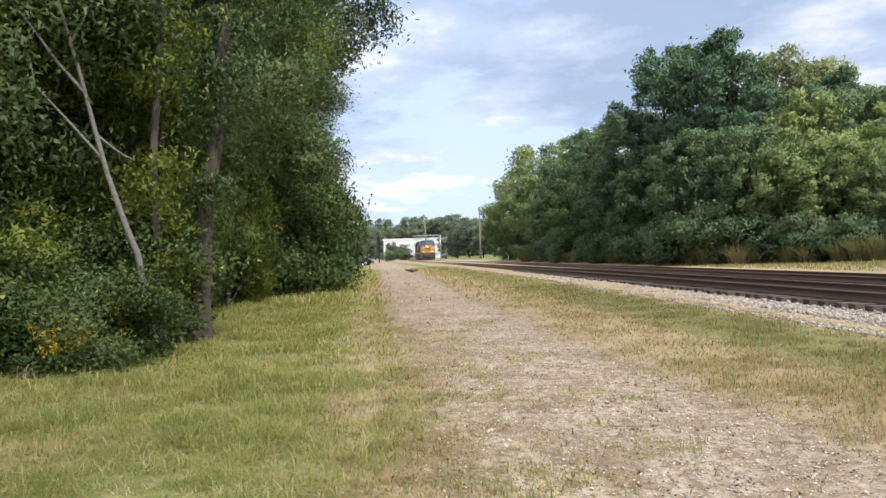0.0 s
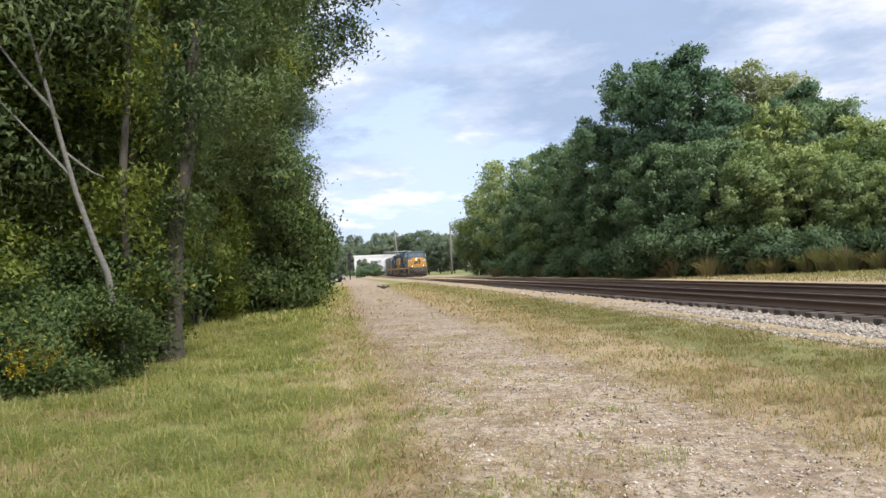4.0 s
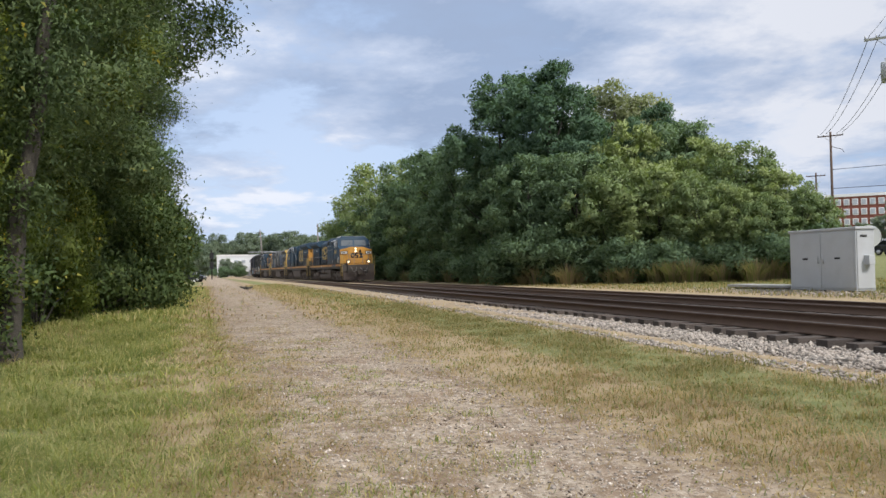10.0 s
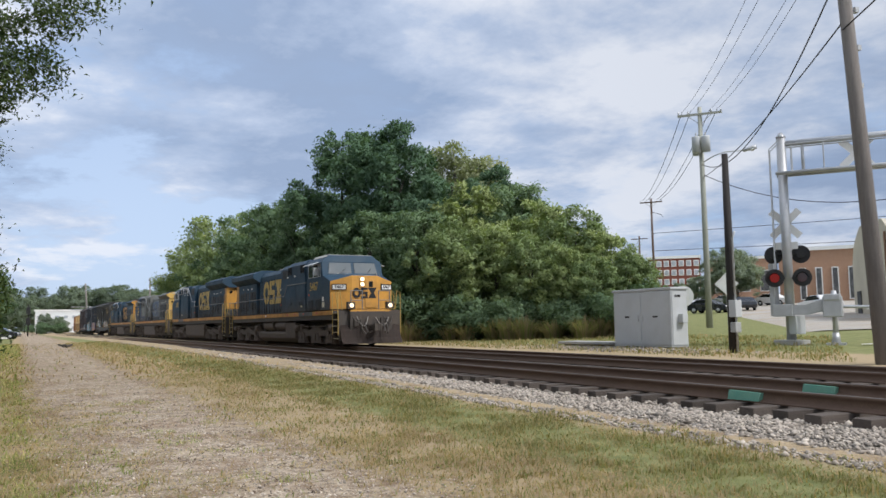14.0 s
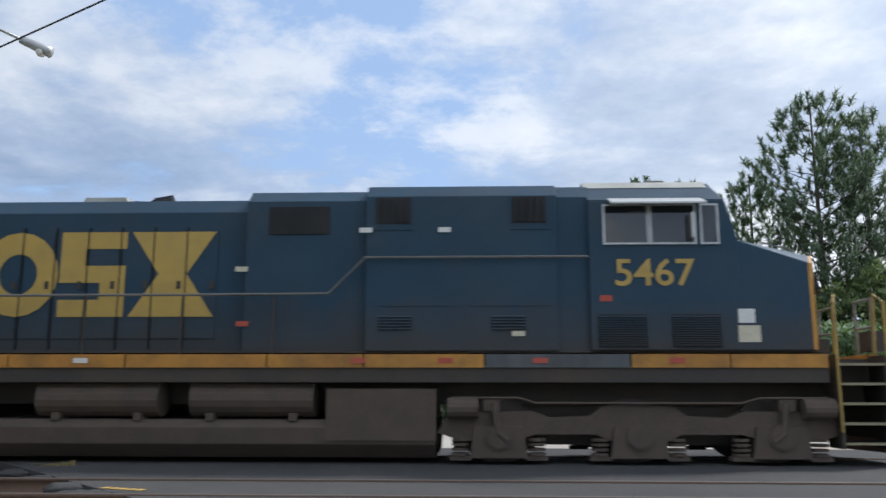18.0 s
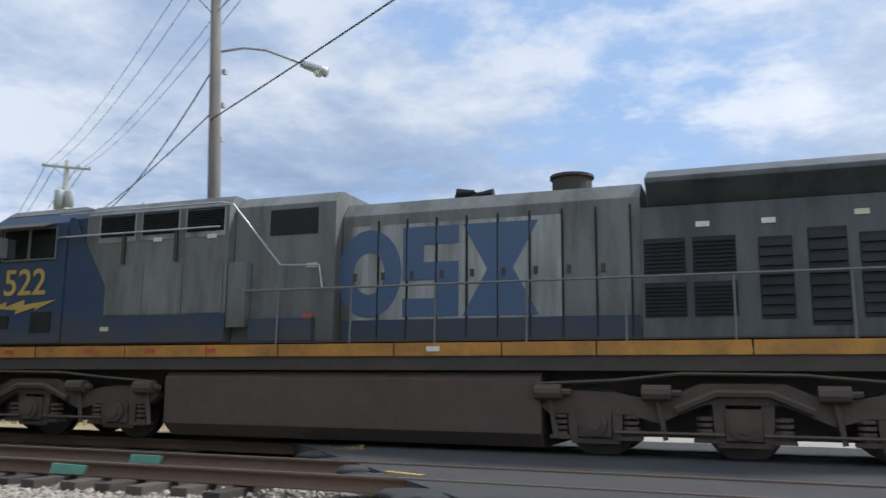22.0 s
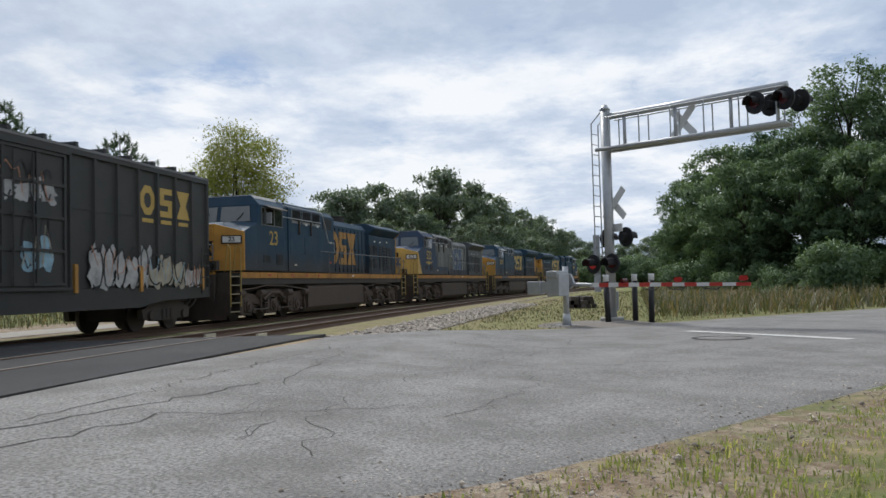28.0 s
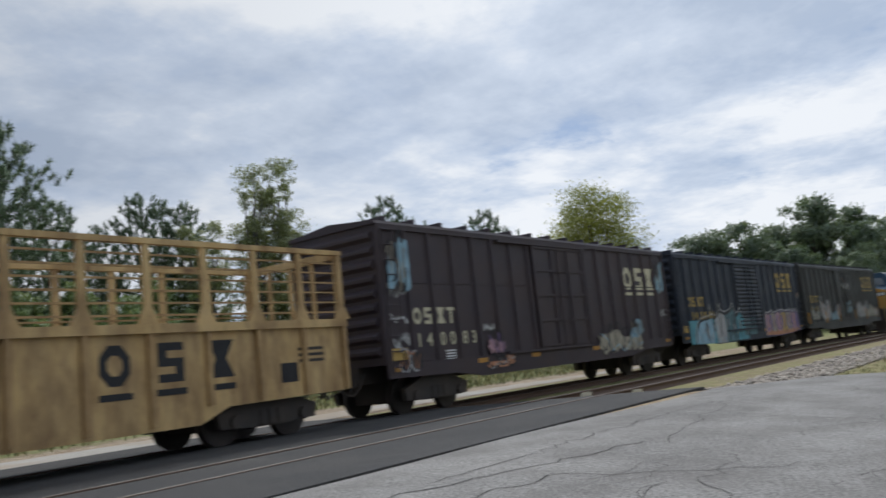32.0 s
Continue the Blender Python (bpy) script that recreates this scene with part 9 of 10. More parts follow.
def cantilever(label, x, y, height, reach, arm_angle, face, lit):
    """Signal cantilever: post with ladder, truss arm with rail, crossbucks, flashers. arm_angle: degrees from +x."""
    z0 = float(land(x, y))
    home = thing("signal_cantilever", label, "railway signal", at=pose(x, y, z0))
    lone_box("footing", (-0.45, -0.35, -0.2), (0.45, 0.35, 0.16), CONCRETE, home, bevel=0.03)
    lone_tube("post", [(0, 0, 0.1), (0, 0, height)], 0.15, SILVER, home, None, 16)
    lone_tube("post_cap", [(0, 0, height), (0, 0, height + 0.06), (0, 0, height + 0.16)], 0.17, SILVER, home, 0.07, 12)
    d = Vector((math.cos(radians(arm_angle)), math.sin(radians(arm_angle)), 0))
    p = Vector((-d.y, d.x, 0))
    up, lo = height - 0.22, height - 1.25
    lone_tube("upper_chord", [d * -0.1 + Vector((0, 0, up)), d * reach + Vector((0, 0, up))], 0.10, SILVER, home, None, 12)
    for s in (-1, 1):
        lone_tube("lower_chord", [d * -0.2 + p * 0.28 * s + Vector((0, 0, lo)), d * reach + p * 0.28 * s + Vector((0, 0, lo))], 0.06, SILVER, home, None, 8)
        lone_tube("guard_rail", [d * 0.15 + p * 0.30 * s + Vector((0, 0, lo + 0.95)), d * reach + p * 0.30 * s + Vector((0, 0, lo + 0.95))], 0.022, SILVER, home, None, 6)
        for k in range(6):
            q = d * (0.3 + (reach - 0.5) * k / 5) + p * 0.30 * s
            lone_tube("rail_post", [q + Vector((0, 0, lo)), q + Vector((0, 0, lo + 0.95))], 0.022, SILVER, home, None, 6)
    bm = bmesh.new()
    a, b = d * 0.1, d * reach
    v = [bm.verts.new(q + Vector((0, 0, lo + 0.04 * k))) for k in (0, 1) for q in (a - p * 0.28, b - p * 0.28, b + p * 0.28, a + p * 0.28)]
    for f in ((0, 1, 2, 3), (4, 5, 6, 7), (0, 1, 5, 4), (1, 2, 6, 5), (2, 3, 7, 6), (3, 0, 4, 7)):
        bm.faces.new([v[i] for i in f])
    part("walkway_grating", bm, SIGN_BACK, home)
    for k in (0.12, 0.42, 0.72, 0.95):
        lone_tube("hanger", [d * reach * k + Vector((0, 0, lo)), d * reach * k + Vector((0, 0, up))], 0.05, SILVER, home, None, 8)
    # ladder behind the post
    for s in (-0.2, 0.2):
        lone_tube("ladder_rail", [-d * 0.38 + p * s + Vector((0, 0, 1.9)), -d * 0.38 + p * s + Vector((0, 0, height - 0.4)), -d * 0.05 + p * s + Vector((0, 0, height - 0.1))], 0.02, SILVER, home, None, 6)
    z = 2.0
    while z < height - 0.4:
        lone_tube("ladder_rung", [-d * 0.38 - p * 0.2 + Vector((0, 0, z)), -d * 0.38 + p * 0.2 + Vector((0, 0, z))], 0.014, SILVER, home, None, 5)
        z += 0.32
    lone_box("ladder_guard", (-0.46 * d.x - 0.1, -0.46 * d.y - 0.1, 0.95), (-0.46 * d.x + 0.1, -0.46 * d.y + 0.1, 2.7), SILVER, home)
    lone_box("junction_box", (0.12, -0.22, 0.35), (0.42, 0.2, 0.95), CABINET_GREY, home, bevel=0.02)
    f = Vector((math.cos(radians(face)), math.sin(radians(face)), 0))
    crossbuck(home, tuple(f * 0.24 + Vector((0, 0, height - 2.9))), face, False)
    crossbuck(home, tuple(d * reach * 0.42 + f * 0.30 + Vector((0, 0, lo + 0.55))), face, False)
    bm = bmesh.new()
    add_box(bm, -0.02, 0.02, -0.35, 0.35, -0.12, 0.12)
    t = part("track_count_sign", bm, SIGN_WHITE, home)
    t.matrix_local = pose(*(f * 0.22 + Vector((0, 0, height - 3.65))), 0, 0, face)
    g = Vector((-f.y, f.x, 0))
    for k, (s, zz, q) in enumerate(((1, height - 3.95, 1), (-1, height - 3.95, 1), (1, height - 4.75, -1), (-1, height - 4.75, -1))):
        off = f * 0.32 * q + g * 0.42 * s
        lone_tube("lamp_bracket", [(0, 0, zz), tuple(off * 0.7 + Vector((0, 0, zz)))], 0.03, BLACK_PAINT, home, None, 6)
        flasher(home, tuple(off + Vector((0, 0, zz))), face if q > 0 else face + 180, lit and k % 2 == 0)
    for k, s in enumerate((0.88, 1.02)):
        for q in (1, -1):
            flasher(home, tuple(d * reach * s + f * 0.34 * q + Vector((0, 0, lo + 0.62))), face if q > 0 else face + 180, lit and k == 1 and q > 0)
    return home


def crossing_gate(label, x, y, arm_angle, length, droop=0.05):
    """Gate mechanism on its post with a lowered striped arm and counterweight."""
    z0 = float(land(x, y))
    home = thing("crossing_gate", label, "crossing gate", at=pose(x, y, z0, 0, 0, arm_angle))
    lone_box("base", (-0.28, -0.28, -0.1), (0.28, 0.28, 0.06), SILVER, home)
    lone_tube("post", [(0, 0, 0), (0, 0, 1.72)], 0.085, SILVER, home, None, 12)
    lone_tube("post_collar", [(0, 0, 0.05), (0, 0, 0.38)], 0.14, SILVER, home, 0.10, 12)
    lone_box("mechanism", (-0.30, -0.46, 0.88), (0.26, -0.08, 1.52), SILVER, home, "grey gate mechanism", 0.03)
    lone_box("mechanism_cover", (-0.26, -0.50, 1.40), (0.22, -0.06, 1.60), SILVER, home, "", 0.03)
    bm = bmesh.new()
    add_prism(bm, [(-1.55, 0.98), (-1.45, 1.30), (-0.85, 1.28), (-0.2, 1.52), (0.1, 1.50), (0.25, 1.22), (0.05, 1.08), (-0.3, 1.08), (-0.8, 0.96)], "y", 0.10, 0.16)
    part("counterweight_arm", bm, SILVER, home)
    lone_box("counterweight", (-1.85, 0.02, 0.92), (-1.25, 0.24, 1.32), SILVER, home, "", 0.02)
    arm = part("gate_arm_tube", tube_mesh([(0.2, 0.13, 1.20), (1.0, 0.13, 1.18)], 0.05), SILVER, home)
    n = int(length / 0.42)
    for k in range(n):
        a = 0.9 + (length - 0.9) * k / n
        b = 0.9 + (length - 0.9) * (k + 1) / n
        sink = droop * (a / length) ** 1.3
        bm = bmesh.new()
        w = 0.06 - 0.025 * k / n
        add_prism(bm, [(a, 1.18 - sink - w), (b, 1.18 - sink - w), (b, 1.18 - sink + w), (a, 1.18 - sink + w)], "y", 0.115, 0.145)
        part("arm_band", bm, RED_BAND if k % 2 else WHITE_BAND, home)
    for q in (0.36, 0.66, 0.97):
        bm = bmesh.new()
        add_tube(bm, [(length * q, 0.05, 1.27), (length * q, 0.22, 1.27)], 0.06, 10)
        part("arm_lamp", bm, RED_LIGHT if q > 0.6 else LAMP_OFF, home)
    for q in (0.44, 0.58, 0.75):
        lone_tube("arm_cable", [(length * q, 0.15, 1.2), (length * q + 0.25, 0.15, 1.04), (length * q + 0.6, 0.15, 1.02), (length * q + 0.85, 0.15, 1.18)], 0.014, CABLE, home, None, 5)
    return home


def tube_mesh(pts, r, sides=8):
    bm = bmesh.new()
    add_tube(bm, pts, r, sides)
    return bm


ACROSS = math.degrees(math.atan2(ROAD_N.y, ROAD_N.x))
ALONG = math.degrees(math.atan2(ROAD_W.y, ROAD_W.x))
cantilever("silver signal cantilever with crossbucks across the tracks", -20.0, 21.7, 6.95, 5.4, ACROSS - 3, ALONG, True)
crossing_gate("lowered red and white gate on the far side", -18.6, 22.1, ACROSS - 8, 4.8, 0.2)
cantilever("silver signal cantilever with ladder beside the pavement", 25.6, 0.2, 6.55, 5.5, 240, ALONG + 180, True)
crossing_gate("lowered red and white gate beside the pavement", 23.6, 1.45, ACROSS + 180, 6.2)
for k, (bx, by) in enumerate(((24.6, 0.30), (25.5, -0.5), (25.0, -0.95))):
    home = thing("bollard", "black protective post with a white top", "bollard", "posts around the signal", pose(bx, by, float(land(bx, by)), 1.5 * (k - 1), 1.0 * k))
    lone_tube("post", [(0, 0, -0.2), (0, 0, 1.26)], 0.085, BLACK_PAINT, home, None, 14)
    lone_tube("white_top", [(0, 0, 1.26), (0, 0, 1.42), (0, 0, 1.46)], 0.087, SIGN_WHITE, home, None, 14)
mound = bmesh.new()
bmesh.ops.create_uvsphere(mound, u_segments=24, v_segments=8, radius=1)
for v in mound.verts:
    v.co = Vector((24.6 + v.co.x * 2.3, 0.6 + v.co.y * 1.9, float(land(24.6, 0.6)) - 0.03 + v.co.z * 0.11 + 0.03 * noise.noise(v.co * 5)))
me = finish(mound, "signal_island", True)
me.materials.append(BALLAST)
tagged(new("gravel_island", me), "low island of pale gravel under the signal", "gravel", kind="structure")


def relay_cabinet():
    x, y = -23.55, 18.72
    z0 = float(land(x, y)) + 0.02
    home = thing("relay_cabinet", "light grey steel relay cabinet on a gravel pad", "cabinet", at=pose(x, y, z0, 0, 0, 2))
    lone_box("plinth", (-1.42, -0.50, -0.3), (1.55, 0.50, 0.02), BLACK_PAINT, home)
    lone_box("body", (-1.50, -0.55, 0.02), (1.50, 0.55, 1.98), CABINET_GREY, home, "", 0.02)
    lone_box("lid", (-1.55, -0.60, 1.98), (1.55, 0.60, 2.06), CABINET_GREY, home, "", 0.02)
    for a, b in ((-1.45, -0.02), (0.02, 1.45)):
        d = lone_box("door", (a, -0.575, 0.10), (b, -0.55, 1.92), CABINET_GREY, home)
        mid = (a + b) / 2
        lone_box("vent_slot", (mid - 0.12, -0.59, 1.04), (mid + 0.12, -0.575, 1.10), BLACK_PAINT, d)
        lone_tube("door_handle", [(b - 0.1 if a < 0 else a + 0.1, -0.61, 0.9), (b - 0.1 if a < 0 else a + 0.1, -0.61, 1.15)], 0.015, SIGN_BACK, d)
    lone_box("side_door", (1.50, -0.48, 0.10), (1.525, 0.48, 1.92), CABINET_GREY, home)
    lone_box("power_box", (1.525, -0.1, 0.85), (1.73, 0.25, 1.15), CABINET_GREY, home, "", 0.02)
    for k in range(5):
        lone_box("nameplate_bar", (1.526, -0.3 + 0.08 * k, 1.72), (1.532, -0.24 + 0.08 * k, 1.80), BLACK_PAINT, home)
    home.scale = (1.02, 0.66, 1.0)
    slab = thing("concrete_slab", "flat pale concrete slab lying beside the cabinet", "slab", at=pose(-27.0, 18.6, float(land(-27.0, 18.6)) + 0.08, 0, 0, 3))
    lone_box("slab", (-1.6, -0.5, 0), (1.7, 0.5, 0.10), CONCRETE, slab, bevel=0.02)
    rng = np.random.default_rng(9)
    px, py = rng.normal(-24.5, 2.0, 2500), rng.normal(18.0, 0.6, 2500)
    tagged(new("gravel_pad", stones("gravel_pad", px, py, land(px, py), (0.02, 0.05), STONE, rng)), "loose grey stones round the cabinet", "gravel", kind="stuff")


relay_cabinet()


def road_sign(label, x, y, height, shape, face, mat):
    home = thing("road_sign", label, "road sign", at=pose(x, y, float(land(x, y)), 0, 0, face))
    lone_tube("sign_post", [(0, 0, -0.2), (0, 0, height)], 0.03, SIGN_BACK, home)
    bm = bmesh.new()
    if shape == "round":
        add_tube(bm, [(0, -0.05, height - 0.4), (0, -0.035, height - 0.4)], 0.46, 24)
    else:
        s = 0.52
        add_prism(bm, [(0, height - 0.4 - s), (s, height - 0.4), (0, height - 0.4 + s), (-s, height - 0.4)], "y", -0.05, -0.035)
    part("sign_plate", bm, mat, home)
    return home


road_sign("round pale metal sign seen from behind", *polar(49.3, 37.0), 2.2, "round", 45, SIGN_WHITE)
road_sign("white diamond-shaped sign beside the street", *polar(46.5, 40.0), 2.7, "diamond", 45, SIGN_WHITE)

# ---- buildings and parked cars ----
CREAM = surface("cream_render", (0.54, 0.50, 0.40), 0.85, other=(0.47, 0.43, 0.34), scale=0.7, grain=0.1, dirt=(0.36, 0.32, 0.25), dirt_amount=0.35, dirt_scale=0.6, stretch=(1, 1, 0.4))
YELLOW_BLOCK = surface("yellow_cream_blockwork", (0.60, 0.52, 0.34), 0.85, other=(0.53, 0.46, 0.31), scale=0.9, grain=0.12, dirt=(0.40, 0.34, 0.24), dirt_amount=0.3)
ROOF_DARK = surface("dark_roofing_felt", (0.060, 0.068, 0.080), 0.8, other=(0.085, 0.092, 0.102), scale=0.4, grain=0.15)
TRIM_PALE = surface("pale_green_trim", (0.56, 0.60, 0.54), 0.6)
RUST_PIPE = surface("rusty_downpipe", (0.20, 0.11, 0.06), 0.8)
OLD_PANE = surface("dusty_dark_pane", (0.05, 0.052, 0.055), 0.25, other=(0.12, 0.12, 0.12), scale=2, spec=0.5)
RED_BRICK = surface("red_brick_wall", (0.24, 0.085, 0.06), 0.85, other=(0.18, 0.065, 0.05), scale=2, grain=0.2)
TAN_BRICK = surface("tan_brick_wall", (0.36, 0.22, 0.145), 0.85, other=(0.30, 0.18, 0.12), scale=2, grain=0.2)
WHITE_WALL = surface("white_metal_wall", (0.66, 0.67, 0.67), 0.6, other=(0.58, 0.59, 0.60), scale=0.3)
WINDOW_PALE = surface("pale_window", (0.40, 0.43, 0.46), 0.2, spec=0.6)


def shed():
    """Low cream shed with a taller block and a wing, facing the tracks along y = 36."""
    z = float(land(-16, 36)) - 0.3
    home = thing("shed", "low cream-rendered workshop with a flat pale-trimmed roof", "building", at=pose(0, 36, z))
    lone_box("wall", (-19.9, 0, 0), (-12.3, 9, 4.75), CREAM, home)
    lone_box("roof", (-20.1, -0.25, 4.75), (-12.25, 9.2, 4.95), TRIM_PALE, home, "pale green roof edge")
    lone_box("tall_block", (-12.3, -0.25, 0), (-7.9, 8, 6.15), CREAM, home)
    lone_box("parapet", (-12.45, -0.4, 6.15), (-7.75, 8.1, 6.35), TRIM_PALE, home)
    lone_box("wing", (-7.9, 0.0, 0), (-3.2, 7, 4.6), CREAM, home)
    lone_box("wing_roof", (-7.9, -0.2, 4.6), (-3.0, 7.2, 4.78), TRIM_PALE, home)
    for x in (-13.4, -12.3, -6.2):
        lone_box("pilaster", (x, -0.33, 0), (x + 0.55, -0.0, 4.74), CREAM, home)
    lone_tube("downpipe", [(-19.6, -0.12, 0.5), (-19.6, -0.12, 4.75)], 0.07, TRIM_PALE, home)
    lone_tube("wall_pipe", [(-19.2, -0.08, 1.3), (-16.9, -0.08, 1.2), (-16.9, -0.08, 1.0)], 0.035, SIGN_BACK, home)
    lone_box("wall_band", (-12.0, -0.28, 4.35), (-8.2, -0.25, 4.42), RUST_PIPE, home)
    w = lone_box("window", (-11.85, -0.29, 0.85), (-8.6, -0.25, 2.85), OLD_PANE, home, "dusty boarded industrial window")
    for k in range(5):
        x = -11.85 + 3.25 * k / 4
        lone_box("window_bar", (x - 0.04, -0.32, 0.85), (x + 0.04, -0.29, 2.85), RUST_PIPE, w)
    lone_box("window_bar", (-11.85, -0.32, 1.85), (-8.6, -0.29, 1.92), RUST_PIPE, w)
    lone_box("loading_dock", (-13.8, -1.4, 0.0), (-8.0, -0.26, 0.78), BLACK_PAINT, home, "dark wooden loading dock", 0.03)
    lone_box("electric_box", (-4.9, -0.3, 1.0), (-4.1, 0, 2.3), CABINET_GREY, home)
    for x in (-5.2, -4.4, -3.9):
        lone_tube("conduit", [(x, -0.06, 0.6), (x, -0.06, 4.4)], 0.03, SIGN_BACK, home)


def vaulted_hall():
    """Long barrel-roofed hall behind the shed, with a curved, bayed end wall."""
    e, d = Vector((-0.80, 0.60)), Vector((0.60, 0.80))
    o = Vector((-29.2, 43.5)) - e * 1.9
    z = float(land(-30, 46)) - 0.1
    ang = math.degrees(math.atan2(e.y, e.x))
    home = thing("vaulted_hall", "cream hall with a dark barrel-vaulted roof", "building", at=pose(o.x, o.y, z, 0, 0, ang))
    W, L, eave, crest = 21.0, 42.0, 4.5, 6.9       # local x across the end wall, local -y along the hall
    for x0, x1, lo, hi in ((0.0, 7.0, eave, 6.6), (7.0, 12.2, 6.0, 6.2), (12.2, 15.2, 6.0, 6.2), (15.2, W, 6.0, 4.2)):
        bm = bmesh.new()
        w = x1 - x0
        top = [(x0 + w * k / 14, max(lo + (crest - lo) * min(1.0, k / 5) ** 0.5 if k < 7 else hi + (crest - hi) * min(1.0, (14 - k) / 6) ** 0.5, 0.5)) for k in range(15)]
        add_prism(bm, [(x0, 0)] + top + [(x1, 0)], "y", -0.3, 0.0)
        part("end_wall", bm, CREAM, home)
    bm = bmesh.new()
    add_box(bm, 0, 0.3, -L, -0.3, 0, eave)
    part("side_wall", bm, YELLOW_BLOCK, home, "yellow-cream block side wall")
    bm = bmesh.new()
    add_box(bm, W - 0.3, W, -L, -0.3, 0, eave)
    part("side_wall", bm, YELLOW_BLOCK, home)
    bm = bmesh.new()
    roof = [(x, zz - 0.08) for x, zz in [(0.0, eave), (0.35, 5.3), (0.9, 6.0), (1.6, 6.5), (2.6, crest - 0.1), (7, crest - 0.1), (14, crest - 0.3), (19, 6.0), (W, 4.3)]]
    rings = [[bm.verts.new((x, y, zz + 0.06 * q)) for x, zz in roof] for y in (-0.31, -L) for q in (0, 1)]
    for k in range(len(roof) - 1):
        bm.faces.new((rings[1][k], rings[1][k + 1], rings[3][k + 1], rings[3][k]))
        bm.faces.new((rings[0][k], rings[2][k], rings[2][k + 1], rings[0][k + 1]))
    part("roof", bm, ROOF_DARK, home, "dark barrel-vaulted roof")
    lone_box("eave_band", (-0.08, -L, eave - 0.25), (0.0, -0.3, eave), SIGN_WHITE, home)
    for x in (7.0, 12.2, 15.2):
        lone_tube("downpipe", [(x, 0.12, 0.2), (x, 0.12, 5.9)], 0.08, RUST_PIPE, home)
        lone_box("buttress", (x - 0.9, 0.0, 0), (x - 0.35, 0.12, 5.6), CREAM, home)
    v = lone_box("vent", (9.0, 0.0, 4.7), (9.8, 0.05, 6.1), SIGN_BACK, home)
    for k in range(8):
        lone_box("vent_slat", (9.0, 0.05, 4.78 + 0.16 * k), (9.8, 0.09, 4.86 + 0.16 * k), BLACK_PAINT, v)
    lone_box("door", (19.0, 0.0, 0.0), (20.0, 0.06, 2.1), BLACK_PAINT, home)
    lone_tube("radio_mast", [(6.0, -25, 6.5), (6.0, -25, 15.5)], 0.06, SIGN_BACK, home, 0.03)
    lone_tube("roof_pipe", [(3.5, -12, 6.5), (3.5, -12, 8.2)], 0.08, SIGN_BACK, home)


def block(name, label, az0, az1, dist, z0, z1, mat, rows, cols, depth=18, pane=WINDOW_PALE, win=(0.5, 0.5)):
    a, b = Vector(polar(az0, dist)), Vector(polar(az1, dist))
    d = b - a
    home = thing(name, label, "building", at=pose(a.x, a.y, 0, 0, 0, math.degrees(math.atan2(d.y, d.x))))
    w = d.length
    lone_box("wall", (0, 0, z0), (w, depth, z1), mat, home)
    lone_box("roof", (-0.2, -0.2, z1), (w + 0.2, depth + 0.2, z1 + 0.45), SIGN_WHITE, home)
    for r in range(rows):
        for c in range(cols):
            x = w * (c + 0.5) / cols
            z = z0 + (z1 - z0) * (r + 0.45) / rows
            hw, hh = w / cols * win[0] / 2, (z1 - z0) / rows * win[1] / 2
            f = lone_box("window", (x - hw - 0.12, -0.12, z - hh - 0.12), (x + hw + 0.12, -0.02, z + hh + 0.12), SIGN_WHITE, home)
            lone_box("pane", (x - hw, -0.16, z - hh), (x + hw, -0.12, z + hh), pane, f)
    return home


def distant_buildings():
    block("brick_building", "red brick building with white-framed windows", 51.6, 48.2, 150, 5.5, 12.0, RED_BRICK, 4, 7)
    b = block("brick_building", "tan brick building beyond the street", 43.3, 38.6, 112, 2.0, 9.6, TAN_BRICK, 1, 5, pane=OLD_PANE, win=(0.3, 0.5))
    block("brick_building", "pale tan building with a long flat roof", 47.6, 43.4, 150, 4.5, 11.4, TAN_BRICK, 1, 3, pane=OLD_PANE)
    h = block("warehouse", "long white warehouse far down the line", 92.4, 87.9, 262, 0.5, 6.7, WHITE_WALL, 2, 9, pane=WINDOW_PALE, win=(0.5, 0.28))
    # railway signals and structures far down the line
    s = thing("railway_signal", "dark signal mast far down the line", "railway signal", at=pose(*polar(92.75, 140), 0.4))
    lone_tube("mast", [(0, 0, 0), (0, 0, 4.8)], 0.09, POLE_BLACK, s)
    for z in (2.3, 3.9):
        lone_box("signal_head", (-0.3, -0.3, z - 0.55), (0.3, 0.3, z + 0.55), BLACK_PAINT, s)
    g = thing("signal_bridge", "slim steel signal cantilever far down the line", "railway signal", at=pose(*polar(88.4, 185), 0.4, 0, 0, 175))
    lone_tube("post", [(0, 0, 0), (0, 0, 5.6)], 0.14, SILVER, g)
    for z in (5.0, 5.55):
        lone_tube("arm", [(0, 0, z), (0, 6.3, z)], 0.09, SILVER, g)
    for az, d, h2, lean in ((89.3, 175, 10.0, -0.7), (85.6, 160, 10.2, 0.0)):
        utility_pole("weathered utility pole far down the line", *polar(az, d), h2, POLE_WOOD, 0, lean=(0.0, lean), r=0.2)
    lone = thing("equipment_box", "small pale box beside the far crossing", "cabinet", at=pose(*polar(94.0, 118), 0.3))
    lone_box("box", (-0.6, -0.6, 0), (0.6, 0.6, 1.2), SIGN_WHITE, lone)


CAR_WHITE = surface("white_car_paint", (0.70, 0.70, 0.70), 0.25, spec=0.6, grain=0.0, amount=0.1)
CAR_DARK = surface("dark_car_paint", (0.02, 0.022, 0.026), 0.22, spec=0.6, grain=0.0, amount=0.1)
CAR_SILVER = surface("silver_car_paint", (0.45, 0.46, 0.47), 0.28, 0.4, grain=0.0, amount=0.1)
TYRE = surface("tyre_rubber", (0.02, 0.02, 0.02), 0.9)


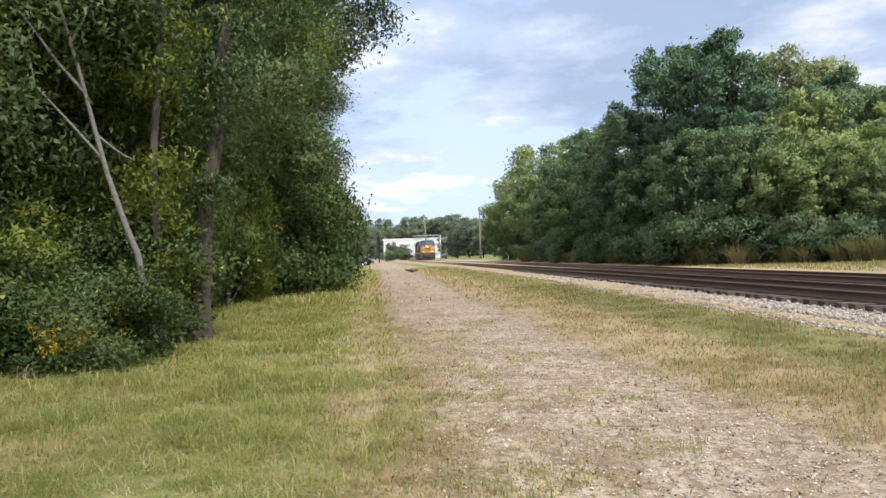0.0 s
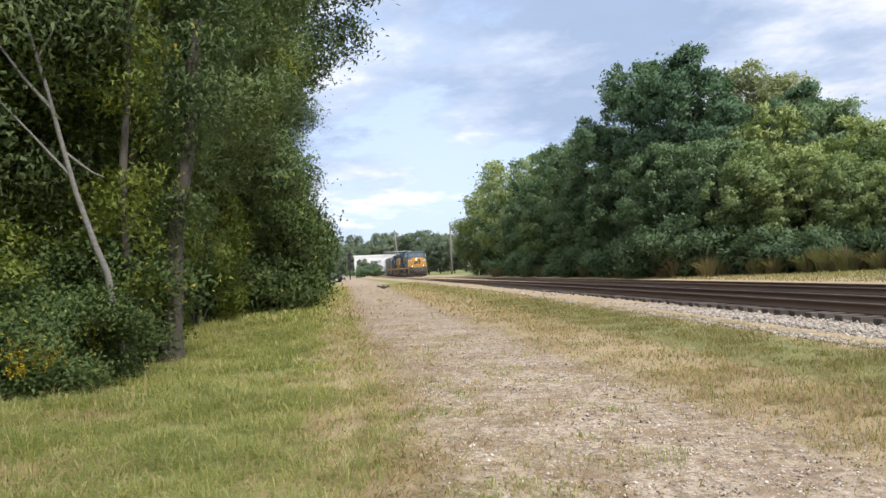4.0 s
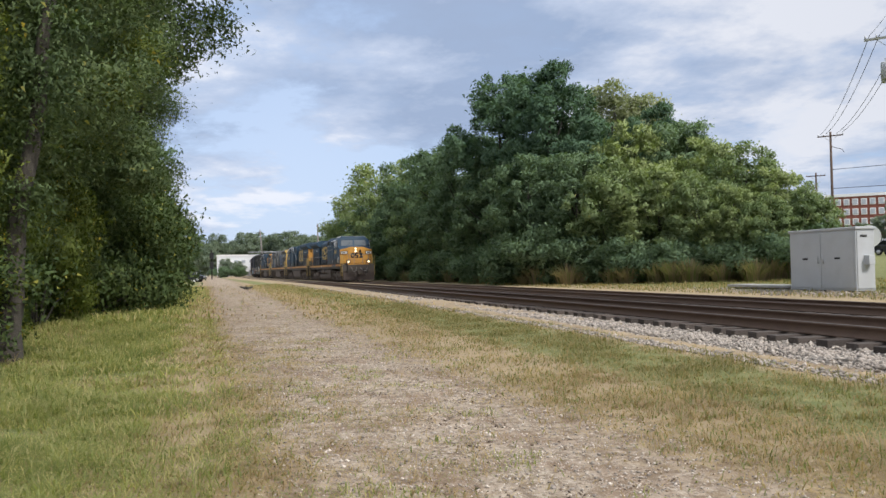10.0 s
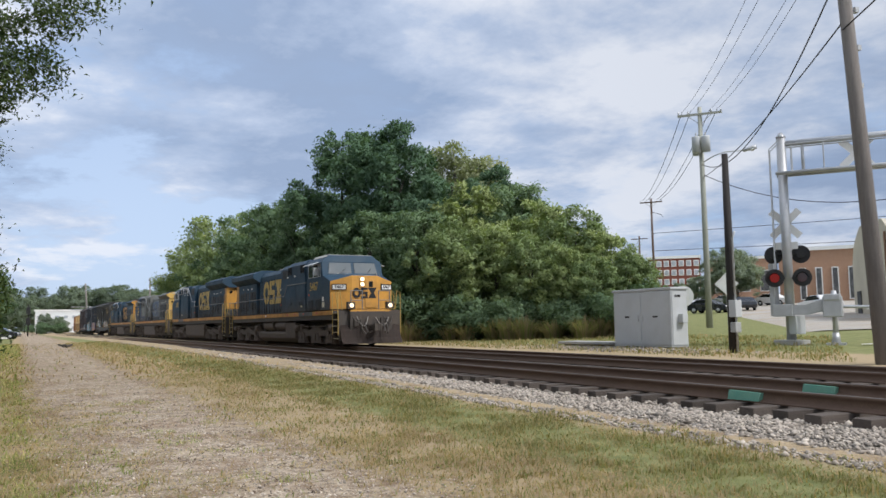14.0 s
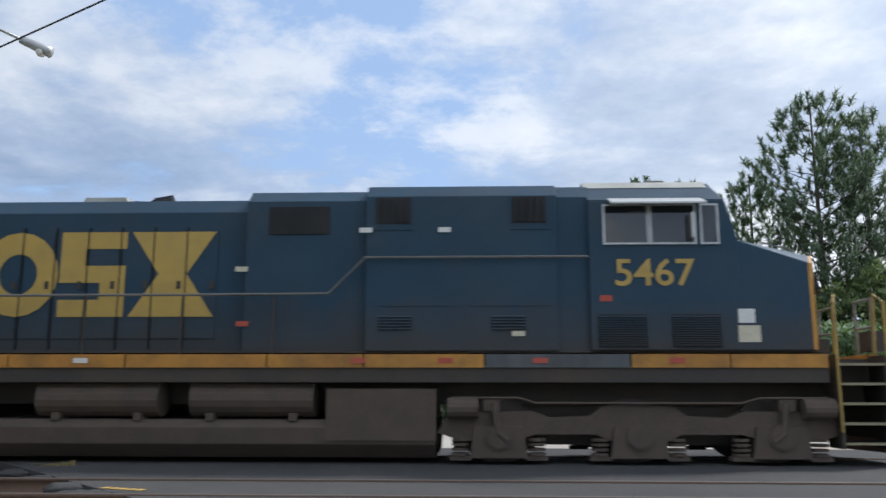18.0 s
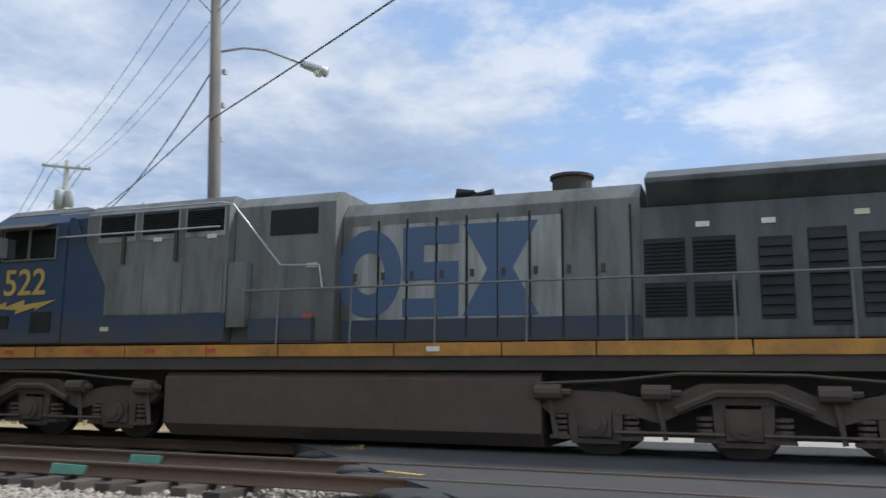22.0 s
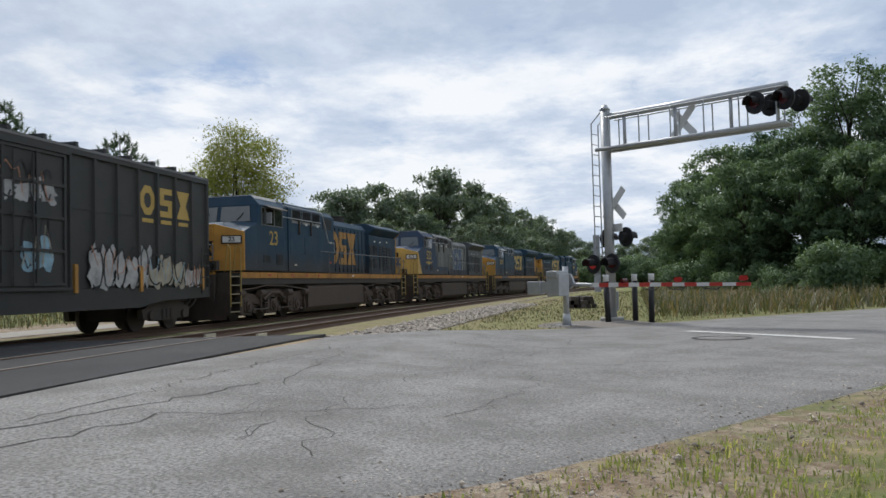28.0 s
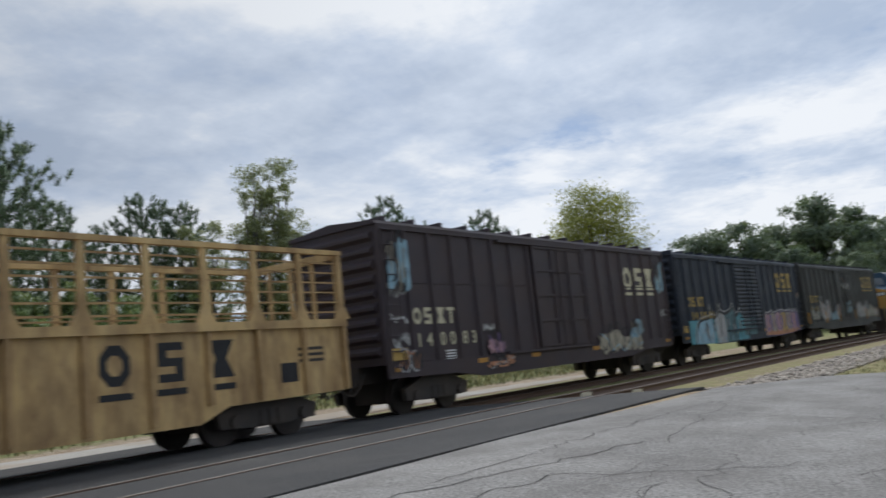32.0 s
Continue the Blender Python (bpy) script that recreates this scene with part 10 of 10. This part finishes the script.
def car(label, x, y, z, turn, paint):
    home = thing("car", label, "car", "cars parked beyond the crossing", pose(x, y, z, 0, 0, turn))
    bm = bmesh.new()
    add_prism(bm, [(-2.2, 0.30), (2.2, 0.30), (2.25, 0.62), (2.1, 0.82), (1.15, 0.95), (0.35, 1.42), (-1.0, 1.45), (-1.8, 1.02), (-2.2, 0.95), (-2.28, 0.6)], "y", -0.86, 0.86)
    for v in bm.verts:
        if v.co.z > 1.2:
            v.co.y *= 0.78
    part("body", bm, paint, home, bevel=0.05)
    for s in (-1, 1):
        bm = bmesh.new()
        add_prism(bm, [(0.95, 0.96), (0.30, 1.36), (-0.95, 1.39), (-1.55, 1.02)], "y", min(s * 0.80, s * 0.86), max(s * 0.80, s * 0.86))
        part("side_window", bm, DARK_GLASS, home)
        for wx in (-1.35, 1.38):
            w = lone_tube("wheel", [(wx, s * 0.70, 0.32), (wx, s * 0.88, 0.32)], 0.32, TYRE, home, None, 16)
            lone_tube("rim", [(wx, s * 0.88, 0.32), (wx, s * 0.89, 0.32)], 0.19, SIGN_BACK, w, None, 12)
        bm = bmesh.new()
        add_box(bm, 2.12, 2.24, min(s * 0.5, s * 0.8), max(s * 0.5, s * 0.8), 0.62, 0.76)
        part("headlamp", bm, SIGN_WHITE, home)
    return home


def parked_cars():
    for az, d, turn, paint, lb in ((41.0, 78, 160, CAR_WHITE, "white sedan parked beyond the crossing"), (47.7, 90, 20, CAR_DARK, "dark car parked beside the street"), (45.6, 92, 150, CAR_DARK, "black sedan parked beside the street"),
                                   (43.7, 108, 10, CAR_WHITE, "white pickup parked before the brick building"), (46.5, 120, 0, CAR_SILVER, "silver car parked far along the street")):
        x, y = polar(az, d)
        car(lb, x, y, float(land(x, y)), turn, paint)
    x, y = polar(94.3, 112)
    car("dark vehicle waiting at the far crossing", x, y, float(land(x, y)), 80, CAR_DARK)


shed()
vaulted_hall()
distant_buildings()
parked_cars()


# ---- marks on the ground ----
def ground_marks():
    def line(name, pts, w, mat, lift, parent, label=""):
        bm = bmesh.new()
        left, right = [], []
        for i, (x, y) in enumerate(pts):
            a, b = Vector(pts[max(i - 1, 0)]), Vector(pts[min(i + 1, len(pts) - 1)])
            d = (b - a).normalized()
            ww = w * (0.5 + 0.5 * abs(noise.noise((x * 2, y * 2, 4.0))) * 2) if mat is CRACK else w
            for lst, s in ((left, 1), (right, -1)):
                q = Vector((x, y)) + Vector((-d.y, d.x)) * ww * s
                lst.append(bm.verts.new((q.x, q.y, float(land(q.x, q.y)) + lift)))
        for k in range(len(pts) - 1):
            bm.faces.new((left[k], left[k + 1], right[k + 1], right[k]))
        return part(name, bm, mat, parent, label)
    home = thing("pavement_cracks", "dark filled cracks across the old pavement", "cracks", kind="structure")
    rnd = random.Random(77)
    def crack(x0, y0, x1, y1, wob, w):
        n = max(4, int(math.hypot(x1 - x0, y1 - y0) / 0.18))
        pts = []
        for k in range(n + 1):
            t = k / n
            q = wob * noise.noise((x0 + t * 9, y0, w * 50)) + wob * 0.4 * noise.noise((x0 + t * 40, y0, 3.0))
            dx, dy = x1 - x0, y1 - y0
            l = math.hypot(dx, dy)
            pts.append((x0 + dx * t - dy / l * q, y0 + dy * t + dx / l * q))
        line("crack", pts, w, CRACK, 0.026, home)
    for c in ((4.2, 5.6, 9.6, 4.35, 0.25, 0.016), (5.2, 4.7, 7.3, 4.4, 0.2, 0.014), (6.5, 5.3, 14.5, 5.2, 0.35, 0.012), (9.5, 4.3, 16.0, 5.0, 0.4, 0.010), (7.3, 4.4, 8.8, 2.2, 0.3, 0.010), (10.5, 2.6, 20.5, 0.6, 0.5, 0.009),
              (12.0, 4.2, 13.8, -2.0, 0.5, 0.008), (8.2, 1.6, 12.6, 1.0, 0.4, 0.008), (15.5, 3.4, 22.0, 2.6, 0.4, 0.009), (16.5, 1.2, 15.2, -5.0, 0.4, 0.008), (6.2, 2.4, 9.0, 3.2, 0.3, 0.008), (18.5, 4.6, 19.5, -4.5, 0.5, 0.008)):
        crack(*c)
    for k in range(26):
        x, y = rnd.uniform(6, 22), rnd.uniform(-4, 5.4)
        if 6.2 < 0.731 * x + 0.682 * y < 16.8:
            a = rnd.uniform(0, 6.28)
            l = rnd.uniform(0.6, 2.0)
            crack(x, y, x + math.cos(a) * l, y + math.sin(a) * l, 0.25, 0.005)
    lines = thing("road_markings", "worn white stop lines on the pavement", "road marking", kind="structure")
    line("stop_line", [(20.6 - 0.731 * k, -1.6 - 0.682 * k) for k in np.linspace(0, 4.2, 12)], 0.16, PAINT_LINE, 0.030, lines)
    line("stop_line", [(-17.6 + 0.731 * k, 22.0 + 0.682 * k) for k in np.linspace(0, 6.0, 12)], 0.16, PAINT_LINE, 0.045, lines)
    # a round cover and patch marks
    cover = thing("manhole_patch", "dark round patch in the pavement", "manhole", kind="structure")
    bm = bmesh.new()
    for r0, r1, m in ((0.50, 0.62, 0),):
        for k in range(28):
            a, b = 2 * math.pi * k / 28, 2 * math.pi * (k + 1) / 28
            bm.faces.new([bm.verts.new((18.2 + math.cos(t) * r, -2.1 + math.sin(t) * r, float(land(18.2, -2.1)) + 0.029)) for t, r in ((a, r0), (b, r0), (b, r1), (a, r1))])
    part("ring", bm, CRACK, cover)


ground_marks()


def rail_marks():
    """Painted survey patches on the rails' webs, a worn yellow mark at the crossing."""
    TEAL = surface("teal_spray_mark", (0.12, 0.34, 0.26), 0.7, other=(0.20, 0.36, 0.28), scale=12, amount=0.8)
    for x, off, mat in ((-8.37, -NEAR_TRACK - 0.7525, TEAL), (-8.48, -NEAR_TRACK + 0.7525, TEAL), (19.0, -NEAR_TRACK - 0.7525, STEP_EDGE), (19.2, -NEAR_TRACK + 0.7525, STEP_EDGE)):
        y = float(track_y(x)) + off
        home = thing("rail_mark", "sprayed marking patch on the rail", "paint mark", "marks on the rails", pose(x, y - 0.045, RAIL_Z - 0.10, 0, 0, 1.3))
        bm = bmesh.new()
        add_prism(bm, [(-0.28, -0.065), (0.26, -0.06), (0.29, 0.05), (-0.25, 0.06)], "y", -0.036, 0.03)
        part("patch", bm, mat, home)
    home = thing("yellow_mark", "worn yellow paint mark at the crossing's end", "paint mark", at=pose(-4.0, 8.9, 0.408, 0, 0, -20))
    for k in range(5):
        lone_box("stroke", (-0.28 + 0.12 * k, -0.02, 0), (-0.20 + 0.12 * k, 0.09, 0.004), YELLOW, home)


rail_marks()


def tie_pile():
    """Old sleepers heaped beside the line beyond the signal."""
    x, y = polar(-87.5, 40)
    home = thing("tie_pile", "heap of old dark wooden ties beside the ballast", "tie pile", at=pose(x, y, float(land(x, y)), 0, 0, 6))
    rnd = random.Random(4)
    for k in range(14):
        bm = bmesh.new()
        add_box(bm, -1.25, 1.25, -0.115, 0.115, -0.09, 0.09)
        t = part("tie", bm, TIE_WOOD, home, bevel=0.012)
        row, col = k // 5, k % 5
        t.matrix_local = pose(rnd.uniform(-0.25, 0.25), -0.6 + 0.27 * col + 0.13 * row, 0.09 + 0.185 * row, 0, 0, rnd.uniform(-5, 5))


tie_pile()

motions()
